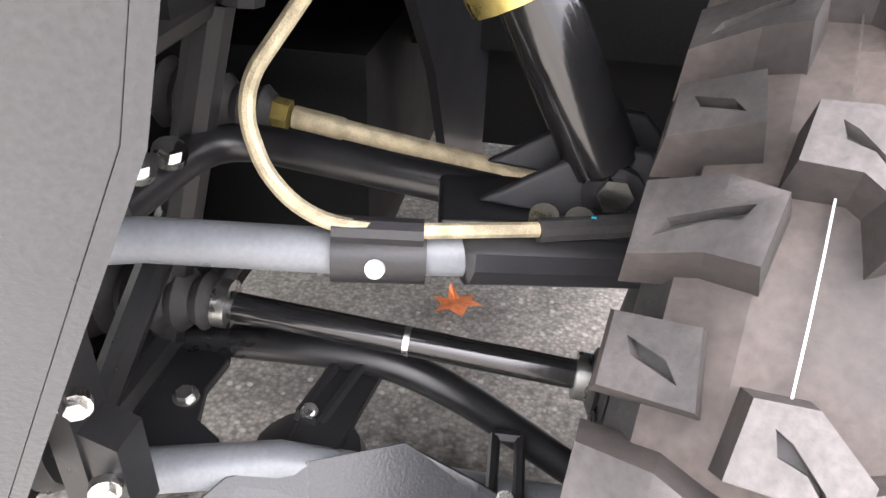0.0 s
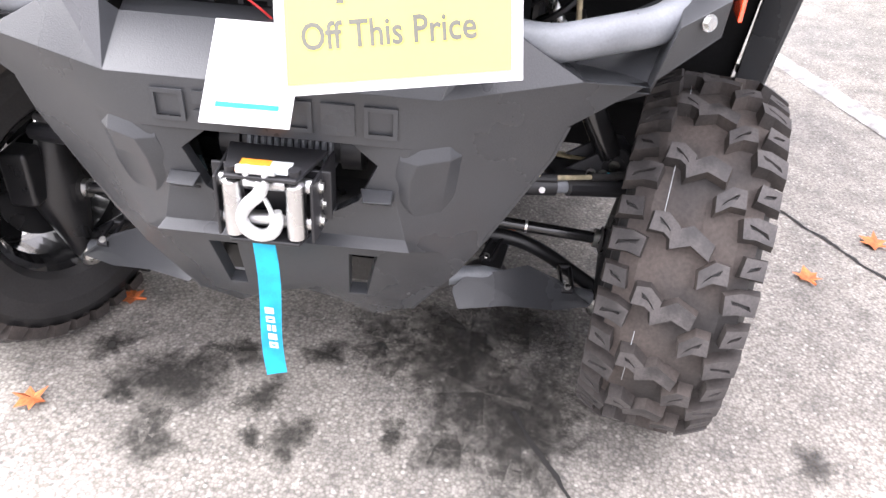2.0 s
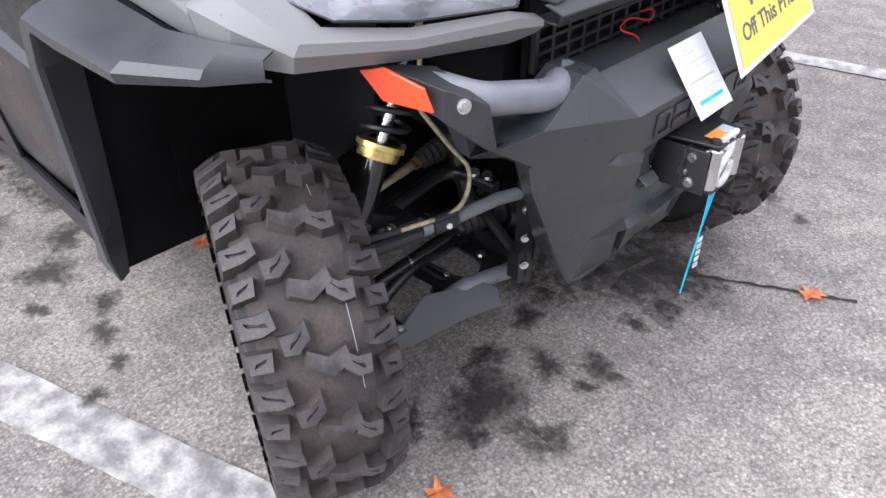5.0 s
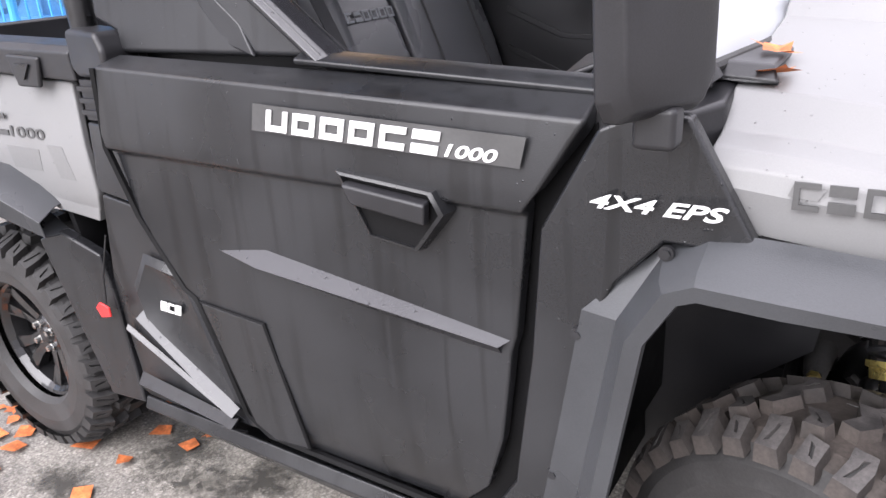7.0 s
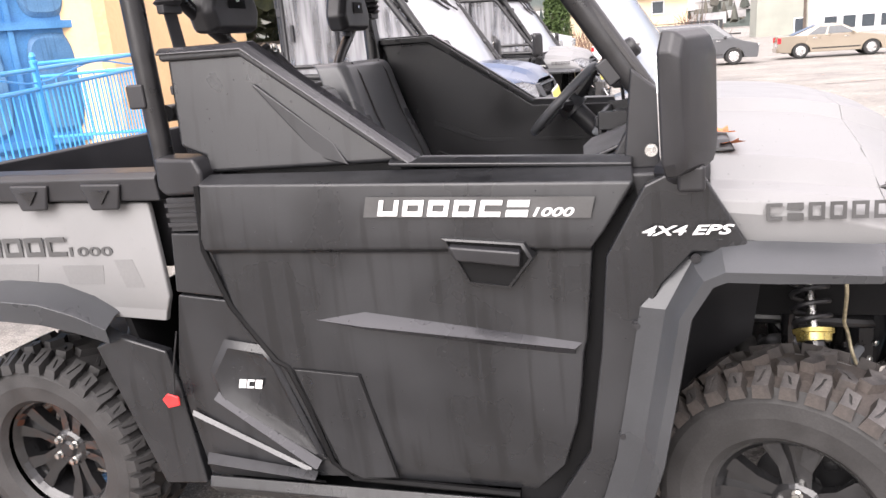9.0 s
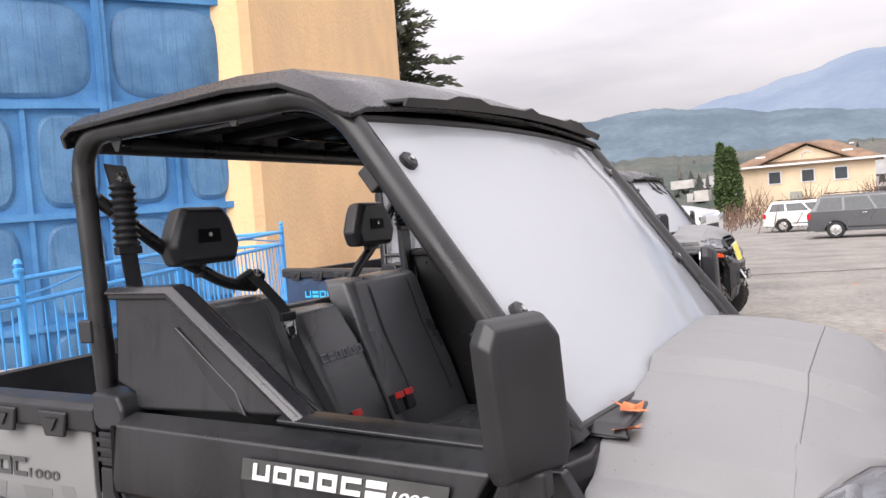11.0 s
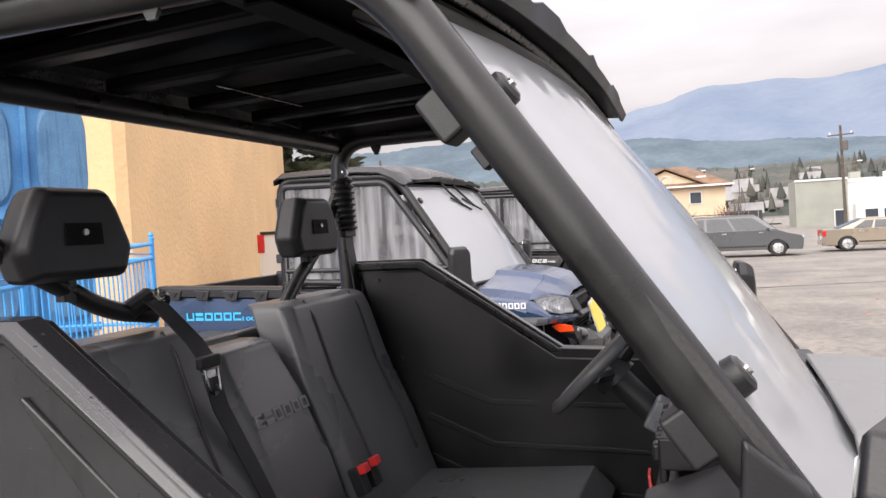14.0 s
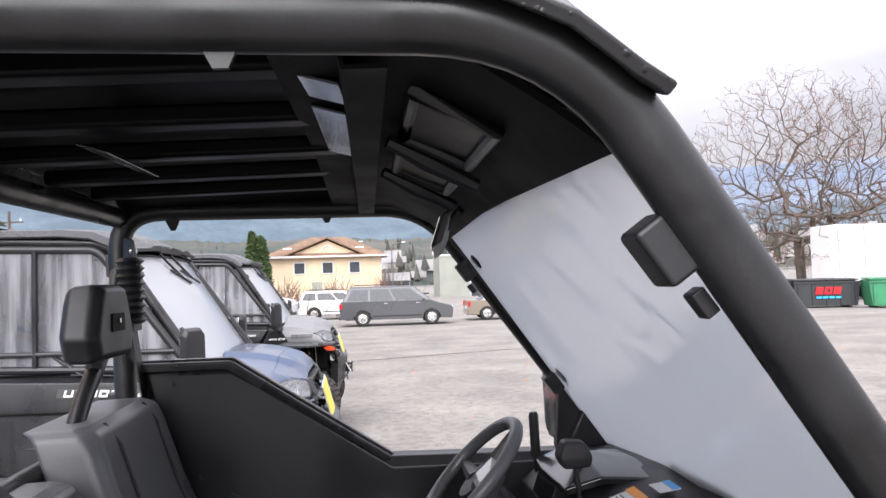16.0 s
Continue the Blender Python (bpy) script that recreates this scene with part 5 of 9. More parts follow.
    for s in (-1, 1):
        part("grille_frame", plate([(1.372, s * 0.40, 1.075), (1.405, s * 0.36, 0.985), (1.432, s * 0.335, 0.972), (1.435, s * 0.295, 0.98), (1.39, s * 0.315, 1.075)], (-0.03, 0, 0)), BUMPER, gr, bevel=0.005)
    part("grille_top", loft([[(1.39, -0.33, 1.07), (1.395, 0, 1.072), (1.39, 0.33, 1.07)], [(1.395, -0.33, 1.055), (1.40, 0, 1.057), (1.395, 0.33, 1.055)], [(1.36, -0.33, 1.055), (1.36, 0, 1.057), (1.36, 0.33, 1.055)]], 0.004), BLACK, gr)
    part("radiator", box((1.30, 0, 0.80), (0.03, 0.50, 0.22)), LINER, gr)
    part("under_grille_shelf", plate([(1.36, -0.26, 0.83), (1.43, -0.24, 0.826), (1.43, 0.24, 0.826), (1.36, 0.26, 0.83)], (0, 0, -0.01)), BUMPER, gr)


def boots(bm, a, b, r0, r1, n=7):
    """A ribbed rubber boot from a to b."""
    a, b = Vector(a), Vector(b)
    pts, rs = [], []
    for i in range(2 * n + 1):
        t = i / (2 * n)
        pts.append(a.lerp(b, t))
        rs.append((r0 + (r1 - r0) * t) * (1.0 if i % 2 else 0.72))
    addtube(bm, pts, rs, 18)


def suspension(root, detail):
    """Front arms, shocks, shafts and frame, and the rear ones."""
    fr = bmesh.new()
    for s in (-1, 1):
        addbox(fr, (1.30, s * 0.215, 0.46), (0.035, 0.012, 0.26))
        addtube(fr, arc([(0.80, s * 0.16, 0.31), (1.29, s * 0.16, 0.32), (1.34, s * 0.20, 0.60), (1.24, s * 0.26, 0.88)], 0.05), 0.02, 10)
        addtube(fr, arc([(0.80, s * 0.24, 0.64), (1.15, s * 0.23, 0.62), (1.32, s * 0.20, 0.60)], 0.05), 0.018, 10)
        addtube(fr, [(1.10, s * 0.26, 0.62), (1.10, s * 0.31, 0.97)], 0.018, 10)
        addtube(fr, [(1.12, s * 0.16, 0.31), (1.10, s * 0.24, 0.62)], 0.017, 10)
        addtube(fr, [(1.25, s * 0.16, 0.31), (1.06, s * 0.20, 0.50)], 0.014, 8)
        addplate(fr, [(1.315, s * 0.20, 0.30), (1.315, s * 0.245, 0.33), (1.315, s * 0.245, 0.40), (1.315, s * 0.20, 0.42)], (-0.03, 0, 0))
    addbox(fr, (1.31, 0, 0.36), (0.04, 0.34, 0.05))
    addbox(fr, (1.33, 0, 0.58), (0.03, 0.42, 0.05))
    frame_ob = part("front_frame", fr, STEEL, root, "black welded steel front frame")
    part("differential", lathe([(0.0, -0.11), (0.06, -0.11), (0.09, -0.06), (0.10, 0.0), (0.09, 0.06), (0.06, 0.11), (0.0, 0.11)], 20, 'y', (1.12, 0, 0.37)), STEEL, root, bevel=0)
    part("skid_plate", box((0.75, 0, 0.285), (0.9, 0.34, 0.012)), LINER, root)
    for s in (-1, 1):
        for x, z, y in ((1.322, 0.55, 0.222), (1.322, 0.372, 0.235), (1.31, 0.50, 0.222), (1.31, 0.43, 0.222)):
            bl = bmesh.new()
            bolt(bl, (x, s * y, z), (1, s * 0.6, 0), 0.008)
            part("frame_bolt", bl, CHROME, frame_ob)
        up = part("upper_arm", tube([(1.30, s * 0.19, 0.531), (1.262, s * 0.257, 0.522), (1.245, s * 0.365, 0.519), (1.222, s * 0.45, 0.514), (1.20, s * 0.50, 0.505)], 0.0138, 16), GREYARM, root, "grey painted suspension arm")
        part("arm_sleeve", tube([(1.228, s * 0.438, 0.514), (1.226, s * 0.442, 0.514), (1.165, s * 0.59, 0.490)], [0.014, 0.0175, 0.0175], 10), BLACK, up)
        part("rear_tube", tube(arc([(1.21, s * 0.205, 0.505), (1.09, s * 0.225, 0.513), (1.105, s * 0.45, 0.494)], 0.05), 0.0152, 14), STEEL, up)
        for p in ((1.165, 0.226, 0.53), (1.20, 0.222, 0.535)):
            bl = bmesh.new()
            bolt(bl, (p[0], s * p[1], p[2]), (0.4, s * 0.5, 1), 0.010)
            part("pivot_bolt", bl, CHROME, up)
        part("arm_gusset", plate([(1.20, s * 0.42, 0.522), (1.10, s * 0.405, 0.508), (1.095, s * 0.52, 0.508), (1.16, s * 0.56, 0.512)], (0, 0, -0.03)), STEEL, up, bevel=0.004)
        part("clip", tube([(1.246, s * 0.365, 0.519), (1.234, s * 0.418, 0.517)], 0.0180, 16), BLACK, up, "glossy black hose clip")
        part("clip_lug", tube([(1.250, s * 0.367, 0.537), (1.240, s * 0.418, 0.535)], 0.0085, 10), BLACK, up)
        bl = bmesh.new()
        bolt(bl, (1.258, s * 0.394, 0.519), (1, 0, 0.4), 0.0045)
        part("rivet", bl, WHITE, up)
        part("paint_mark", plate([(1.203, s * 0.513, 0.526), (1.203, s * 0.516, 0.526), (1.199, s * 0.516, 0.536), (1.199, s * 0.513, 0.536)], (0.001, 0, 0)), TEAL, up, "green inspection paint mark")
        for dx, k in ((1.166, 0.010), (1.118, 0.016)):
            part("shock_bracket", plate([(dx + 0.002, s * 0.440, 0.51 + k), (dx - 0.006, s * 0.576, 0.495 + k), (dx - 0.012, s * 0.566, 0.53 + k), (dx - 0.015, s * 0.548, 0.55 + k), (dx - 0.015, s * 0.523, 0.552 + k), (dx - 0.01, s * 0.487, 0.535 + k)], (-0.009, 0, 0)), BLACK, up, bevel=0.003)
        bl = bmesh.new()
        bolt(bl, (1.158, s * 0.528, 0.534), (1, 0, 0.1), 0.014)
        part("shock_bolt", bl, CHROME, up)
        for dy in (0.485, 0.507):
            bl = bmesh.new()
            bolt(bl, (1.190, s * dy, 0.526), (0.5, 0, 1), 0.0075)
            part("bracket_bolt", bl, CHROME, up)
        # shock absorber
        lo, hi = Vector((1.14, s * 0.526, 0.534)), Vector((1.12, s * 0.31, 0.93))
        ax = (hi - lo).normalized()
        sh = part("shock_absorber", tube([lo + ax * 0.005, lo + ax * 0.012, lo + ax * 0.155], [0.020, 0.025, 0.0245], 20), ALLOY, root, "black shock absorber with coil spring")
        part("lower_eye", tube([lo - ax * 0.004 + Vector((0.022, 0, 0)), lo - ax * 0.004 - Vector((0.028, 0, 0))], 0.021, 14), BLACK, sh)
        part("chrome_rod", tube([lo + ax * 0.10, hi], 0.012, 12), CHROME, sh)
        part("preload_ring", lathe([(0.030, -0.018), (0.040, -0.018), (0.042, 0.0), (0.048, 0.002), (0.048, 0.012), (0.028, 0.012)], 14, 'z'), GOLD, sh, "gold preload ring").matrix_basis = Matrix.Translation(lo + ax * 0.150) @ ax.to_track_quat('Z', 'Y').to_matrix().to_4x4()
        coil, turns = [], 7
        u = ax.orthogonal().normalized()
        w = ax.cross(u)
        for i in range(turns * 14 + 1):
            a = 2 * math.pi * i / 14
            coil.append(lo + ax * (0.165 + 0.25 * i / (turns * 14)) + (u * math.cos(a) + w * math.sin(a)) * 0.042)
        part("coil_spring", tube(coil, 0.0065, 7), BLACK, sh)
        tie = part("tie_rod", tube([(1.0, s * 0.256, 0.495), (1.0, s * 0.30, 0.488), (1.0, s * 0.302, 0.4877), (1.0, s * 0.56, 0.447)], [0.0105, 0.0105, 0.0092, 0.0085], 14), HOSE, root, "pale cream tie rod")
        part("lock_nut", tube([(1.0, s * 0.237, 0.498), (1.0, s * 0.252, 0.4955)], 0.014, 6), GOLD, tie)
        part("rod_end", tube([(1.0, s * 0.555, 0.447), (1.03, s * 0.59, 0.45)], 0.016, 10), STEEL, tie)
        bt = bmesh.new()
        boots(bt, (1.0, s * 0.13, 0.508), (1.0, s * 0.238, 0.498), 0.034, 0.022, 6)
        part("rack_boot", bt, CLEANRUBBER, root)
        shaft = part("drive_shaft", tube([(1.12, s * 0.20, 0.371), (1.125, s * 0.54, 0.347)], 0.0125, 16), ALLOY, root, "gloss black drive shaft with ribbed boots")
        bt = bmesh.new()
        boots(bt, (1.12, s * 0.10, 0.368), (1.12, s * 0.222, 0.370), 0.046, 0.024, 6)
        part("inner_boot", bt, CLEANRUBBER, shaft)
        bt = bmesh.new()
        boots(bt, (1.128, s * 0.60, 0.342), (1.127, s * 0.537, 0.346), 0.055, 0.026)
        part("outer_boot", bt, CLEANRUBBER, shaft)
        for p, q, rr in (((1.12, s * 0.221, 0.370), (1.12, s * 0.233, 0.369), 0.0215), ((1.125, s * 0.526, 0.348), (1.125, s * 0.538, 0.347), 0.020)):
            part("boot_clamp", tube([p, q], rr, 16), CHROME, shaft)
        part("shaft_band", tube([(1.1225, s * 0.384, 0.358), (1.1225, s * 0.389, 0.3577)], 0.0132, 14), CHROME, shaft)
        la = part("lower_arm", tube(arc([(1.10, s * 0.16, 0.309), (1.10, s * 0.355, 0.317), (1.105, s * 0.433, 0.290), (1.11, s * 0.57, 0.20)], 0.05), 0.0158, 14), STEEL, root, "black bent tube suspension arm")
        part("front_lower_tube", tube([(1.25, s * 0.155, 0.287), (1.215, s * 0.302, 0.293), (1.14, s * 0.54, 0.205)], 0.0185, 14), GREYARM, la)
        wb = bmesh.new()
        addplate(wb, [(1.235, s * 0.15, 0.30), (1.09, s * 0.15, 0.312), (1.09, s * 0.215, 0.312), (1.12, s * 0.222, 0.306), (1.155, s * 0.216, 0.303), (1.19, s * 0.225, 0.302), (1.205, s * 0.25, 0.30), (1.235, s * 0.25, 0.298)], (0, 0, -0.010))
        part("arm_web", wb, STEEL, la, bevel=0.002)
        part("arm_web_end", plate([(1.225, s * 0.30, 0.295), (1.09, s * 0.31, 0.305), (1.10, s * 0.36, 0.30), (1.21, s * 0.34, 0.292)], (0, 0, -0.010)), STEEL, la, bevel=0.002)
        bl = bmesh.new()
        bolt(bl, (1.17, s * 0.205, 0.303), (0.2, 0, 1), 0.009)
        part("web_bolt", bl, CHROME, la)
        gd = part("arm_guard", plate([(1.262, s * 0.25, 0.288), (1.24, s * 0.27, 0.30), (1.185, s * 0.398, 0.306), (1.196, s * 0.46, 0.286), (1.185, s * 0.535, 0.225), (1.21, s * 0.46, 0.225), (1.25, s * 0.36, 0.255), (1.285, s * 0.265, 0.262)], (0.006, 0, -0.006)), BUMPER, root, "grey plastic arm guard", bevel=0.002)
        for a, b in (((1.098, 0.338, 0.318), (1.165, 0.312, 0.296)), ((1.13, 0.478, 0.272), (1.196, 0.482, 0.262))):
            a, b = Vector((a[0], s * a[1], a[2])), Vector((b[0], s * b[1], b[2]))
            dv = (b - a).normalized()
            sd = dv.cross(Vector((0, 0, 1))).normalized() * 0.011
            cl = bmesh.new()
            for q in (-1, 1):
                addtube(cl, [a + sd * q, b + sd * q], 0.005, 6)
            addtube(cl, [a - sd, a + sd], 0.006, 6)
            addtube(cl, [b - sd, b + sd], 0.008, 6)
            part("guard_clip", cl, BLACK, gd)
            bl = bmesh.new()
            bolt(bl, b + Vector((0, 0, 0.006)), (0.5, 0, 1), 0.006)
            part("clip_screw", bl, CHROME, gd)
        part("guard_foot", lathe([(0.0, 0.02), (0.022, 0.02), (0.045, 0.012), (0.05, 0.0), (0.0, 0.0)], 18, 'z', (1.185, s * 0.315, 0.268)), BLACK, gd)
        kn = part("steering_knuckle", tube([(1.12, s * 0.575, 0.18), (1.125, s * 0.60, 0.335), (1.12, s * 0.585, 0.50)], [0.022, 0.06, 0.02], 14), STEEL, root)
        part("ball_joint", lathe([(0.0, 0.13), (0.02, 0.135), (0.026, 0.155), (0.02, 0.18), (0.012, 0.185), (0.012, 0.22), (0.0, 0.22)], 14, 'z', (1.12, s * 0.565, 0.02)), CHROME, kn)
        part("ball_joint", lathe([(0.0, 0.49), (0.012, 0.50), (0.018, 0.52), (0.012, 0.535), (0.0, 0.54)], 14, 'z', (1.13, s * 0.575, 0.0)), CHROME, kn)
        part("caliper", box((1.185, s * 0.62, 0.40), (0.06, 0.06, 0.12)), STEEL, kn, bevel=0.01)
        hose = arc([(1.20, s * 0.40, 0.95), (1.21, s * 0.42, 0.76), (1.22, s * 0.347, 0.655), (1.235, s * 0.321, 0.617), (1.24, s * 0.318, 0.595), (1.245, s * 0.328, 0.566), (1.25, s * 0.347, 0.549), (1.252, s * 0.369, 0.541), (1.243, s * 0.41, 0.537), (1.213, s * 0.486, 0.531)], 0.014, 4)
        hs = part("brake_hose", tube(hose, 0.0048, 10), HOSE, root, "braided gold brake hose")
        part("hose_sleeve", tube([(1.215, s * 0.482, 0.531), (1.165, s * 0.58, 0.521)], 0.0075, 10), CLEANRUBBER, hs)
        # rear axle, mostly hidden
        part("rear_arm", tube([(-0.78, s * 0.25, 0.36), (-1.0, s * 0.55, 0.30)], 0.022, 10), STEEL, root)
        part("rear_shock", tube([(-0.95, s * 0.50, 0.40), (-0.85, s * 0.40, 0.85)], 0.035, 12), BLACK, root)
        part("rear_shaft", tube([(-1.02, s * 0.2, 0.36), (-1.02, s * 0.6, 0.345)], 0.018, 10), STEEL, root)


def winch_rope_hook():
    """What hangs at the front: hook with its strap, the price card and the paper tag."""
    ahead = Matrix.Translation((0.063, -0.007, 0.030))
    hook = thing("winch_hook", "pale zinc clevis hook on the winch rope", "hook", ahead @ Matrix.Translation((1.537, 0, 0.685)) @ Matrix.Diagonal((0.76, 0.76, 0.76, 1)) @ Matrix.Translation((-1.537, 0, -0.685)))
    lift = Vector((0, 0, 0.024))
    part("clevis", tube([Vector(p) + lift for p in ((1.535, -0.016, 0.64), (1.54, -0.016, 0.61), (1.54, 0.016, 0.61), (1.535, 0.016, 0.64))], 0.008, 10), PALEZINC, hook)
    bl = bmesh.new()
    addcyl(bl, (1.537, -0.032, 0.658), (1.537, 0.034, 0.658), 0.008, 12)
    part("clevis_pin", bl, PALEZINC, hook)
    pts = [(1.538, 0.012, 0.615), (1.54, 0.006, 0.59), (1.538, -0.018, 0.568), (1.536, -0.036, 0.54), (1.535, -0.028, 0.513), (1.535, -0.002, 0.498), (1.536, 0.024, 0.51), (1.536, 0.032, 0.535), (1.536, 0.028, 0.552)]
    part("hook_body", tube(arc([Vector(p) + lift for p in pts], 0.02, 3), 0.0125, 12), PALEZINC, hook)
    part("safety_latch", plate([Vector(p) + lift for p in ((1.534, 0.008, 0.585), (1.534, 0.016, 0.58), (1.534, 0.03, 0.545), (1.534, 0.022, 0.545))], (0.006, 0, 0)), PALEZINC, hook)
    strap = thing("pull_strap", "cyan webbing pull strap hanging from the hook", "strap", ahead @ Matrix.Translation((0, 0, 0.040)) @ Matrix.Diagonal((1, 0.8, 0.98, 1)))
    bm = bmesh.new()
    rows = []
    for i in range(13):
        t = i / 12
        x, y, z = 1.532 - 0.018 * t, 0.0 + 0.004 * math.sin(t * 6), 0.532 - 0.279 * t
        tw = 0.35 * math.sin(t * 2.2)
        h = 0.019
        rows.append([(x + h * math.sin(tw), y - h * math.cos(tw), z), (x - h * math.sin(tw), y + h * math.cos(tw), z)])
    part("webbing", loft(rows, 0.003), TEAL, strap)
    part("maker_mark", placed(brandmark("so=so", 0.017, 0.011, 0.006, depth=0.0012), (1.5265, -0.009, 0.40), (0, 0.05, -1), (0.1, 1, 0)), PAPER, strap, "pale block shapes woven on the strap")
    # price card in a plastic sleeve
    card = thing("price_sign", "yellow laminated price card tied to the grille", "sign")
    o, r = Vector((1.584, 0.024, 0.790)), Vector((-0.009, 0.295, 0.047))
    u = Vector((-0.092, -0.024, 0.205))
    part("sleeve", plate([o, o + r, o + r + u, o + u], (-0.002, 0, 0)), PAPER, card)
    k = Vector((0.0015, 0, 0))
    part("card", plate([o + r * 0.045 + u * 0.06 + k, o + r * 0.955 + u * 0.06 + k, o + r * 0.955 + u * 0.94 + k, o + r * 0.045 + u * 0.94 + k], (0.001, 0, 0)), YELLOW, card)
    part("small_print", placed(lettering("Off This Price", 0.045, 0.001, 0, 0.84), o + r * 0.11 + u * 0.24 + k * 2, r, u), SIGNINK, card, "grey lettering reading Off This Price")
    part("large_print", placed(lettering("$500", 0.092, 0.001, 0, 0.85), o + r * 0.2 + u * 0.52 + k * 2, r, u), SIGNINK, card, "grey lettering reading $500")
    tag = thing("paper_tag", "white laminated paper tag tied with red string", "tag")
    o, r, u = Vector((1.575, -0.084, 0.742)), Vector((-0.003, 0.117, 0.0)), Vector((-0.090, 0.004, 0.106))
    nrm = r.cross(u).normalized()
    part("tag_card", plate([o, o + r, o + r + u, o + u], nrm * 0.0015), PAPER, tag)
    for v, x0, x1, h in ((0.88, 0.1, 0.45, 0.012), (0.82, 0.1, 0.6, 0.012), (0.70, 0.1, 0.85, 0.01), (0.62, 0.1, 0.85, 0.01), (0.45, 0.12, 0.85, 0.03), (0.32, 0.1, 0.9, 0.008), (0.16, 0.15, 0.85, 0.05)):
        p = [o + r * x0 + u * v, o + r * x1 + u * v, o + r * x1 + u * (v + h), o + r * x0 + u * (v + h)]
        part("print_bar", plate([q + nrm * 0.0018 for q in p], nrm * 0.0004), FAINTINK if v > 0.2 else TEAL, tag)
    part("string", tube(arc([(1.398, -0.02, 0.815), (1.405, -0.05, 0.845), (1.385, -0.09, 0.86), (1.375, -0.04, 0.87), (1.39, 0.02, 0.85), (1.375, 0.05, 0.865), (1.375, 0.0, 0.87)], 0.03, 5), 0.0018, 6), RED, tag, "thin red string")


def cage(root):
    """Bent steel cage: side hoops, cross bars, bracing."""
    for s in (-1, 1):
        y = s * 0.742
        foot_x, foot_y = (0.850, 0.708) if s < 0 else (0.888, 0.744)
        hoop = arc([(-0.43, y, 1.16), (-0.435, y, 1.905), (0.392, s * 0.736, 1.876), (foot_x, s * foot_y, 1.165)], 0.12, 8)
        part("cage_hoop", tube(hoop, 0.028, 18), STEEL, root, "black wrinkle-painted cage tube")
        part("pillar_foot", plate([(foot_x - 0.18, s * foot_y, 1.14), (foot_x - 0.09, s * foot_y, 1.30), (foot_x - 0.05, s * foot_y, 1.26), (foot_x + 0.015, s * foot_y, 1.16)], (0, -s * 0.05, 0)), BLACK, root, bevel=0.008)
        part("pillar_upright", plate([(0.715, s * 0.755, 1.15), (0.735, s * 0.755, 1.36), (0.79, s * 0.755, 1.31), (0.79, s * 0.755, 1.15)], (0, -s * 0.035, 0)), BLACK, root, bevel=0.006)
        for x, z in ((0.470, 1.687), (0.692, 1.353)) if s < 0 else ((0.492, 1.690), (0.716, 1.366)):
            part("pillar_clamp", box((x, s * 0.712, z), (0.036, 0.044, 0.056), Matrix.Rotation(radians(-34), 4, 'Y')), BLACK, root, bevel=0.005)
        part("pillar_tab", box((0.505, s * 0.705, 1.640), (0.014, 0.02, 0.026), Matrix.Rotation(radians(-34), 4, 'Y')), BLACK, root, bevel=0.002)
        for x, z in ((0.514, 1.712), (0.731, 1.393)):
            kn = part("clamp_knob", lathe([(0.0, 0.010), (0.016, 0.010), (0.021, 0.006), (0.022, -0.008), (0.0, -0.008)], 20, 'z'), BLACK, root, "round black windshield clamp")
            kn.matrix_basis = Matrix.Translation((x + 0.006, s * 0.66, z + 0.004)) @ Vector((0.83, s * 0.0, 0.56)).to_track_quat('Z', 'Y').to_matrix().to_4x4()
            bl = bmesh.new()
            addcyl(bl, (0, 0, 0.010), (0, 0, 0.014), 0.006, 10)
            part("screw", bl, CHROME, kn)
        # roof tabs
        for x in (-0.29, 0.12):
            part("roof_tab", plate([(x - 0.025, s * 0.735, 1.885), (x + 0.025, s * 0.735, 1.885), (x + 0.006, s * 0.735, 1.845), (x - 0.006, s * 0.735, 1.845)], (0, s * 0.006, 0)), STEEL, root)
        # belt reel gaiter and webbing
        gd = bmesh.new()
        boots(gd, (-0.385, s * 0.667, 1.775), (-0.385, s * 0.67, 1.605), 0.036, 0.036, 9)
        belt = part("belt_gaiter", gd, BLACK, root, "ribbed black seat belt gaiter")
        part("belt_hanger", plate([(-0.40, s * 0.70, 1.83), (-0.37, s * 0.66, 1.82), (-0.36, s * 0.65, 1.75), (-0.40, s * 0.68, 1.74)], (-0.008, 0, 0)), BLACK, belt)
        bl = bmesh.new()
        bolt(bl, (-0.378, s * 0.672, 1.793), (1, 0, 0), 0.011)
        part("belt_bolt", bl, CHROME, belt)
        part("belt_slot", box((-0.383, s * 0.67, 1.597), (0.022, 0.075, 0.022)), BLACK, belt, bevel=0.004)
        part("belt_webbing", plate([(-0.383, s * 0.695, 1.60), (-0.383, s * 0.645, 1.60), (-0.34, s * 0.645, 1.22), (-0.34, s * 0.695, 1.22)], (-0.003, 0, 0)), BLACK, belt)
        # brace that carries the headrest
        part("head_brace", tube(arc([(-0.43, s * 0.715, 1.74), (-0.40, s * 0.52, 1.575), (-0.395, s * 0.33, 1.47 if s < 0 else 1.45), (-0.385, s * 0.22, 1.45 if s < 0 else 1.36)], 0.06), 0.019, 12), STEEL, root)
        bl = part("brace_end", tube([(-0.385, s * 0.29, 1.465 if s < 0 else 1.40), (-0.375, s * 0.245, 1.488 if s < 0 else 1.375), (-0.37, s * 0.205, 1.475 if s < 0 else 1.355)], 0.02, 10), STEEL, root)
        hb = bmesh.new()
        bolt(hb, (-0.355, s * 0.235, 1.490 if s < 0 else 1.372), (1, 0, 0.4), 0.012)
        part("brace_bolt", hb, CHROME, bl)
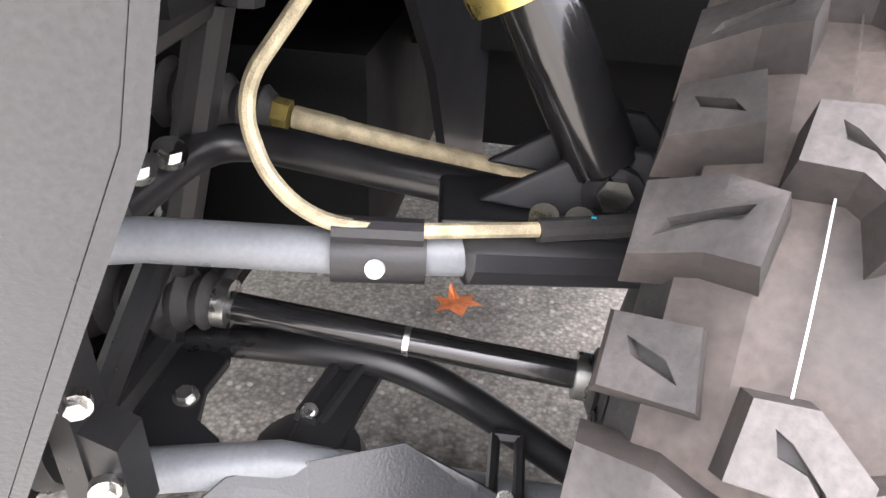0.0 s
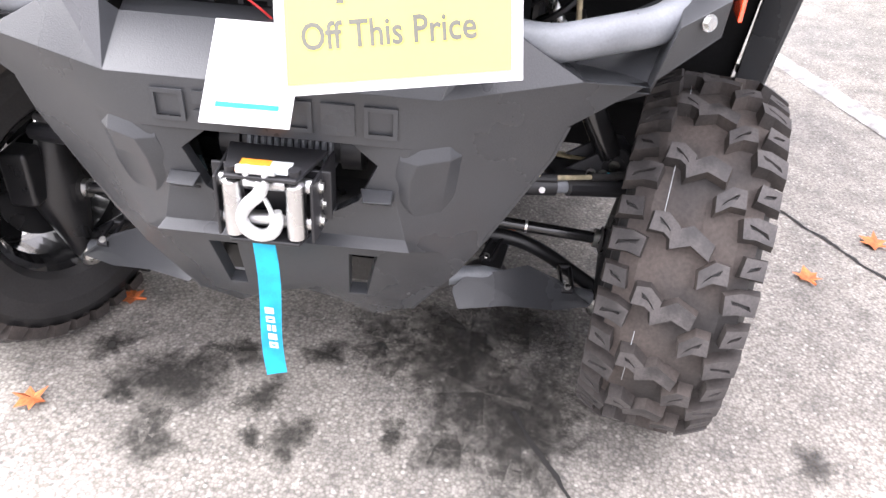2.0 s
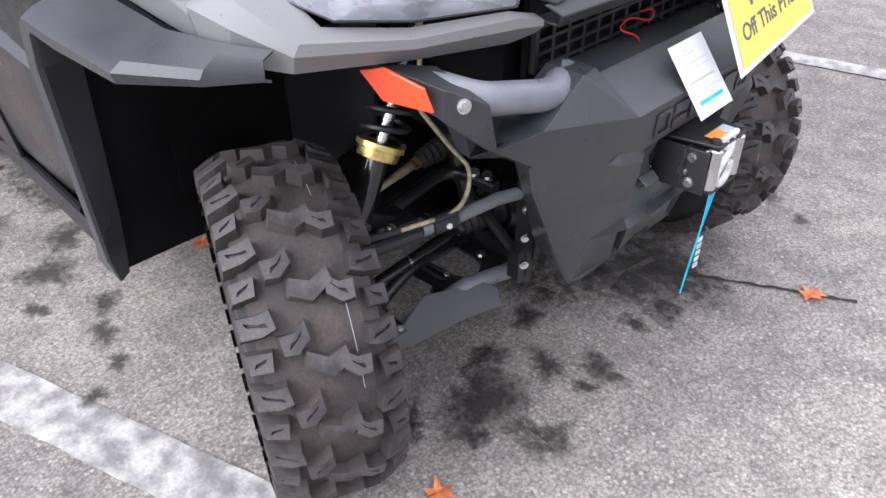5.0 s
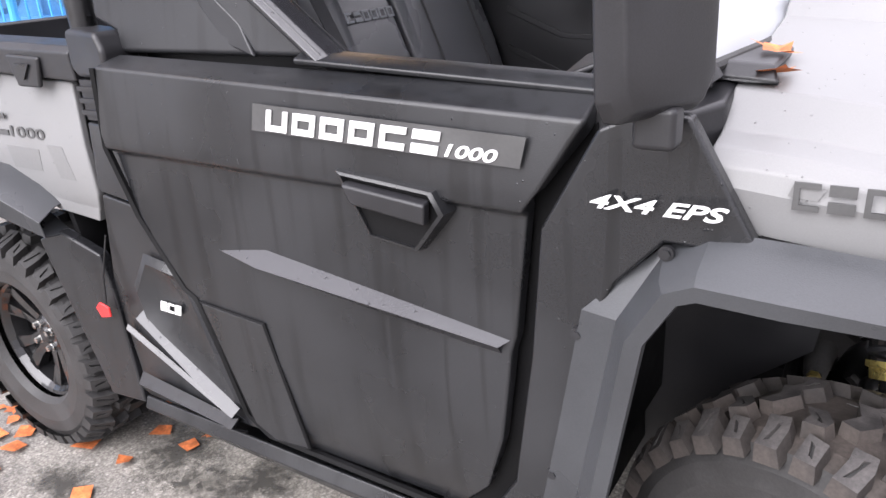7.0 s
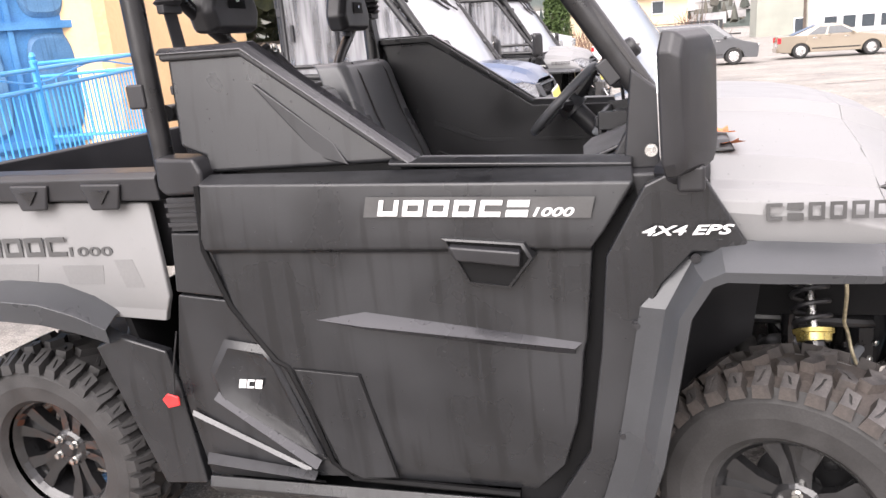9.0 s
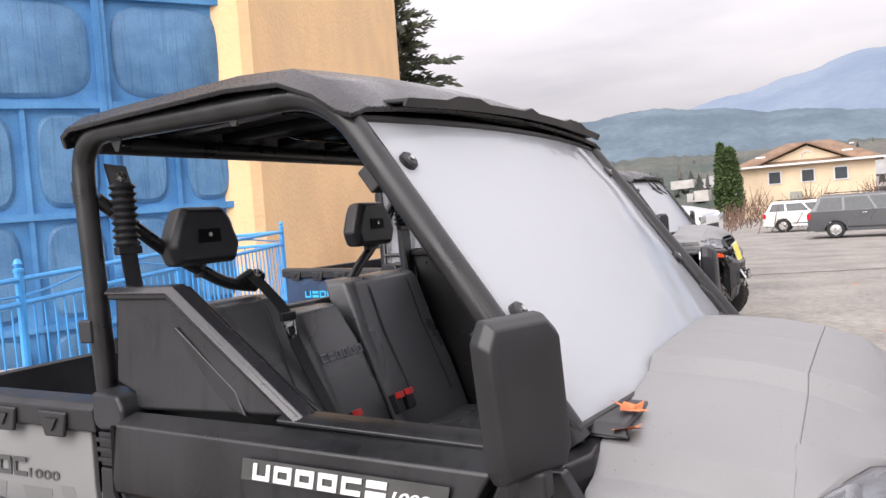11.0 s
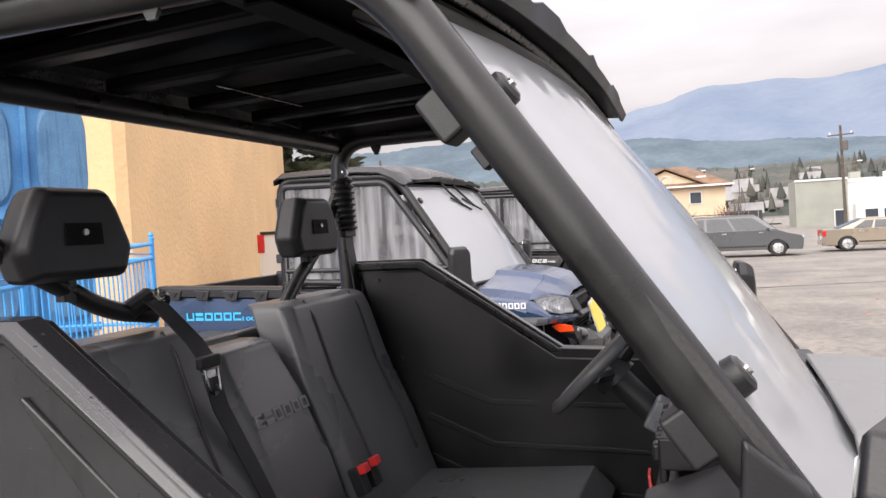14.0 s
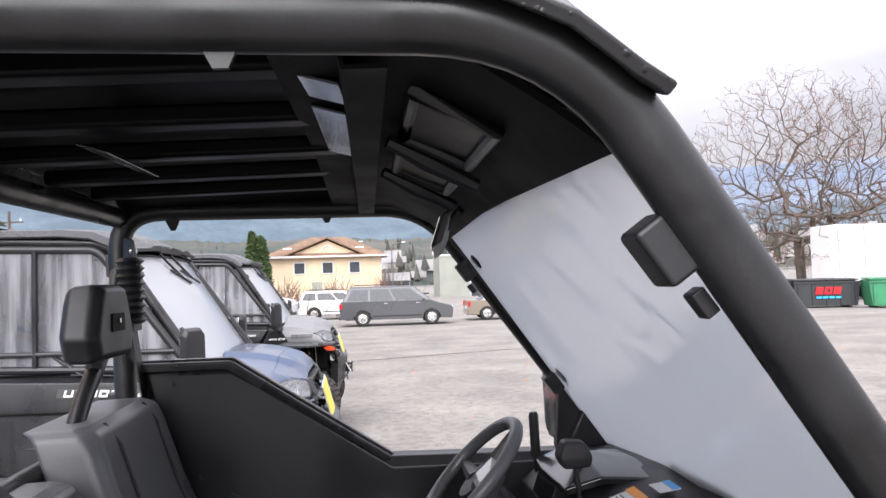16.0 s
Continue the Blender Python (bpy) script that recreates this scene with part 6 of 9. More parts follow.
        # headrest
        fc = [(-0.098, 0.05), (-0.075, 0.085), (0.075, 0.085), (0.098, 0.05), (0.132, -0.03), (0.112, -0.085), (-0.112, -0.085), (-0.132, -0.03)]
        hy = s * 0.424
        sec = lambda x, k: [(x, hy + p[0] * k, 1.622 + p[1] * k) for p in fc]
        hr = part("headrest", loft([sec(-0.43, 0.8), sec(-0.415, 0.97), sec(-0.365, 1.0), sec(-0.342, 0.86)], 0.0, True), BLACK, root, "black moulded headrest with a slot", bevel=0.01)
        # no opening cut: a near-black plate paints the shaded slot on the face
        part("headrest_slot", plate([(-0.341, hy - 0.042, 1.60), (-0.341, hy + 0.042, 1.60), (-0.341, hy + 0.04, 1.64), (-0.341, hy - 0.04, 1.64)], (0.002, 0, 0)), LINER, hr)
        hb = bmesh.new()
        addcyl(hb, (-0.341, hy, 1.623), (-0.335, hy, 1.623), 0.006, 8)
        part("slot_screw", hb, CHROME, hr)
        part("headrest_stem", tube([(-0.395, hy, 1.55), (-0.398, hy, 1.50)], 0.018, 10), BLACK, hr)
    for x, z, r in ((-0.425, 1.885, 0.0265), (0.33, 1.897, 0.02), (-0.43, 1.345, 0.022)):
        part("cross_bar", tube([(x, -0.70, z), (x, 0.70, z)], r, 14), STEEL, root)
    for s in (-1, 1):
        part("pillar_hinge", box((-0.452, s * 0.752, 1.395), (0.05, 0.05, 0.06)), BLACK, root, bevel=0.006)
        part("cage_bracket", box((-0.452, s * 0.745, 1.76), (0.03, 0.03, 0.06)), BLACK, root, bevel=0.004)


def roof(root):
    """Moulded plastic roof with a front visor, ribs under it."""
    def arch(x, z, crown, half, edge):
        return [(x, half * t, z + crown * (1 - t * t) - edge * (1 if abs(t) > 0.97 else 0)) for t in (-1.0, -0.93, -0.75, -0.5, -0.25, 0, 0.25, 0.5, 0.75, 0.93, 1.0)]
    rows = [arch(-0.472, 1.885, 0.022, 0.765, 0.01), arch(-0.462, 1.925, 0.03, 0.78, 0.02), arch(-0.42, 1.95, 0.036, 0.788, 0.03), arch(-0.2, 1.95, 0.043, 0.79, 0.03), arch(0.15, 1.948, 0.043, 0.79, 0.03), arch(0.30, 1.934, 0.04, 0.79, 0.03), arch(0.39, 1.895, 0.038, 0.79, 0.03), arch(0.44, 1.852, 0.04, 0.785, 0.025), arch(0.472, 1.826, 0.04, 0.77, 0.012)]
    r = part("roof", loft(rows, 0.014), ROOFSKIN, root, "black wet moulded plastic roof", bevel=0.004)
    # sheet and ribs added in shade-dark colour below the lighter roof skin
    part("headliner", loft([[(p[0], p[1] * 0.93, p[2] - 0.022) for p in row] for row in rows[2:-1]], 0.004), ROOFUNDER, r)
    vis = bmesh.new()
    n = 24
    a, b, c = [], [], []
    for i in range(n + 1):
        t = -1 + 2 * i / n
        k = 0.012 if abs(abs(t) - 0.6) < 0.12 or abs(t) < 0.08 else 0.0
        a.append((0.43, 0.63 * t, 1.86 + 0.028 * (1 - t * t)))
        b.append((0.53 - 0.012 * t * t, 0.63 * t, 1.852 + 0.022 * (1 - t * t) + k))
        c.append((0.518 - 0.012 * t * t, 0.63 * t, 1.832 + 0.022 * (1 - t * t)))
    part("visor", loft([a, b, c], 0.01), BLACK, r, bevel=0.003)
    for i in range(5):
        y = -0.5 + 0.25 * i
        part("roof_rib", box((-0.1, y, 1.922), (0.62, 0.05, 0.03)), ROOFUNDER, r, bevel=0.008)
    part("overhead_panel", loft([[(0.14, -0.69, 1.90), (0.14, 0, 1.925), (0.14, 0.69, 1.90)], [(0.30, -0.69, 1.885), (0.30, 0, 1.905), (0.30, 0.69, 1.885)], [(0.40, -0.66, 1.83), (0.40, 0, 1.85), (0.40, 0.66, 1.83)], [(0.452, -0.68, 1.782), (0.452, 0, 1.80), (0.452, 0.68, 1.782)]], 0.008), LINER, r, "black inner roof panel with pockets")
    # open pockets: a rounded mouth with a shade-dark floor set at a slant, a bar beside each
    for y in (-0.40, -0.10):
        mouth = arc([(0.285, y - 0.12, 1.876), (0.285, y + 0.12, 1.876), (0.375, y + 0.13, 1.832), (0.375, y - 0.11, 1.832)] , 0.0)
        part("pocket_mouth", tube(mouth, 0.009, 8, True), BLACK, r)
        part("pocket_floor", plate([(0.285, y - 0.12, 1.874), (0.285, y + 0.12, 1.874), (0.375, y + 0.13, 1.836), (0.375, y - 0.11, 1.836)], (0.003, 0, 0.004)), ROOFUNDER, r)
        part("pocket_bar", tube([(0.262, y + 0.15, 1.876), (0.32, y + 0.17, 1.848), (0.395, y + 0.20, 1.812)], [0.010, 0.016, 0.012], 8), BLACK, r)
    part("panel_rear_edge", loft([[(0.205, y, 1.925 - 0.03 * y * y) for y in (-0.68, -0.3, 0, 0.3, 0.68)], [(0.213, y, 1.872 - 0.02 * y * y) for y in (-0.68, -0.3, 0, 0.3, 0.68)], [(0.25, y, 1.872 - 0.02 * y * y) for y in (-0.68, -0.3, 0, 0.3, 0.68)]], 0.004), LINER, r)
    for x, y, w in ((0.165, -0.25, 0.15), (0.160, -0.50, 0.04), (-0.18, -0.10, 0.12)):
        part("roof_bracket", plate([(x, y - w, 1.900), (x + 0.045, y - w - 0.01, 1.885), (x + 0.05, y + w, 1.885), (x + 0.006, y + w + 0.01, 1.900)], (0, 0, -0.005)), ALLOY, r, bevel=0.002)
    # rear-view mirror under the panel
    vm = part("view_mirror", plate([(0.375, 0.12, 1.80), (0.395, 0.33, 1.785), (0.385, 0.34, 1.74), (0.368, 0.30, 1.715), (0.352, 0.13, 1.735)], (0.02, -0.004, 0.012)), BLACK, r, "black interior mirror", bevel=0.005)
    part("mirror_glass", plate([(0.371, 0.13, 1.795), (0.390, 0.325, 1.78), (0.366, 0.297, 1.722), (0.351, 0.138, 1.74)], (-0.002, 0, 0)), LAMPIN, vm)
    part("mirror_stalk", tube([(0.38, 0.22, 1.77), (0.42, 0.2, 1.81)], 0.01, 8), BLACK, vm)


def windshield(root):
    lo = lambda y: (0.908 - 0.10 * y * y, y, 1.19)
    hi = lambda y: (0.492 - 0.09 * y * y, y, 1.802 + 0.02 * (1 - y * y))
    ys = [-0.735, -0.5, -0.3, -0.1, 0.1, 0.3, 0.5, 0.735]
    rows = []
    for t in (0.0, 0.05, 0.3, 0.6, 0.95, 1.0):
        k = 0.98 if t in (0.0, 1.0) else 1.0
        rows.append([Vector(lo(y * k)).lerp(Vector(hi(y * k)), t) + Vector((0.02 * math.sin(math.pi * t) * (1 - y * y * 1.9), 0, 0)) for y in ys])
    w = part("windshield", loft(rows, 0.005), FILM, root, "clear plastic windshield under milky protective film")
    edge = [p for p in rows[0]] + [r[-1] for r in rows[1:-1]] + rows[-1][::-1] + [r[0] for r in rows[1:-1]][::-1]
    part("windshield_seal", tube(edge, 0.009, 8, True), CLEANRUBBER, w)


def seats(root):
    part("seat_base", box((0.12, 0, 0.72), (0.52, 1.24, 0.19)), LINER, root)
    for y0, y1, nm in ((-0.62, -0.13, "seat_cushion"), (-0.12, 0.15, "seat_cushion"), (0.17, 0.62, "seat_cushion")):
        part(nm, loft([[(-0.14, y0, 0.84), (0.36, y0, 0.86), (0.40, y0, 0.81)], [(-0.14, y0 + 0.03, 0.87), (0.36, y0 + 0.03, 0.895), (0.415, y0 + 0.02, 0.83)], [(-0.14, y1 - 0.03, 0.87), (0.36, y1 - 0.03, 0.895), (0.415, y1 - 0.02, 0.83)], [(-0.14, y1, 0.84), (0.36, y1, 0.86), (0.40, y1, 0.81)]], 0.05), VINYL, root, "wet black vinyl seat cushion", bevel=0.015)
    for y0, y1, top, x in ((-0.63, -0.140, 1.42, -0.345), (-0.130, 0.150, 1.352, -0.343), (0.160, 0.65, 1.425, -0.335)):
        def row(f, z, inset):
            return [(x - 0.10 + f, y0 + inset, z), (x + f - 0.006, y0 + inset, z), (x + f + 0.019, y0 + inset + 0.022, z), (x + f + 0.021, (y0 + y1) / 2, z), (x + f + 0.019, y1 - inset - 0.022, z), (x + f - 0.006, y1 - inset, z), (x - 0.10 + f, y1 - inset, z)]
        rows = [row(0.20, 0.84, 0.0), row(0.13, 1.05, 0.0), row(0.06, 1.22, 0.005), row(0.015, top - 0.05, 0.012), row(0.0, top - 0.012, 0.02), [(p[0] - 0.02, p[1] * 1.0, top) for p in row(-0.01, top, 0.04)]]
        b = part("seat_back", loft(rows, 0.0, True), VINYL, root, "wet black vinyl seat back with piped seams", bevel=0.012, sharp=0.3)
        if y1 - y0 > 0.35:
            for yy in (y0 + 0.115, y1 - 0.115):
                part("seam", tube([(x + 0.195 - 0.005, yy, 0.95), (x + 0.152, yy, 1.05), (x + 0.083, yy, 1.22), (x + 0.037, yy, top - 0.05), (x + 0.006, yy, top - 0.004)], 0.0035, 6), CLEANRUBBER, b)
        else:
            part("maker_mark", placed(brandmark("c=oooo", 0.03, 0.029, 0.0085, depth=0.002, stroke=0.2), (x + 0.104, y0 + 0.03, 1.175), (0, 1, 0.0), (-0.36, 0, 0.93)), GREYARM, b, "row of pale grey block shapes")
    # belt from the brace over the gap between the backs, its tongue hanging open
    rim = [(-0.248, -0.252, 1.335), (-0.248, -0.208, 1.335), (-0.240, -0.214, 1.290), (-0.238, -0.236, 1.284), (-0.240, -0.246, 1.296)]
    latch = part("belt_tongue", tube(rim, 0.0045, 6, True), CHROME, root, "steel seat belt tongue")
    part("tongue_neck", plate([(-0.247, -0.246, 1.334), (-0.247, -0.214, 1.334), (-0.244, -0.218, 1.318), (-0.244, -0.242, 1.318)], (-0.003, 0, 0)), CHROME, latch)
    part("tongue_grip", box((-0.250, -0.230, 1.350), (0.016, 0.064, 0.026)), BLACK, latch, bevel=0.005)
    part("belt_webbing", loft([[(-0.372, -0.275, 1.492), (-0.372, -0.235, 1.498)], [(-0.335, -0.270, 1.462), (-0.335, -0.226, 1.466)], [(-0.275, -0.258, 1.392), (-0.275, -0.210, 1.394)], [(-0.252, -0.255, 1.356), (-0.252, -0.206, 1.356)]], 0.003), BLACK, latch)
    part("belt_webbing", loft([[(-0.254, -0.255, 1.345), (-0.254, -0.206, 1.345)], [(-0.250, -0.230, 1.25), (-0.250, -0.182, 1.25)], [(-0.215, -0.190, 1.12), (-0.215, -0.145, 1.12)], [(-0.165, -0.165, 0.98), (-0.165, -0.125, 0.98)]], 0.003), BLACK, latch)
    for y in (0.13, 0.19, -0.11):
        bk = part("belt_buckle", box((-0.125, y, 0.99), (0.03, 0.035, 0.07), Matrix.Rotation(radians(-20), 4, 'Y')), BLACK, root, bevel=0.004)
        part("release_button", box((-0.112, y, 1.02), (0.022, 0.028, 0.022), Matrix.Rotation(radians(-20), 4, 'Y')), RED, bk, "red release button", bevel=0.003)


def dashboard(root):
    prof = [(0.93, 1.19), (0.86, 1.195), (0.74, 1.19), (0.66, 1.165), (0.60, 1.12), (0.585, 1.02), (0.62, 0.93), (0.68, 0.86), (0.74, 0.84)]
    ys = [-0.69, -0.67, -0.35, 0.0, 0.35, 0.67, 0.69]
    rows = [[(x + (0.01 if abs(y) > 0.68 else 0), y, z - (0.02 if abs(y) > 0.68 else 0) + (0.02 if 0.2 < y < 0.6 and z > 1.1 else 0)) for y in ys] for x, z in prof]
    d = part("dashboard", loft(rows, 0.012), BLACK, root, "black moulded dashboard with open trays", bevel=0.006)
    # open tray with cup holders ahead of the passenger
    for c, sz in (((0.72, -0.30, 1.205), (0.20, 0.012, 0.05)), ((0.72, 0.02, 1.205), (0.20, 0.012, 0.05)), ((0.625, -0.14, 1.19), (0.012, 0.33, 0.06)), ((0.82, -0.14, 1.215), (0.012, 0.33, 0.04))):
        part("tray_wall", box(c, sz), BLACK, d, bevel=0.004)
    # near-black sheet paints the shade of a deep tray onto the dash top
    part("tray_floor", box((0.722, -0.14, 1.2), (0.185, 0.31, 0.006)), LINER, d)
    for x in (0.68, 0.755):
        part("cup_ring", tube([(x + 0.036 * math.cos(a), -0.07 + 0.036 * math.sin(a), 1.205) for a in (2 * math.pi * k / 18 for k in range(18))], 0.006, 6, True), BLACK, d)
    for k in range(6):
        part("grip_knob", box((0.618, -0.27 + 0.05 * k, 1.20), (0.02, 0.028, 0.03)), BLACK, d, bevel=0.006)
    part("passenger_lid", loft([[(0.62, -0.66, 1.16), (0.60, -0.5, 1.17), (0.60, -0.34, 1.165)], [(0.72, -0.66, 1.20), (0.72, -0.5, 1.215), (0.72, -0.34, 1.21)], [(0.86, -0.64, 1.20), (0.87, -0.5, 1.21), (0.87, -0.34, 1.21)]], 0.01), BLACK, d, bevel=0.006)
    # instrument hood, warning labels
    part("gauge_hood", loft([[(0.62, 0.28, 1.20), (0.60, 0.42, 1.215), (0.62, 0.56, 1.20)], [(0.70, 0.26, 1.225), (0.70, 0.42, 1.245), (0.70, 0.58, 1.225)], [(0.84, 0.28, 1.205), (0.84, 0.42, 1.215), (0.84, 0.56, 1.205)]], 0.02), ALLOY, d, bevel=0.006)
    part("gauge", plate([(0.60, 0.34, 1.14), (0.60, 0.50, 1.14), (0.625, 0.50, 1.205), (0.625, 0.34, 1.205)], (-0.004, 0, 0)), SCREEN, d)
    part("warning_label", plate([(0.66, 0.06, 1.186), (0.66, 0.20, 1.186), (0.745, 0.20, 1.212), (0.745, 0.06, 1.212)], (0, 0, 0.002)), PAPER, d, "white and orange warning label")
    part("label_band", plate([(0.73, 0.06, 1.210), (0.73, 0.20, 1.210), (0.748, 0.20, 1.216), (0.748, 0.06, 1.216)], (0, 0, 0.002)), AMBER, d)
    for k in range(6):
        part("print_bar", plate([(0.668 + 0.009 * k, 0.07, 1.1905 + 0.0028 * k), (0.668 + 0.009 * k, 0.19, 1.1905 + 0.0028 * k), (0.671 + 0.009 * k, 0.19, 1.1915 + 0.0028 * k), (0.671 + 0.009 * k, 0.07, 1.1915 + 0.0028 * k)], (0, 0, 0.001)), SIGNINK, d)
    part("blue_label", plate([(0.785, 0.152, 1.213), (0.785, 0.212, 1.213), (0.83, 0.212, 1.217), (0.83, 0.152, 1.217)], (0, 0, 0.002)), PAPER, d)
    part("blue_label_head", plate([(0.813, 0.152, 1.2175), (0.813, 0.212, 1.2175), (0.83, 0.212, 1.2195), (0.83, 0.152, 1.2195)], (0, 0, 0.001)), RAILBLUE, d)
    # shift lever
    lv = part("shift_lever", tube([(0.655, 0.265, 1.13), (0.645, 0.268, 1.25)], 0.006, 8), STEEL, root, "black shift lever")
    part("knob", loft([[(0.615, 0.245, 1.25), (0.675, 0.245, 1.25), (0.675, 0.295, 1.25), (0.615, 0.295, 1.25)], [(0.605, 0.24, 1.275), (0.68, 0.24, 1.275), (0.68, 0.30, 1.275), (0.605, 0.30, 1.275)], [(0.62, 0.25, 1.31), (0.665, 0.25, 1.305), (0.665, 0.29, 1.305), (0.62, 0.29, 1.31)]], 0.0, True), BLACK, lv, bevel=0.008)
    # upright grip beside the wheel
    gl = part("grip_lever", tube([(0.640, 0.632, 1.12), (0.638, 0.633, 1.20)], 0.007, 8), STEEL, root, "black upright lever with a ribbed grip")
    part("grip", tube([(0.638, 0.633, 1.19 + 0.0115 * k) for k in range(11)], [0.0125 + 0.0012 * (k % 2) - (0.003 if k == 10 else 0) for k in range(11)], 12), CLEANRUBBER, gl)
    # steering wheel and column
    col = Vector((0.430, 0.40, 1.216))
    ax = Vector((-0.69, 0, 0.72)).normalized()
    side = Vector((0, 1, 0))
    up = ax.cross(side).normalized()
    ring = [col + (side * math.cos(a) + up * math.sin(a)) * 0.156 for a in (2 * math.pi * k / 36 for k in range(36))]
    sw = part("steering_wheel", tube(ring, 0.0155, 12, True), VINYL, root, "black three-spoke steering wheel")
    for a in (0, math.pi, -math.pi / 2):
        v = side * math.cos(a) + up * math.sin(a)
        part("spoke", tube([col - ax * 0.03 + v * 0.03, col - ax * 0.012 + v * 0.150], [0.024, 0.012], 8), BLACK, sw)
    part("spoke_trim", plate([col + side * -0.07 + up * -0.02, col + side * -0.14 + up * -0.015, col + side * -0.135 + up * -0.05, col + side * -0.08 + up * -0.07], ax * 0.012), BRIGHT, sw, "silver spoke trim")
    part("wheel_hub", tube([col - ax * 0.06, col - ax * 0.012], [0.055, 0.048], 16), BLACK, sw)
    part("steering_column", tube([col - ax * 0.05, col - ax * 0.34], [0.035, 0.03], 12), BLACK, root)
    part("tilt_bracket", box((0.60, 0.22, 1.12), (0.09, 0.07, 0.07), Matrix.Rotation(radians(30), 4, 'Y')), GREYARM, root, "bare grey cast bracket under the dash", bevel=0.008)
    for z, y in ((1.02, 0.03), (0.96, 0.02), (0.93, 0.06)):
        part("red_tag", plate([(0.575, y - 0.02, z), (0.575, y + 0.02, z + 0.01), (0.57, y + 0.015, z + 0.05), (0.57, y - 0.01, z + 0.045)], (-0.005, 0, 0)), RED, root, "red plastic tag")


def side_mirrors(root):
    for s in (-1, 1):
        mx, my = (0.848, 0.906) if s < 0 else (0.79, 0.948)
        fc = [(-0.085, -0.105), (-0.07, -0.13), (0.07, -0.13), (0.09, -0.10), (0.085, 0.10), (0.055, 0.13), (-0.075, 0.13), (-0.095, 0.095)]
        def sec(x, k, dy=0):
            pts = []
            for p in fc:
                u, v, a = p[0] * 0.89 * k, (x - 0.84) * 0.55, radians(26 if s < 0 else -5)
                pts.append((mx + v * math.cos(a) + u * math.sin(a), s * my - v * math.sin(a) + u * math.cos(a), (1.295 if s < 0 else 1.285) + p[1] * k))
            return pts
        m = part("side_mirror", loft([sec(0.795, 0.90), sec(0.805, 1.0), sec(0.845, 0.98), sec(0.875, 0.88), sec(0.885, 0.72)], 0.0, True), BLACK, root, "large black side mirror on a short stalk", bevel=0.01)
        part("mirror_glass", plate([(p[0] - 0.002, p[1], p[2]) for p in sec(0.795, 0.84)], (-0.002, 0, 0)), LAMPIN, m)
        part("mirror_stalk", tube([(mx, s * (my - 0.003), 1.17), (0.825, s * (my - 0.06), 1.155), (0.80, s * 0.80, 1.15)], [0.018, 0.022, 0.026], 10), BLACK, m)
        part("stalk_knuckle", box((mx, s * (my - 0.008), 1.155), (0.05, 0.04, 0.05)), BLACK, m, bevel=0.008)
        bl = bmesh.new()
        bolt(bl, (0.775, s * 0.83, 1.20), (0, s, 0), 0.010)
        part("stalk_bolt", bl, CHROME, m)


# ---- the yard ----
LEAN = Matrix.Rotation(radians(1.8), 4, 'Y')


def smooth_step(a, b, v):
    t = min(1, max(0, (v - a) / (b - a)))
    return t * t * (3 - 2 * t)


def ground_z(x, y):
    """The yard tips a little across its width and falls away beyond the parked row."""
    away = max(abs(x) - 2.4, abs(y) - 1.3, 0)
    far = 0.05 - 0.03 * max(-9, min(x, 60)) - 0.32 * smooth_step(8, 30, y)
    return far * smooth_step(0, 2.0, away)


def yard():
    xs = [-400, -150, -60, -30] + [-16 + 0.8 * i for i in range(41)] + [20, 26, 34, 45, 60, 90, 150, 400]
    ys = [-60, -30, -15] + [-8 + 0.7 * i for i in range(34)] + [18, 21, 24, 27, 30, 34, 40, 50, 70, 100, 160, 300, 900]
    bm = bmesh.new()
    vs = [[bm.verts.new((x, y, ground_z(x, y))) for x in xs] for y in ys]
    for a, b in zip(vs, vs[1:]):
        for j in range(len(xs) - 1):
            bm.faces.new((a[j], a[j + 1], b[j + 1], b[j]))
    return tagged(part("ground", bm, ASPHALT), "worn grey asphalt yard with oil spots", "ground", kind="structure")


ground = yard()


def blob(cx, cy, r, seed, n=22, ragged=0.45):
    rnd = random.Random(seed)
    ph = [rnd.uniform(0, 6.28) for _ in range(6)]
    pts = []
    for i in range(n):
        a = 2 * math.pi * i / n
        k = 1 + ragged * (0.5 * math.sin(2 * a + ph[0]) + 0.35 * math.sin(3 * a + ph[1]) + 0.3 * math.sin(5 * a + ph[2]) + 0.25 * math.sin(9 * a + ph[3]))
        pts.append((cx + r * k * math.cos(a), cy + r * k * math.sin(a) * 0.9))
    return pts


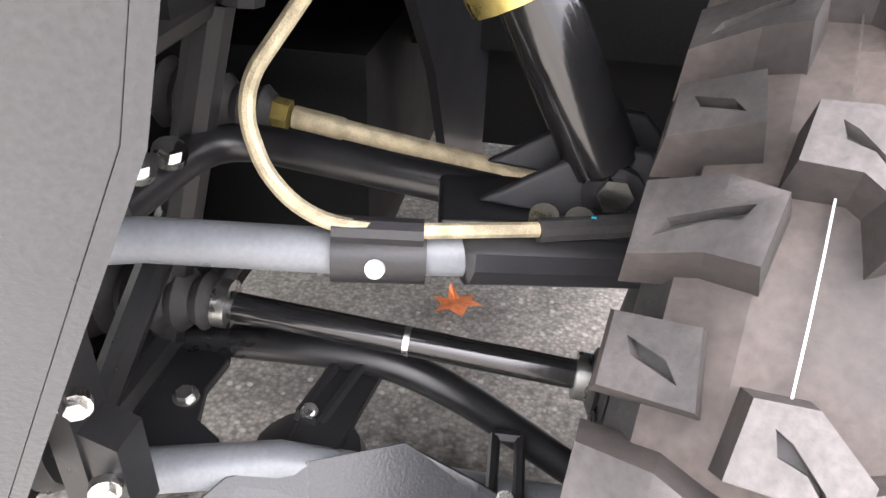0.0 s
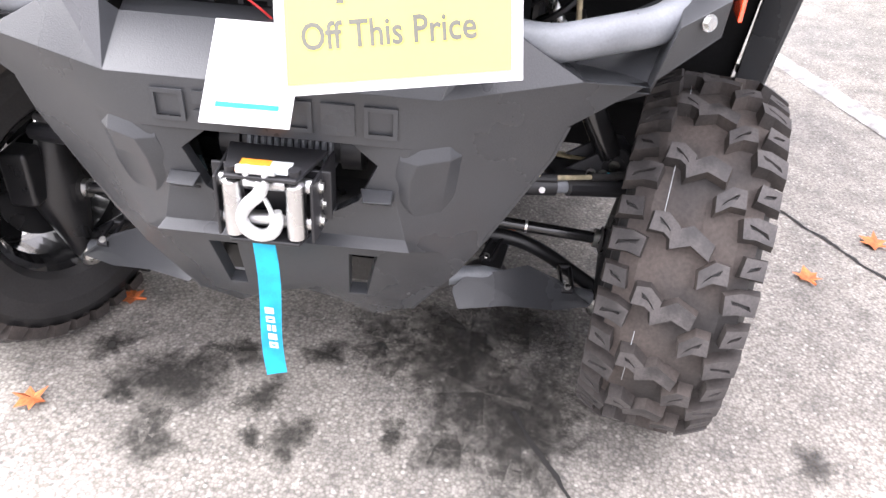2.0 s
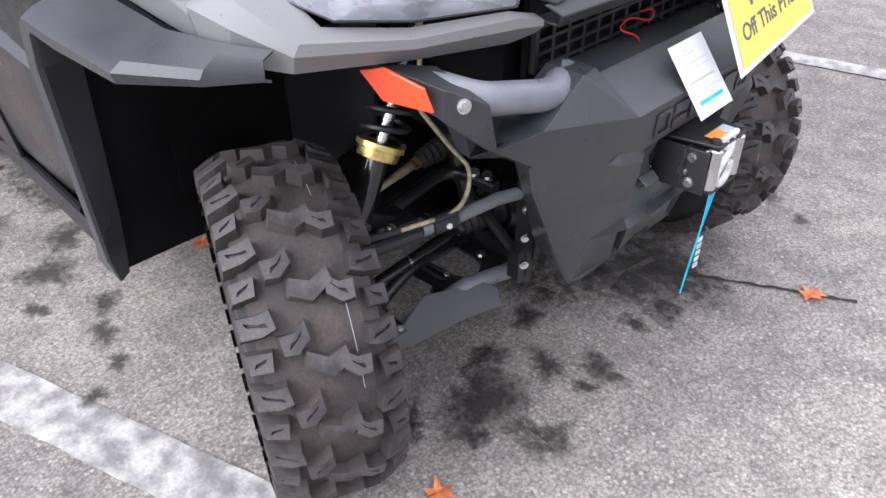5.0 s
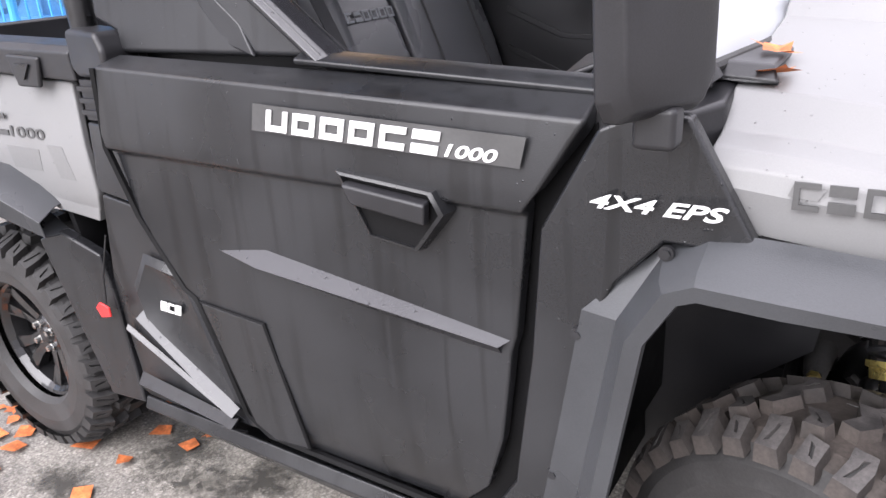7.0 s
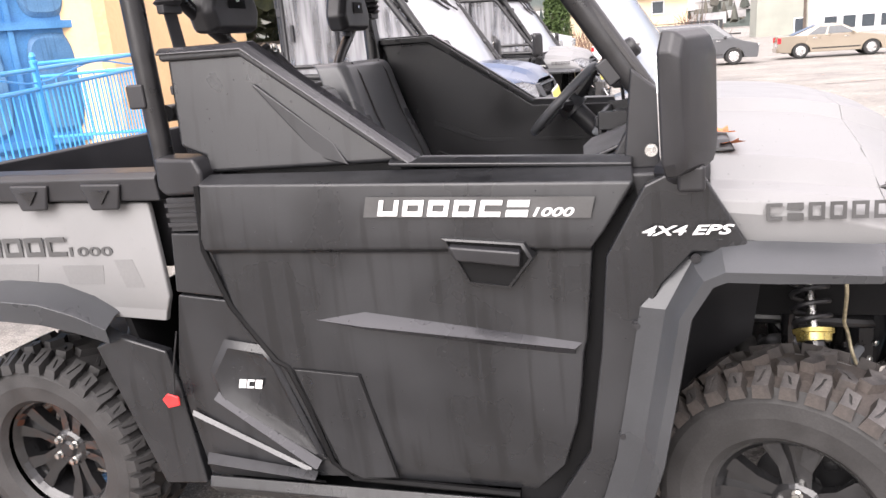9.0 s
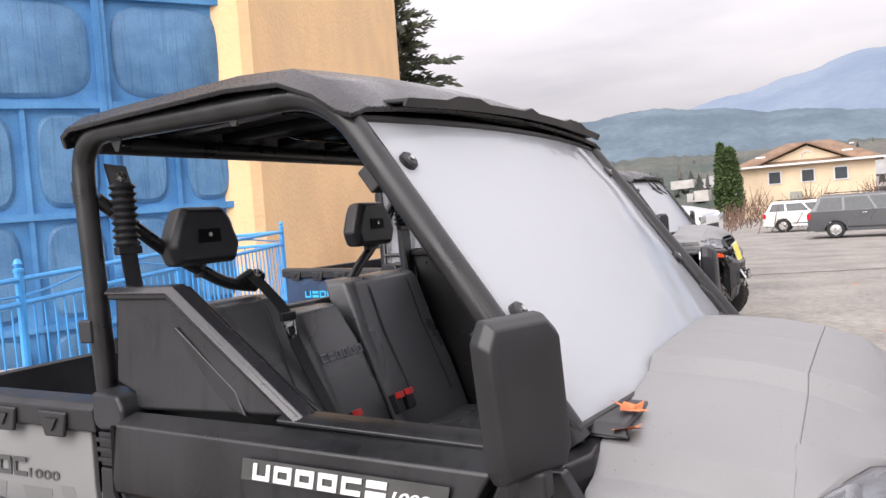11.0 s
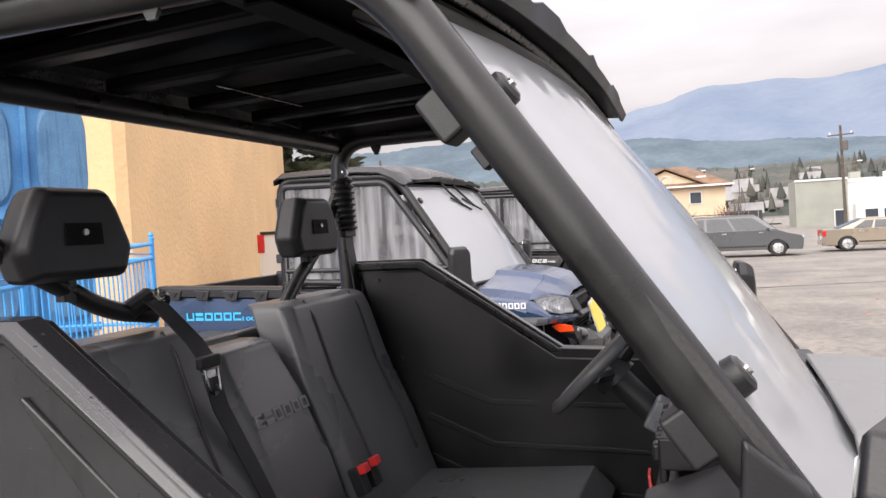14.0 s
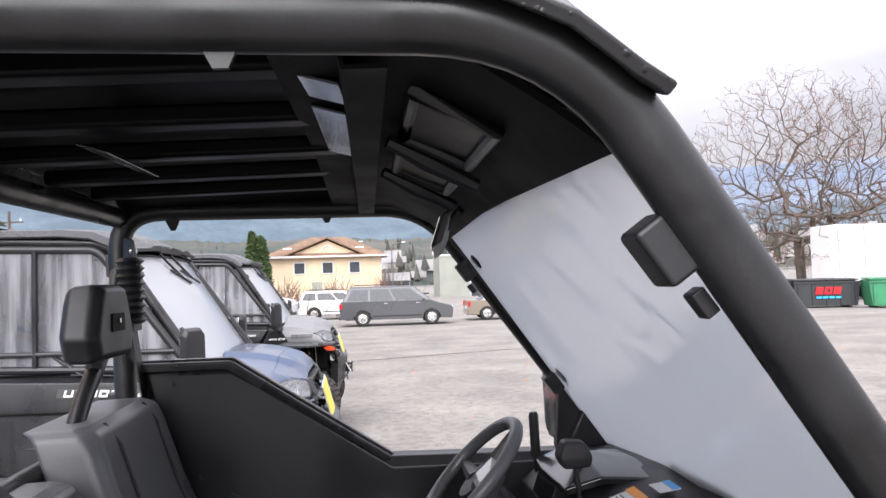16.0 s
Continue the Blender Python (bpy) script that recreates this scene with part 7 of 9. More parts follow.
def patch_material():
    """A damp oil patch that breaks up towards its rim, over the asphalt beneath."""
    m = bpy.data.materials.new("damp_oil_patch")
    m.use_nodes = True
    nt = m.node_tree
    b = nt.nodes["Principled BSDF"]
    b.inputs["Base Color"].default_value = (0.035, 0.033, 0.03, 1)
    b.inputs["Roughness"].default_value = 0.5
    out = nt.nodes["Material Output"]
    tr = nt.nodes.new("ShaderNodeBsdfTransparent")
    mx = nt.nodes.new("ShaderNodeMixShader")
    at = nt.nodes.new("ShaderNodeAttribute")
    at.attribute_name = "core"
    tc = nt.nodes.new("ShaderNodeTexCoord")
    nz = nt.nodes.new("ShaderNodeTexNoise")
    nz.inputs["Scale"].default_value, nz.inputs["Detail"].default_value = 38, 5
    nt.links.new(tc.outputs["Object"], nz.inputs["Vector"])
    ad = nt.nodes.new("ShaderNodeMath")
    ad.operation = 'ADD'
    nt.links.new(at.outputs["Fac"], ad.inputs[0])
    nt.links.new(nz.outputs[0], ad.inputs[1])
    mr = nt.nodes.new("ShaderNodeMapRange")
    mr.inputs[1].default_value, mr.inputs[2].default_value = 0.72, 1.35
    mr.inputs[4].default_value = 0.8
    nt.links.new(ad.outputs[0], mr.inputs[0])
    nt.links.new(mr.outputs[0], mx.inputs[0])
    nt.links.new(tr.outputs[0], mx.inputs[1])
    nt.links.new(b.outputs[0], mx.inputs[2])
    nt.links.new(mx.outputs[0], out.inputs[0])
    return m


PATCH = patch_material()


def oil_spot(cx, cy, r, seed, strength=1.0):
    bm = bmesh.new()
    col = bm.verts.layers.float.new("core")
    z = ground_z(cx, cy) + 0.004
    c = bm.verts.new((cx, cy, z))
    c[col] = strength
    rings = []
    for k, s in ((0.55, 0.55 * strength), (1.0, 0.0)):
        ring = []
        for x, y in blob(cx, cy, r * k, seed):
            v = bm.verts.new((x, y, ground_z(x, y) + 0.004))
            v[col] = s
            ring.append(v)
        rings.append(ring)
    n = len(rings[0])
    for i in range(n):
        bm.faces.new((c, rings[0][i], rings[0][(i + 1) % n]))
        bm.faces.new((rings[0][i], rings[1][i], rings[1][(i + 1) % n], rings[0][(i + 1) % n]))
    ob = part("oil_spot", bm, PATCH)
    ob.visible_shadow = False
    return tagged(ob, "dark damp oil spot on the asphalt", "stain", group="oil spots", kind="structure")


_spots = [(1.332, -0.127, 0.055), (1.437, -0.043, 0.06), (1.30, -0.32, 0.13), (1.465, -0.317, 0.07), (1.416, 0.246, 0.06), (1.40, 0.16, 0.04), (1.25, 0.34, 0.22), (1.35, 0.42, 0.14), (1.05, 0.30, 0.20), (1.12, 0.1, 0.1), (1.22, -0.5, 0.05),
          (1.356, 1.017, 0.045), (1.44, -0.12, 0.03), (1.18, -0.02, 0.05), (1.2, -0.2, 0.05), (1.46, 0.45, 0.05), (1.03, 0.44, 0.12), (1.36, -0.42, 0.04), (1.50, 0.95, 0.03), (1.42, 0.30, 0.06),
          (0.42, -0.86, 0.05), (0.30, -0.80, 0.05), (0.05, -0.86, 0.09), (-0.1, -0.75, 0.08), (0.55, -0.88, 0.035), (-0.3, -0.95, 0.12), (-0.45, -0.7, 0.1), (0.2, -0.95, 0.04), (0.62, -0.97, 0.035), (-0.62, -0.62, 0.14), (-0.3, -0.62, 0.12), (-0.8, -0.9, 0.1)]
for _i, (_x, _y, _r) in enumerate(_spots):
    oil_spot(_x, _y, _r * 1.35, 40 + _i)


def strip(name, pts, width, mat, lift=0.004, label="", category="", ragged=0.0, seed=1):
    rnd = random.Random(seed)
    bm = bmesh.new()
    rows = []
    for i, (x, y) in enumerate(pts):
        a, b = Vector(pts[max(i - 1, 0)]), Vector(pts[min(i + 1, len(pts) - 1)])
        d = (b - a).normalized()
        nrm = Vector((-d.y, d.x))
        w0, w1 = (width / 2 * (1 + rnd.uniform(-ragged, ragged)) for _ in range(2))
        p, q = Vector((x, y)) + nrm * w0, Vector((x, y)) - nrm * w1
        rows.append((bm.verts.new((p.x, p.y, ground_z(p.x, p.y) + lift)), bm.verts.new((q.x, q.y, ground_z(q.x, q.y) + lift))))
    for a, b in zip(rows, rows[1:]):
        bm.faces.new((a[0], a[1], b[1], b[0]))
    return tagged(part(name, bm, mat), label, category, kind="structure")


def run(x0, y0, x1, y1, step=0.12, wander=0.0, seed=3):
    rnd = random.Random(seed)
    n = max(2, int(math.hypot(x1 - x0, y1 - y0) / step))
    return [(x0 + (x1 - x0) * i / n + rnd.uniform(-wander, wander), y0 + (y1 - y0) * i / n + rnd.uniform(-wander, wander)) for i in range(n + 1)]


strip("parking_line", run(-1.2, -1.69, 2.6, -0.38, 0.06), 0.135, LINEPAINT, 0.004, "worn white painted parking line", "line", 0.03, 5)
strip("parking_line", run(-1.6, 1.58, 1.4, 2.35, 0.06), 0.115, LINEPAINT, 0.004, "worn white painted parking line", "line", 0.03, 6)
CRACK = material("dark_crack", (0.02, 0.019, 0.018), 0.9, vary=0.3, bump=0)
strip("crack", run(1.30, 0.40, 1.78, 0.66, 0.03, 0.006, 8), 0.012, CRACK, 0.0042, "fine crack in the asphalt", "crack", 0.6, 8)
strip("crack", run(0.2, 1.2, 1.1, 1.7, 0.03, 0.01, 9), 0.012, CRACK, 0.0042, "fine crack in the asphalt", "crack", 0.6, 9)
strip("crack", run(-1.2, 14.5, 6, 17.5, 0.3, 0.05, 10), 0.07, CRACK, 0.006, "long tar-dark crack across the yard", "crack", 0.5, 10)
strip("crack", run(-3, 20, 12, 23.5, 0.4, 0.06, 11), 0.05, CRACK, 0.006, "long tar-dark crack across the yard", "crack", 0.5, 11)
strip("lot_line", run(5.5, 19, 11, 17.5, 0.5), 0.1, LINEPAINT, 0.006, "faded white line across the yard", "line", 0.1, 12)


def leaf_mesh(seed, r):
    """A curled maple leaf."""
    rnd = random.Random(seed)
    tips = [(0, 1.0), (0.35, 0.45), (0.85, 0.62), (0.55, 0.12), (0.75, -0.3), (0.2, -0.25), (0.03, -0.9), (-0.03, -0.9), (-0.2, -0.25), (-0.75, -0.3), (-0.55, 0.12), (-0.85, 0.62), (-0.35, 0.45)]
    bm = bmesh.new()
    c = bm.verts.new((0, 0, 0.004))
    vs = [bm.verts.new((x * r, y * r, 0.004 + rnd.uniform(0.0, 0.35) * r * (x * x + y * y))) for x, y in tips]
    for i in range(len(vs)):
        bm.faces.new((c, vs[i], vs[(i + 1) % len(vs)]))
    me = bpy.data.meshes.new("fallen_leaf")
    bm.to_mesh(me)
    bm.free()
    me.materials.append(DUSTY)
    return me


_leafs = [leaf_mesh(k, 0.04) for k in range(4)]
_rnd = random.Random(12)
for _i, (_x, _y, _s) in enumerate([(1.06, -0.522, 1), (1.406, -0.58, 1), (1.679, 0.602, 1.1), (1.617, -0.713, 1.5), (1.52, -0.78, 1.3), (0.459, 1.489, 1.3), (0.68, 1.22, 1.1), (0.583, 0.362, 1.2), (0.142, -0.67, 1), (0.24, -0.46, 1), (-0.591, -0.532, 0.8), (-0.02, -0.488, 0.8), (-1.3, -0.75, 1.2)]):
    _o = new("fallen_leaf", _leafs[_i % 4])
    _o.matrix_world = Matrix.Translation((_x, _y, ground_z(_x, _y) + 0.003)) @ pose(0, 0, 0, 0, 0, _rnd.uniform(0, 360)) @ Matrix.Scale(_s, 4)
    tagged(_o, "dry orange maple leaf on the asphalt", "leaf", group="fallen leaves")
_bm = bmesh.new()
for _k in range(170):
    _x, _y = (-1.45 + _rnd.gauss(0, 0.35), -0.85 + _rnd.gauss(0, 0.3)) if _k < 90 else (_rnd.uniform(0, 12), _rnd.uniform(6, 24))
    _a, _s = _rnd.uniform(0, 6.28), _rnd.uniform(0.02, 0.045)
    _z = ground_z(_x, _y) + 0.006
    _c = [(_x + _s * math.cos(_a + q), _y + _s * math.sin(_a + q), _z + _rnd.uniform(0, 0.015)) for q in (0, 1.3, 2.6, 4.2)]
    _bm.faces.new([_bm.verts.new(p) for p in _c])
tagged(part("leaf_litter", _bm, DUSTY, smooth=False), "scattered dry orange leaves on the asphalt", "leaf litter", kind="stuff")


# ---- building with the blue doors ----
WALL_A, SIDE_END = Vector((-6.42, 5.64, 0.1)), Vector((-12.14, 18.9, 0.1))
WU = Vector((0.5, 0.866, 0)).normalized()
WN = Vector((WU.y, -WU.x, 0))


def on_wall(u, z, n=0.0):
    """A point of the wall: u along it from the stucco's near edge, z up, n outwards; the wall stands plumb on the tipped yard."""
    p = WALL_A + WU * u + WN * n + Vector((0, 0, z))
    return p + Vector((0.031 * z, 0, 0.0))


def wall_box(bm, u0, u1, z0, z1, n0, n1):
    vs = [bm.verts.new(on_wall(u, z, n)) for n in (n0, n1) for u, z in ((u0, z0), (u1, z0), (u1, z1), (u0, z1))]
    for q in ((0, 1, 2, 3), (7, 6, 5, 4), (0, 4, 5, 1), (1, 5, 6, 2), (2, 6, 7, 3), (3, 7, 4, 0)):
        bm.faces.new([vs[i] for i in q])


def building():
    b = thing("warehouse", "ochre stucco building with large blue panelled doors", "building", kind="structure")
    bm = bmesh.new()
    corner, back = on_wall(0.20, -0.3), Vector((-4.0, -1.7, 0))
    foot = [corner, SIDE_END + Vector((0, 0, -0.3)), SIDE_END + back, on_wall(0.20, -0.3) + back]
    addplate(bm, [(p.x, p.y, -0.3) for p in foot], (0.345, 0, 11.5))
    part("stucco_wall", bm, STUCCO, b)
    bm = bmesh.new()
    wall_box(bm, 0.18, 0.34, -0.3, 11.0, 0.0, 0.03)
    part("corner_strip", bm, STUCCO, b)
    bm = bmesh.new()
    wall_box(bm, -12, 0.175, 7.8, 11.0, -3.5, -0.02)
    part("lintel_wall", bm, STUCCO, b)
    bm = bmesh.new()
    wall_box(bm, -12, 0.175, -0.3, 7.79, -0.5, -0.25)
    part("door_backing", bm, BLUEPAINT, b)
    # door leaves: stiles and rails, with bowed infill panels
    cols = [-11.5, -9.5, -7.55, -5.6, -4.2, -3.55, -1.6, 0.10]
    rows = [-0.2, 0.72, 2.14, 3.55, 4.99, 6.40, 7.72]
    for u in cols:
        bm = bmesh.new()
        wall_box(bm, u - 0.075, u + 0.075, -0.2, 7.78, -0.25, -0.16)
        part("door_stile", bm, BLUEPAINT, b)
        bm = bmesh.new()
        wall_box(bm, u - 0.012, u + 0.012, -0.2, 7.78, -0.16, -0.145)
        part("cover_strip", bm, BLUEPAINT, b)
    for z in rows:
        bm = bmesh.new()
        wall_box(bm, cols[0], cols[-1], z - 0.045, z + 0.045, -0.25, -0.175)
        part("door_rail", bm, BLUEPAINT, b)
    for c0, c1 in zip(cols, cols[1:]):
        if c1 - c0 < 1.2:
            continue
        for r, (z0, z1) in enumerate(zip(rows, rows[1:])):
            split = 1 if r == 3 else 2
            w = (c1 - c0) / split
            for k in range(split):
                a0, a1 = c0 + w * k + 0.13, c0 + w * (k + 1) - 0.13
                if split == 2 and k == 0:
                    bm = bmesh.new()
                    wall_box(bm, a1 + 0.1, a1 + 0.16, z0, z1, -0.25, -0.2)
                    part("door_mullion", bm, BLUEPAINT, b)
                uc, zc, hu, hz = (a0 + a1) / 2, (z0 + z1) / 2, (a1 - a0) / 2, (z1 - z0) / 2 - 0.09
                bm = bmesh.new()
                ring, inner = [], []
                for j in range(28):
                    t = 2 * math.pi * j / 28
                    e = 0.55
                    cu, cz = math.copysign(abs(math.cos(t)) ** e, math.cos(t)), math.copysign(abs(math.sin(t)) ** e, math.sin(t))
                    ring.append(bm.verts.new(on_wall(uc + hu * cu, zc + hz * cz, -0.245)))
                    inner.append(bm.verts.new(on_wall(uc + hu * cu * 0.9, zc + hz * cz * 0.9, -0.20)))
                for j in range(28):
                    bm.faces.new((ring[j], ring[(j + 1) % 28], inner[(j + 1) % 28], inner[j]))
                bm.faces.new(inner)
                part("door_panel", bm, PALEBLUE, b)
    bm = bmesh.new()
    wall_box(bm, -4.12, -3.63, 0.5, 7.7, -0.24, -0.2)
    part("side_glazing", bm, FARGLASS, b)
    for z in (1.43, 2.85, 4.27, 5.7):
        bm = bmesh.new()
        wall_box(bm, -4.125, -3.625, z, z + 0.07, -0.24, -0.16)
        part("glazing_bar", bm, BLUEPAINT, b)
    return b


building()


def railing():
    """Blue steel railing along the raised walk in front of the doors."""
    r = thing("railing", "bright blue steel railing along a raised walk", "railing", kind="structure")
    a, b = Vector((-2.75, -1.35, 0)), Vector((-5.40, 5.33, 0))
    d = (b - a)
    L = d.length
    u = d.normalized()
    top = lambda s: 1.40 + 0.36 * s / L
    pt = lambda s, h: a + u * s + Vector((0, 0, h)) + Vector((0.031 * h, 0, 0))
    for off in (0.0, -0.16, -0.90):
        part("rail", tube([pt(0, top(0) + off), pt(L, top(L) + off)], 0.02, 8), RAILBLUE, r)
    n = int(L / 0.105)
    pick = bmesh.new()
    addcyl(pick, (0, 0, -0.9), (0, 0, -0.16), 0.008, 6)
    me = keep_mesh(pick, "picket", RAILBLUE)
    for i in range(n):
        s = (i + 0.5) * L / n
        o = new("picket", me)
        o.parent = r
        o.matrix_basis = Matrix.Translation(pt(s, top(s)))
    for s in (0.0, L * 0.33, L * 0.62, L):
        p = part("post", tube([pt(s, 0.3), pt(s, top(s) + 0.05)], 0.028, 10), RAILBLUE, r)
        part("finial", lathe([(0.0, 0.0), (0.034, 0.0), (0.034, 0.02), (0.018, 0.03), (0.03, 0.055), (0.018, 0.085), (0.0, 0.09)], 12, 'z', pt(s, top(s) + 0.05)), RAILBLUE, p)
    for k in range(3):
        s0, s1 = (0.0, L * 0.33, L * 0.62, L)[k:k + 2]
        sc = []
        for i in range(13):
            t = i / 12
            s = s0 + (s1 - s0) * t
            sc.append(pt(s, top(s) - 0.06 - 0.05 * math.cos(t * 2 * math.pi)))
        part("scroll", tube(sc, 0.009, 6), RAILBLUE, r)
    # return of the railing to the wall
    w = WALL_A + WU * (-0.6) + WN * 0.05
    for off in (0.0, -0.16, -0.90):
        part("rail", tube([pt(L, top(L) + off), Vector((w.x, w.y, 1.78 + off))], 0.02, 8), RAILBLUE, r)
    for i in range(8):
        p = pt(L, top(L)).lerp(Vector((w.x, w.y, 1.78)), (i + 0.5) / 8)
        o = new("picket", me)
        o.parent = r
        o.matrix_basis = Matrix.Translation(p)
    CONC = material("pale_concrete", (0.42, 0.4, 0.37), 0.85, vary=0.15, scale=2, fine=40, bump=0.3, dist=0.005)
    bm = bmesh.new()
    pts = [a + u * -1.5, b.copy(), Vector((w.x, w.y, 0)), WALL_A + WU * -12 + WN * -0.2]
    lo = [bm.verts.new((p.x + WN.x * 0.12, p.y + WN.y * 0.12, 0.0)) for p in pts]
    hi = [bm.verts.new((p.x + WN.x * 0.12, p.y + WN.y * 0.12, 0.42)) for p in pts]
    bm.faces.new(hi)
    for i in range(4):
        bm.faces.new((lo[i], lo[(i + 1) % 4], hi[(i + 1) % 4], hi[i]))
    tagged(part("raised_walk", bm, CONC), "pale concrete raised walk before the blue doors", "pavement", kind="structure")


railing()


# ---- distance: hills and sky edge ----
def hill(name, dist, line, mat, label, jag=0.0, seed=1, depth=0.0, step=0.5):
    """A ridge from its bearing and height angles, seen from the yard."""
    rnd = random.Random(seed)
    bm = bmesh.new()
    az0, az1 = line[0][0], line[-1][0]
    n = int((az1 - az0) / step)
    rows = []
    for i in range(n + 1):
        az = az0 + (az1 - az0) * i / n
        for (a, ea), (b, eb) in zip(line, line[1:]):
            if a <= az <= b + 1e-6:
                t = smooth_step(0, 1, (az - a) / (b - a))
                el = ea + (eb - ea) * t
        el += rnd.uniform(-jag, jag) + 0.12 * noise.noise(Vector((az * 0.35, seed, 0)))
        q = radians(az)
        h = 1.6 + dist * math.tan(radians(el))
        p = lambda k, z: bm.verts.new((0.6 + dist * k * math.sin(q), -1.5 + dist * k * math.cos(q), z))
        rows.append((p(0.62, -14), p(0.75, h * 0.32 + dist * 0.002 * noise.noise(Vector((az * 0.5, 3, seed)))), p(0.88, h * 0.7 + dist * 0.004 * noise.noise(Vector((az * 0.6, 7, seed)))), p(1.0, h)))
    for a, b in zip(rows, rows[1:]):
        for j in range(3):
            bm.faces.new((a[j], b[j], b[j + 1], a[j + 1]))
    return tagged(part(name, bm, mat), label, "hill", kind="structure")


# Aerial haze is painted into the hill colours, bluer with distance.
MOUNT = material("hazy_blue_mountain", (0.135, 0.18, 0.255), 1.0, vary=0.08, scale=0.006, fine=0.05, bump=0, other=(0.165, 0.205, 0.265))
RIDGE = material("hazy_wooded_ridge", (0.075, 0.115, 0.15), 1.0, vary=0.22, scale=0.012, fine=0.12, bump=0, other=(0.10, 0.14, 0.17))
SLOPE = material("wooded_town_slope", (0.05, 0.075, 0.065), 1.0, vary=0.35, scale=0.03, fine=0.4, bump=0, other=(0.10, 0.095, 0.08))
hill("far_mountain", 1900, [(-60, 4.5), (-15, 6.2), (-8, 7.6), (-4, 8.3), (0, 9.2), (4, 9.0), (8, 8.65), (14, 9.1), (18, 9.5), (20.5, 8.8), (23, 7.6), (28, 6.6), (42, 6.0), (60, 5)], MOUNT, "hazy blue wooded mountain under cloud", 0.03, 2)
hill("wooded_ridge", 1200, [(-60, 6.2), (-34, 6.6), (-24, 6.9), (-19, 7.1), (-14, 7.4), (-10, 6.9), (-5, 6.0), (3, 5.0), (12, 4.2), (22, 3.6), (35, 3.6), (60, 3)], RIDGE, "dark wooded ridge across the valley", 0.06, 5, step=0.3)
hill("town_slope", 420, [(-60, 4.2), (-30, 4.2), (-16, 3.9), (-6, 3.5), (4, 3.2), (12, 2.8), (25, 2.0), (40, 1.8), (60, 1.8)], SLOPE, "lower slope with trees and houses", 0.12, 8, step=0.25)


def town():
    """Treetops and small far houses over the lower slope, too many and too small to count."""
    rnd = random.Random(31)
    tr, hs = bmesh.new(), bmesh.new()
    for k in range(1500):
        az = rnd.uniform(-36, 45)
        d = rnd.uniform(230, 410)
        el = rnd.uniform(0.0, 3.5 - 0.03 * abs(az)) * (d / 400)
        q = radians(az)
        x, y, z = 0.6 + d * math.sin(q), -1.5 + d * math.cos(q), 1.6 + d * math.tan(radians(el)) - 3
        h, r = rnd.uniform(3, 7.5), rnd.uniform(0.7, 1.6)
        if rnd.random() < 0.16:
            w, dd, hh = rnd.uniform(4, 8), 5, rnd.uniform(2.2, 3.6)
            addbox(hs, (x, y, z + hh / 2 + 1), (w, dd, hh))
            continue
        t = bm_top = tr.verts.new((x, y, z + h))
        ring = [tr.verts.new((x + r * rnd.uniform(0.7, 1.2) * math.cos(a), y + r * math.sin(a), z + rnd.uniform(-0.5, 0.8))) for a in (0, 1.05, 2.1, 3.14, 4.2, 5.2)]
        mid = [tr.verts.new((x + 0.62 * r * rnd.uniform(0.7, 1.3) * math.cos(a + 0.5), y + 0.6 * r * math.sin(a + 0.5), z + h * rnd.uniform(0.35, 0.6))) for a in (0, 1.05, 2.1, 3.14, 4.2, 5.2)]
        for i in range(6):
            tr.faces.new((ring[i], ring[(i + 1) % 6], mid[i]))
            tr.faces.new((ring[(i + 1) % 6], mid[(i + 1) % 6], mid[i]))
            tr.faces.new((mid[i], mid[(i + 1) % 6], t))
    # haze is mixed into the treetop colour too
    FARTREE = material("hazy_treetops", (0.045, 0.07, 0.062), 1.0, vary=0.5, scale=0.02, fine=0.3, bump=0, other=(0.11, 0.10, 0.082))
    FARHOUSE = material("far_house_walls", (0.55, 0.53, 0.5), 0.9, vary=0.25, scale=0.02, fine=0.5, bump=0, other=(0.36, 0.36, 0.38))
    tagged(part("far_trees", tr, FARTREE), "treetops on the far slope", "trees", kind="stuff")
    tagged(part("far_houses", hs, FARHOUSE), "small pale houses on the far slope", "houses", kind="stuff")


town()


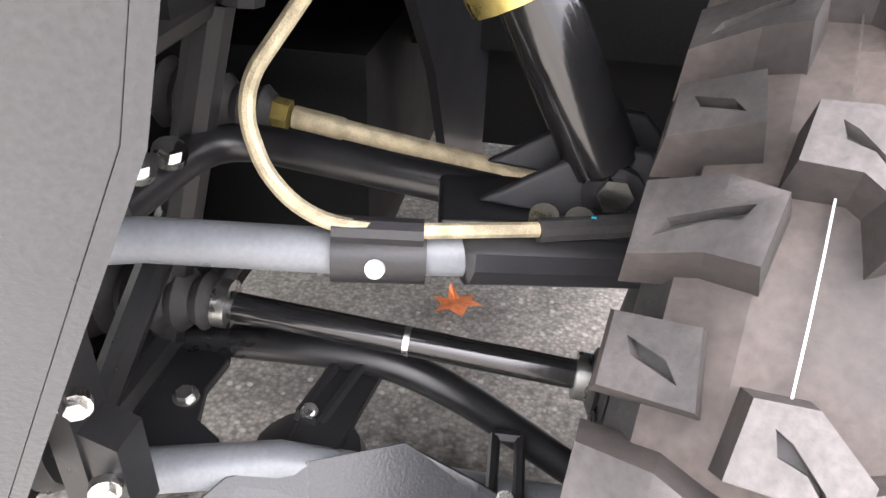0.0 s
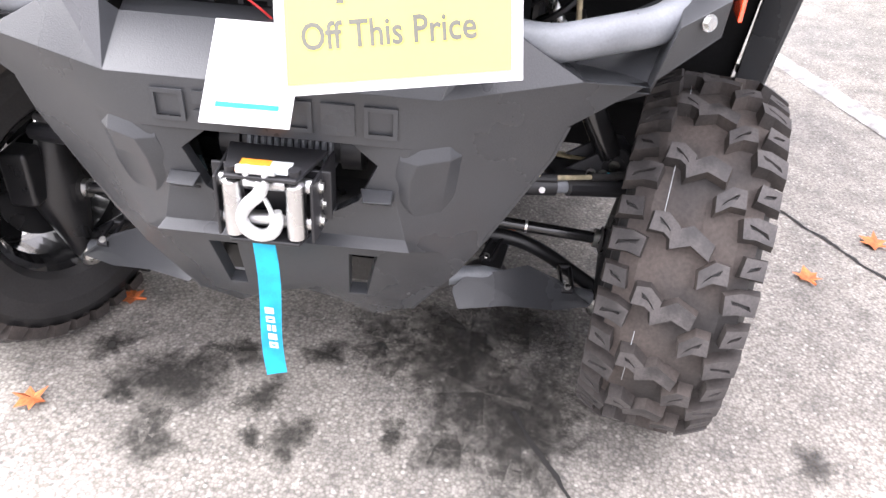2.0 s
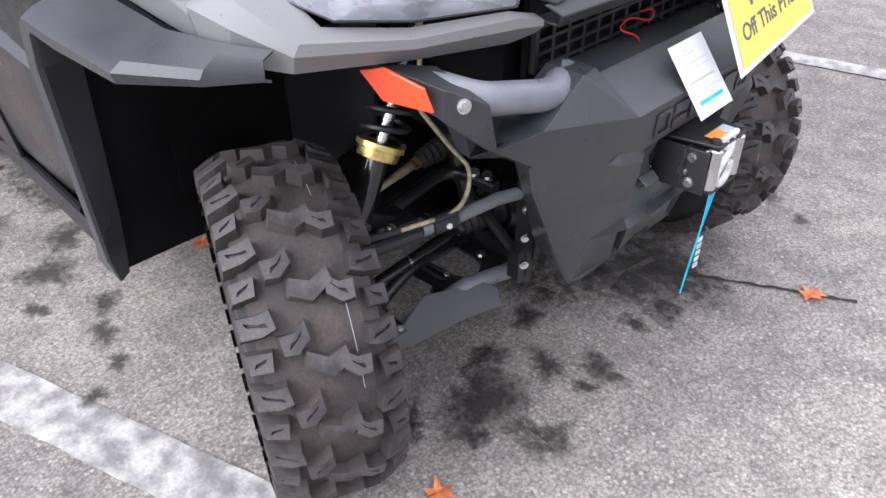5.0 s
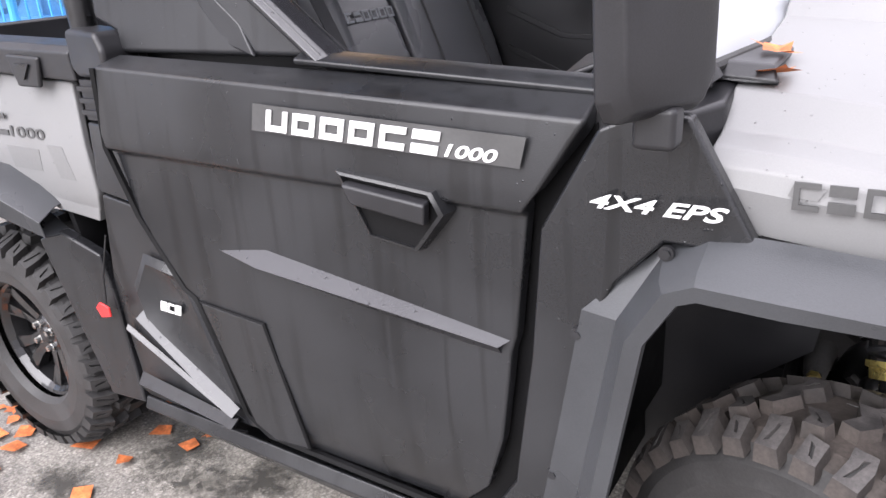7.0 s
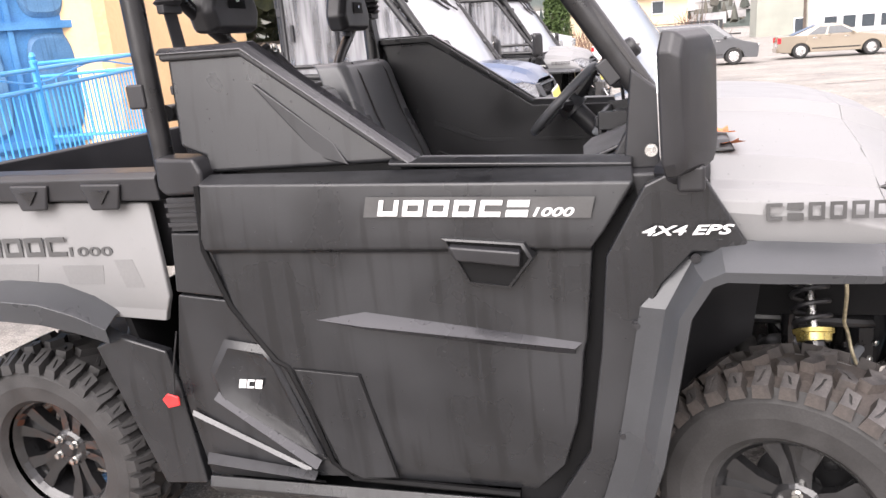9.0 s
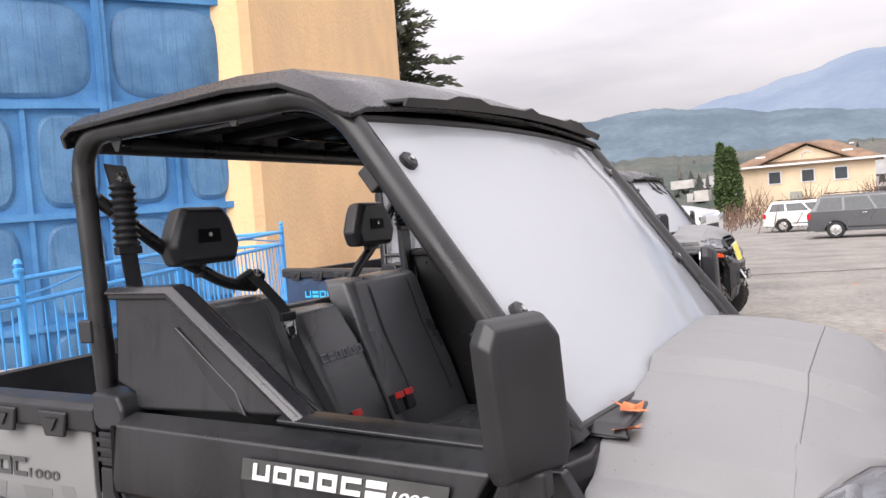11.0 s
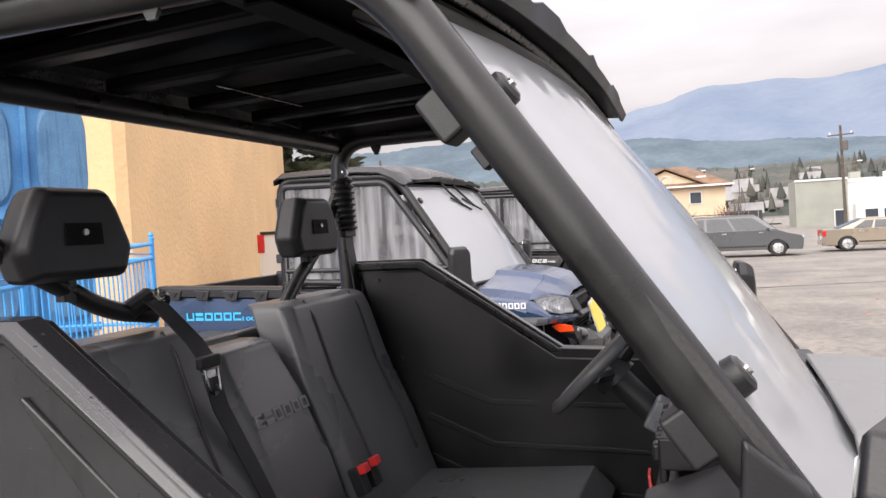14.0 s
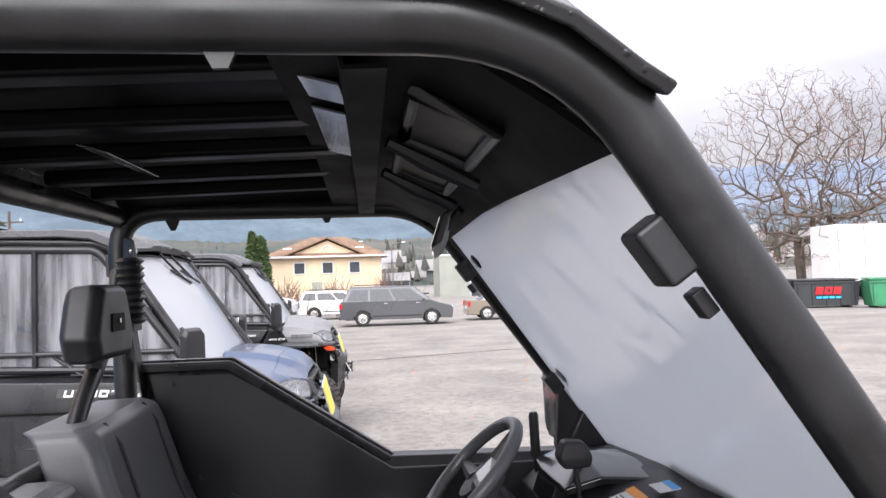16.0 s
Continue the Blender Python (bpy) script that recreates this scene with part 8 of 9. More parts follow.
# ---- trees ----
def conifer(x, y, z, h, r, seed, label, columnar=False):
    rnd = random.Random(seed)
    t = thing("conifer_tree", label, "tree")
    t.location = (x, y, z)
    part("trunk", tube([(0, 0, -0.3), (0.02, 0.01, h * 0.5), (0, 0, h * 0.98)], [h * 0.018, h * 0.012, 0.01], 8), BARK, t)
    bm = bmesh.new()
    n = 900 if columnar else 460
    for k in range(n):
        u = rnd.random() ** 0.8
        zc = h * (0.06 + 0.94 * u)
        if columnar:
            prof = r * min(1.0, (1 - u) ** 0.55 * 1.15) * min(1, 0.5 + u * 4)
            a = rnd.uniform(0, 6.283)
            rr = prof * rnd.uniform(0.72, 1.05)
            c = Vector((rr * math.cos(a), rr * math.sin(a), zc))
            for j in range(3):
                o = Vector((rnd.gauss(0, 1), rnd.gauss(0, 1), rnd.gauss(0.8, 0.6))).normalized()
                s = o.orthogonal().normalized()
                L, w = h * 0.05, h * 0.014
                q = c + Vector((rnd.uniform(-1, 1), rnd.uniform(-1, 1), rnd.uniform(-1, 1))) * h * 0.02
                bm.faces.new([bm.verts.new(p) for p in (q, q + o * L * 0.5 + s * w, q + o * L, q + o * L * 0.5 - s * w)])
        else:
            prof = r * (1 - u) ** 0.85 + 0.05
            a = rnd.uniform(0, 6.283)
            L = prof * rnd.uniform(0.35, 1.15) * (0.75 + 0.35 * math.sin(u * 31 + seed) * math.sin(a * 2 + seed))
            d = Vector((math.cos(a), math.sin(a), -0.30 + 0.7 * u)).normalized()
            side = Vector((-d.y, d.x, 0)).normalized()
            m = 7
            for j in range(m):
                f0 = 0.2 + 0.8 * j / m
                c = Vector((0, 0, zc)) + d * L * f0 + Vector((0, 0, -0.12 * L * f0 * f0))
                for s in (-1, 1, 0):
                    o = (d * 0.7 + side * s * 0.9 + Vector((0, 0, rnd.uniform(-0.5, 0.25)))).normalized()
                    w = L * 0.05 + 0.03
                    e = c + o * (L * 0.26 + 0.05)
                    up = Vector((0, 0, 1)) * w * 0.6 + side * w * 0.5
                    bm.faces.new([bm.verts.new(p) for p in (c, c + (e - c) * 0.5 + up, e, c + (e - c) * 0.5 - up)])
    part("crown", bm, CEDAR if columnar else NEEDLE, t, smooth=False)
    return t


def bare_tree(x, y, z, h, wide, seed, lean=0.0):
    """A dome of bare limbs: each new twig end joins the nearest limb already grown."""
    rnd = random.Random(seed)
    t = thing("bare_tree", "large leafless broad-crowned tree with russet twigs", "tree")
    t.location = (x, y, z)
    base = np.array([[0.0, 0.0, h * 0.06 * i] for i in range(5)])
    ends = []
    while len(ends) < 1800:
        u = np.array([rnd.uniform(-1, 1), rnd.uniform(-1, 1), rnd.uniform(-0.15, 1)])
        q = float((u ** 2).sum()) ** 0.5
        if 0.25 < q < 1 and rnd.random() < 0.25 + 0.75 * q ** 2:
            ends.append(np.array([u[0] * wide + lean * u[2], u[1] * wide, h * 0.24 + u[2] * h * 0.76]))
    foot = base[-1]
    ends.sort(key=lambda p: float(np.linalg.norm(p - foot)))
    pos = np.zeros((6 * len(ends) + 10, 3))
    up = [0] * len(pos)
    pos[:5] = base
    for i in range(1, 5):
        up[i] = i - 1
    n = 5
    for p in ends:
        # joins favour wood lying towards the foot, so limbs run outwards
        d = np.linalg.norm(pos[3:n] - p, axis=1) + 0.45 * np.linalg.norm(pos[3:n] - foot, axis=1)
        k = 3 + int(np.argmin(d))
        a0 = pos[k].copy()
        L = float(np.linalg.norm(p - a0))
        m = max(1, min(5, int(L / (h * 0.045))))
        out = p - a0
        prev = k
        for j in range(1, m + 1):
            f = j / m
            jig = np.array([rnd.gauss(0, 1), rnd.gauss(0, 1), rnd.gauss(0.2, 0.8)]) * L * 0.02 * (1 if j < m else 0)
            pos[n] = a0 + out * f + jig + np.array([0, 0, -0.05 * L * math.sin(math.pi * f)])
            up[n] = prev
            prev = n
            n += 1
    load = [1.0] * n
    for i in range(n - 1, 0, -1):
        load[up[i]] += load[i] * 0.98
    rad = [h * 0.00042 * w ** 0.53 for w in load]
    big, small = bmesh.new(), bmesh.new()
    for i in range(1, n):
        a, b = Vector(pos[up[i]]), Vector(pos[i])
        if (b - a).length < 1e-3:
            continue
        r0 = min(rad[up[i]], rad[i] * 1.35)
        thick = rad[i] > h * 0.0016
        addtube(big if thick else small, [a, b], [r0, rad[i]], 6 if thick else 3)
        if not thick:
            for _k in range(2):
                o = ((b - a).normalized() * 0.6 + Vector((rnd.gauss(0, 0.6), rnd.gauss(0, 0.6), rnd.gauss(0.25, 0.5)))).normalized() * h * rnd.uniform(0.018, 0.045)
                f = a.lerp(b, rnd.random())
                addtube(small, [f, f + o], [h * 0.0006, h * 0.0004], 3)
    part("trunk", big, BARK, t)
    tagged(part("twig_crown", small, TWIG, t), "", "", "", "stuff")
    return t


def polar(az, d, el=None):
    q = radians(az)
    x, y = 0.6 + d * math.sin(q), -1.5 + d * math.cos(q)
    return x, y, (ground_z(x, y) if el is None else 1.6 + d * math.tan(radians(el)))


_x, _y, _z = polar(-31.4, 27)
conifer(_x, _y, 0, 11.2, 5.4, 4, "tall dark spruce behind the ochre wall")
_x, _y, _z = polar(-37.5, 30)
conifer(_x, _y, 0, 8.0, 2.8, 5, "dark spruce behind the ochre wall")
for _az, _h in ((-8.8, 6.4), (-8.15, 6.0)):
    _x, _y, _z = polar(_az, 66)
    conifer(_x, _y, _z, _h, 0.75, 6, "narrow green columnar cypress", True)
bare_tree(30.2, 47.5, -1.2, 16.2, 8.2, 21, -1.0)
bare_tree(34.8, 49.0, -1.2, 16.4, 8.0, 22, 2.0)
_bm = bmesh.new()
_r2 = random.Random(77)
for _k in range(2200):
    _az, _d = _r2.uniform(-31, -22) if _k < 1500 else _r2.uniform(-9, 3), _r2.uniform(40, 60)
    _x, _y, _z = polar(_az, _d)
    _p = Vector((_x, _y, _z + _r2.uniform(0, 4.5) * (0.6 + 0.4 * math.sin(_az * 1.7)) * (1 if _k < 1500 else 0.35)))
    _o = Vector((_r2.gauss(0, 0.5), _r2.gauss(0, 0.5), 1)).normalized() * _r2.uniform(0.6, 1.6)
    addtube(_bm, [_p, _p + _o], [0.03, 0.008], 3)
tagged(part("brush", _bm, TWIG), "russet bare brush beyond the yard", "shrubs", kind="stuff")


# ---- the vehicle that the camera goes round ----
utv = thing("utility_vehicle", "silver and black side-by-side utility vehicle, wet from rain, parked on asphalt", "utility vehicle")
body(utv, SILVER, True)
mirror_children(door(utv, True), utv)
for _x, _y, _st, _fr in ((FRONT_AXLE - 0.035, -0.664, -22, True), (FRONT_AXLE + 0.018, 0.690, -14, True), (REAR_AXLE, -0.66, 0, False), (REAR_AXLE, 0.66, 0, False)):
    wheel(utv, _x, _y, _st, _fr, 0.1 + _x)
front_bumper(utv)
suspension(utv, True)
cage(utv)
roof(utv)
windshield(utv)
seats(utv)
dashboard(utv)
side_mirrors(utv)
winch_rope_hook()
for _x, _y, _z, _a in ((0.917, -0.59, 1.192, 40), (0.93, -0.66, 1.174, 150)):
    _o = new("fallen_leaf", _leafs[1])
    _o.matrix_world = pose(_x, _y, _z, 8, 12, _a)
    tagged(_o, "wet brown leaf stuck on the silver hood", "leaf", group="leaves on the hood")


# ---- the parked row beside the vehicle ----
CABPANE = thin_pane("wet_plastic_window", (0.75, 0.76, 0.78), 0.32, 0.2)
SKYBLUE = material("light_blue_decal", (0.03, 0.42, 0.80), 0.4, vary=0.05, bump=0)


def cab(root):
    """Closed cab: framed side windows with a mid bar, rear window."""
    for s in (-1, 1):
        y = s * 0.765
        loop = arc([(-0.405, y, 1.24), (-0.405, y, 1.86), (0.335, y, 1.84), (0.80, y, 1.20), (-0.30, y, 1.235)], 0.05, 4)
        fr = part("cab_door_frame", tube(loop, 0.022, 10, True), BLACK, root, "black framed cab side window")
        part("side_pane", plate([(-0.39, y, 1.25), (-0.39, y, 1.84), (0.32, y, 1.82), (0.77, y, 1.22)], (0, s * 0.004, 0)), CABPANE, fr)
        part("window_bar", tube([(-0.40, y + s * 0.012, 1.31), (0.72, y + s * 0.012, 1.30)], 0.014, 8), BLACK, fr)
        part("window_bar", tube([(0.02, y + s * 0.012, 1.24), (0.02, y + s * 0.012, 1.84)], 0.014, 8), BLACK, fr)
        part("door_pull", box((-0.33, y + s * 0.02, 1.55), (0.025, 0.02, 0.12)), BLACK, fr, bevel=0.004)
        part("door_hinge", box((-0.42, y + s * 0.005, 1.70), (0.05, 0.03, 0.06)), BLACK, fr, bevel=0.004)
    rear = part("rear_window_frame", tube([(-0.44, -0.69, 1.24), (-0.44, 0.69, 1.24), (-0.44, 0.69, 1.86), (-0.44, -0.69, 1.86)], 0.02, 8, True), BLACK, root)
    part("rear_pane", box((-0.44, 0, 1.55), (0.004, 1.36, 0.60)), CABPANE, rear)


def parked_utv(x, y, z, paint, mark, bedmark, label):
    """Another machine of the same make, with a closed cab."""
    root = thing("utility_vehicle", label, "utility vehicle", Matrix.Translation((x, y, z)) @ LEAN, "machines parked in a row")
    body(root, paint, True, mark, bedmark)
    mirror_children(door(root, True), root)
    for wx, wy, st, fr in ((FRONT_AXLE, -0.668, 0, True), (FRONT_AXLE, 0.668, 0, True), (REAR_AXLE, -0.66, 0, False), (REAR_AXLE, 0.66, 0, False)):
        wheel(root, wx, wy, st, fr, 0.3 + wx)
    front_bumper(root)
    suspension(root, False)
    cage(root)
    cab(root)
    roof(root)
    windshield(root)
    seats(root)
    side_mirrors(root)
    for yy in (-0.22, 0.02):
        wp = part("wiper_arm", tube([(0.50, yy, 1.84), (0.53, yy + 0.05, 1.79), (0.60, yy + 0.16, 1.69)], 0.008, 6), BLACK, root)
        part("wiper_blade", tube([(0.56, yy + 0.02, 1.74), (0.62, yy + 0.28, 1.66)], 0.007, 6), CLEANRUBBER, wp)
    part("light_bar", box((0.49, 0.0, 1.865), (0.05, 0.5, 0.045)), BLACK, root, bevel=0.008)
    m = Matrix.Translation((x, y, z)) @ LEAN
    hook = thing("winch_hook", "pale zinc hook on the winch of a parked machine", "hook", m)
    part("hook_body", tube(arc([(1.54, 0.01, 0.63), (1.545, 0.0, 0.58), (1.54, -0.03, 0.53), (1.54, 0.0, 0.49), (1.54, 0.03, 0.53)], 0.03, 4), 0.012, 10), CHROME, hook)
    card = thing("price_sign", "yellow laminated price card on a parked machine's grille", "sign", m)
    part("sleeve", plate([(1.50, -0.10, 0.77), (1.50, 0.21, 0.80), (1.44, 0.19, 1.03), (1.44, -0.12, 1.0)], (-0.002, 0, 0)), PAPER, card)
    part("card", plate([(1.50, -0.085, 0.785), (1.50, 0.195, 0.813), (1.446, 0.178, 1.015), (1.446, -0.105, 0.987)], (0.003, 0, 0)), YELLOW, card)
    tag = thing("paper_tag", "white laminated paper tag on a parked machine's bumper", "tag", m)
    part("tag_card", plate([(1.58, -0.2, 0.60), (1.58, -0.07, 0.60), (1.50, -0.07, 0.74), (1.50, -0.2, 0.74)], (0.002, 0, 0.001)), PAPER, tag)
    return root


parked_utv(-1.57, 3.5, 0.10, NAVY, WHITE, SKYBLUE, "dark blue side-by-side with closed cab and milky windshield")
parked_utv(-1.63, 7.46, 0.12, SILVER, MARK, MARK, "silver side-by-side with a closed cab, parked beyond the blue one")


# ---- cars across the yard ----
CARTYRE = material("car_tyre", (0.02, 0.02, 0.02), 0.7, vary=0.2, bump=0.1)
CARGLASS = material("tinted_car_glass", (0.03, 0.035, 0.04), 0.06, vary=0.1, bump=0)


def car_wheel(root, x, y, r, w):
    """Tyre with a spoked alloy rim."""
    sgn = 1 if y > 0 else -1
    t = part("wheel", lathe([(r * 0.62, -w / 2), (r * 0.9, -w / 2), (r, -w * 0.36), (r, w * 0.36), (r * 0.9, w / 2), (r * 0.62, w / 2)], 28, 'y', (x, y, r)), CARTYRE, root)
    part("rim", lathe([(r * 0.64, w * 0.42 * sgn), (r * 0.6, w * 0.2 * sgn), (r * 0.2, w * 0.24 * sgn), (0.0, w * 0.3 * sgn)], 24, 'y', (x, y, r)), BRIGHT, t)
    for k in range(5):
        m = Matrix.Translation((x, y + sgn * w * 0.36, r)) @ Matrix.Rotation(k * math.pi * 0.4, 4, 'Y')
        part("spoke", plate([m @ Vector(p) for p in ((-r * 0.09, 0, 0.02), (r * 0.09, 0, 0.02), (r * 0.13, 0, r * 0.62), (-r * 0.13, 0, r * 0.62))], (0, sgn * 0.02, 0)), BRIGHT, t)


def car(x, y, z, paint, label, category, L, W, H, belt, base, nose, hood, cowl, roof_f, roof_r, tail_top, tail, wheel_x, r, pillars, rack=False, bed=None, heading=0):
    """A car from its side lines. nose: height of the front edge, hood: (x, z) of its front, cowl: x of the windscreen foot,
    roof_f, roof_r: roof ends, tail_top: x of the rear glass foot, tail: height of the back edge, pillars: x along the belt between panes."""
    root = thing(category.replace(" ", "_"), label, category, Matrix.Translation((x, y, z)) @ LEAN @ Matrix.Rotation(radians(heading), 4, 'Z'))
    h, f = W / 2, L / 2

    def archline(cx):
        return [(cx + (r + 0.06) * math.cos(a), base + 0.02 + (r + 0.06) * math.sin(a) * 1.05) for a in (math.pi * k / 8 for k in range(9))]
    low = [(f - 0.05, base), *archline(wheel_x[0]), *archline(wheel_x[1]), (-f + 0.06, base + 0.06)]
    top = [(-f, base + 0.30), (-f + 0.02, tail), (tail_top, belt + 0.02), (cowl, belt), hood, (f - 0.06, nose), (f, nose - 0.14), (f - 0.01, base + 0.2)]
    prof = low + top
    bm = bmesh.new()
    rows = []
    for yy, k in ((-h, 0.94), (-h * 0.985, 1.0), (h * 0.985, 1.0), (h, 0.94)):
        rows.append([bm.verts.new((px, yy * (1.0 if pz < belt - 0.15 else 0.97), pz)) for px, pz in prof])
    for a, b in zip(rows, rows[1:]):
        for j in range(len(prof)):
            bm.faces.new((a[j], a[(j + 1) % len(prof)], b[(j + 1) % len(prof)], b[j]))
    bm.faces.new(rows[0])
    bm.faces.new(rows[-1][::-1])
    bo = part("body", bm, paint, root, bevel=0.03)
    hw, ht = h * 0.95, h * 0.74
    bot = [(tail_top, -hw, belt), (cowl, -hw, belt), (cowl, hw, belt), (tail_top, hw, belt)]
    mid = [(roof_r - 0.02, -ht * 1.04, H - 0.07), (roof_f + 0.05, -ht * 1.04, H - 0.07), (roof_f + 0.05, ht * 1.04, H - 0.07), (roof_r - 0.02, ht * 1.04, H - 0.07)]
    up = [(roof_r + 0.08, -ht * 0.9, H), (roof_f - 0.08, -ht * 0.9, H), (roof_f - 0.08, ht * 0.9, H), (roof_r + 0.08, ht * 0.9, H)]
    part("cabin_shell", loft([bot, mid, up], 0.0, True), paint, root, bevel=0.02)

    def on_side(px, t, s):
        a = Vector((px, s * hw, belt))
        q = (px - tail_top) / (cowl - tail_top)
        b = Vector((roof_r - 0.02 + q * (roof_f + 0.07 - roof_r), s * ht * 1.04, H - 0.07))
        return a.lerp(b, t) + Vector((0, s * 0.012, 0.004))
    for s in (-1, 1):
        for x0, x1 in pillars:
            part("side_window", plate([on_side(x0, 0.08, s), on_side(x1, 0.08, s), on_side(x1 - (0.1 if x1 > cowl - 0.3 else 0), 0.9, s), on_side(x0, 0.9, s)], (0, s * 0.006, 0)), CARGLASS, root)
        part("door_mirror", box((cowl - 0.35, s * (h + 0.08), belt + 0.05), (0.1, 0.16, 0.12)), paint, root, bevel=0.03)
        part("side_strip", box(((wheel_x[0] + wheel_x[1]) / 2, s * (h + 0.004), base + 0.17), (abs(wheel_x[1] - wheel_x[0]) - 2 * r - 0.2, 0.02, 0.05)), CARTYRE, root)
        for px in [p[1] - 0.12 for p in pillars[-2:]]:
            part("door_handle", box((px - 0.25, s * (h * 0.99 + 0.01), belt - 0.1), (0.16, 0.03, 0.03)), BRIGHT, root)
        part("tail_lamp", box((-f + 0.05, s * (h - 0.09), tail - 0.16), (0.14, 0.2, 0.34 if bed else 0.24)), TAILRED, root, bevel=0.02)
        part("headlamp", box((f - 0.1, s * (h - 0.2), nose - 0.1), (0.24, 0.36, 0.13)), LAMPIN, root, bevel=0.02)
        if rack:
            part("roof_rail", tube([(roof_r + 0.2, s * ht * 0.8, H + 0.06), (roof_f - 0.2, s * ht * 0.8, H + 0.06)], 0.02, 6), CARTYRE, root)
    if rack:
        for k in range(3):
            px = roof_r + 0.35 + k * (roof_f - roof_r - 0.7) / 2
            part("rack_bar", tube([(px, -ht * 0.85, H + 0.08), (px, ht * 0.85, H + 0.08)], 0.02, 6), CARTYRE, root)
    for q0, q1, nm in ((bot[1], bot[2], "windscreen"), (bot[3], bot[0], "rear_window")):
        u0, u1 = (mid[1], mid[2]) if nm == "windscreen" else (mid[3], mid[0])
        a, b, c, d = (Vector(v) for v in (q0, q1, u1, u0))
        n = (b - a).cross(d - a).normalized()
        n = n if n.x * (1 if nm == "windscreen" else -1) > 0 else -n
        part(nm, plate([a.lerp(b, 0.05).lerp(d, 0.06) + n * 0.01, a.lerp(b, 0.95).lerp(c, 0.06) + n * 0.01, d.lerp(c, 0.93) + n * 0.01, d.lerp(c, 0.07) + n * 0.01], n * 0.006), CARGLASS, root)
    for px, yy in ((wheel_x[0], -h + 0.12), (wheel_x[0], h - 0.12), (wheel_x[1], -h + 0.12), (wheel_x[1], h - 0.12)):
        car_wheel(root, px, yy, r, 0.22)
    part("number_plate", box((-f - 0.005, 0, base + 0.36), (0.02, 0.4, 0.13)), PAPER, root)
    part("front_grille", box((f - 0.005, 0, nose - 0.28), (0.03, W * 0.5, 0.18)), CARTYRE, root)
    part("rear_bumper", box((-f + 0.02, 0, base + 0.14), (0.14, W * 0.92, 0.2)), BRIGHT if bed else paint, root, bevel=0.03)
    part("underside", box((0, 0, base + 0.06), (L * 0.9, W * 0.8, 0.1)), CARTYRE, root)
    if bed:
        part("bed_rail_cap", box(((bed[0] + bed[1]) / 2, -h * 0.95, belt + 0.03), (bed[1] - bed[0], 0.1, 0.05)), CARTYRE, root)
        part("bed_rail_cap", box(((bed[0] + bed[1]) / 2, h * 0.95, belt + 0.03), (bed[1] - bed[0], 0.1, 0.05)), CARTYRE, root)
    return root


car(-4.1, 11.0, 0.42, CARWHITE, "white pickup truck parked behind the row of machines", "pickup truck", 6.1, 2.0, 1.92, 1.36, 0.42, 1.12, (2.5, 1.24), 1.55, 0.95, -0.55, -0.75, 1.36, (2.0, -1.75), 0.40,
    ((-0.68, 0.2), (0.3, 1.35)), bed=(-3.0, -0.8))
car(1.39, 32.4, -0.30, CARGREY, "dark graphite minivan with alloy wheels across the yard", "minivan", 5.0, 1.95, 1.74, 1.08, 0.26, 0.82, (1.95, 0.93), 1.55, 0.75, -2.05, -2.38, 1.05, (1.55, -1.5), 0.34,
    ((-2.2, -1.25), (-1.15, -0.1), (0.0, 1.3)), rack=True)
car(-1.45, 39.8, -0.23, CARWHITE, "white estate car with a loaded roof rack", "estate car", 4.4, 1.8, 1.55, 1.02, 0.28, 0.82, (1.6, 0.92), 1.1, 0.35, -1.85, -2.1, 1.0, (1.35, -1.3), 0.33,
    ((-1.95, -1.2), (-1.1, -0.1), (0.0, 0.9)), rack=True)
car(7.0, 34.1, -0.47, TAUPE, "taupe two-door coupe across the yard", "coupe", 4.4, 1.75, 1.36, 0.92, 0.22, 0.70, (1.7, 0.80), 1.0, 0.25, -0.75, -1.65, 0.93, (1.38, -1.3), 0.32,
    ((-1.1, -0.4), (-0.3, 0.8)))


# ---- buildings across the road ----
def far_window(root, x, y, z, w, h, mat=None):
    fr = part("window", box((x, y, z), (w + 0.2, 0.10, h + 0.2)), PAPER, root)
    part("pane", box((x, y - 0.06, z), (w, 0.04, h)), mat or FARGLASS, fr)


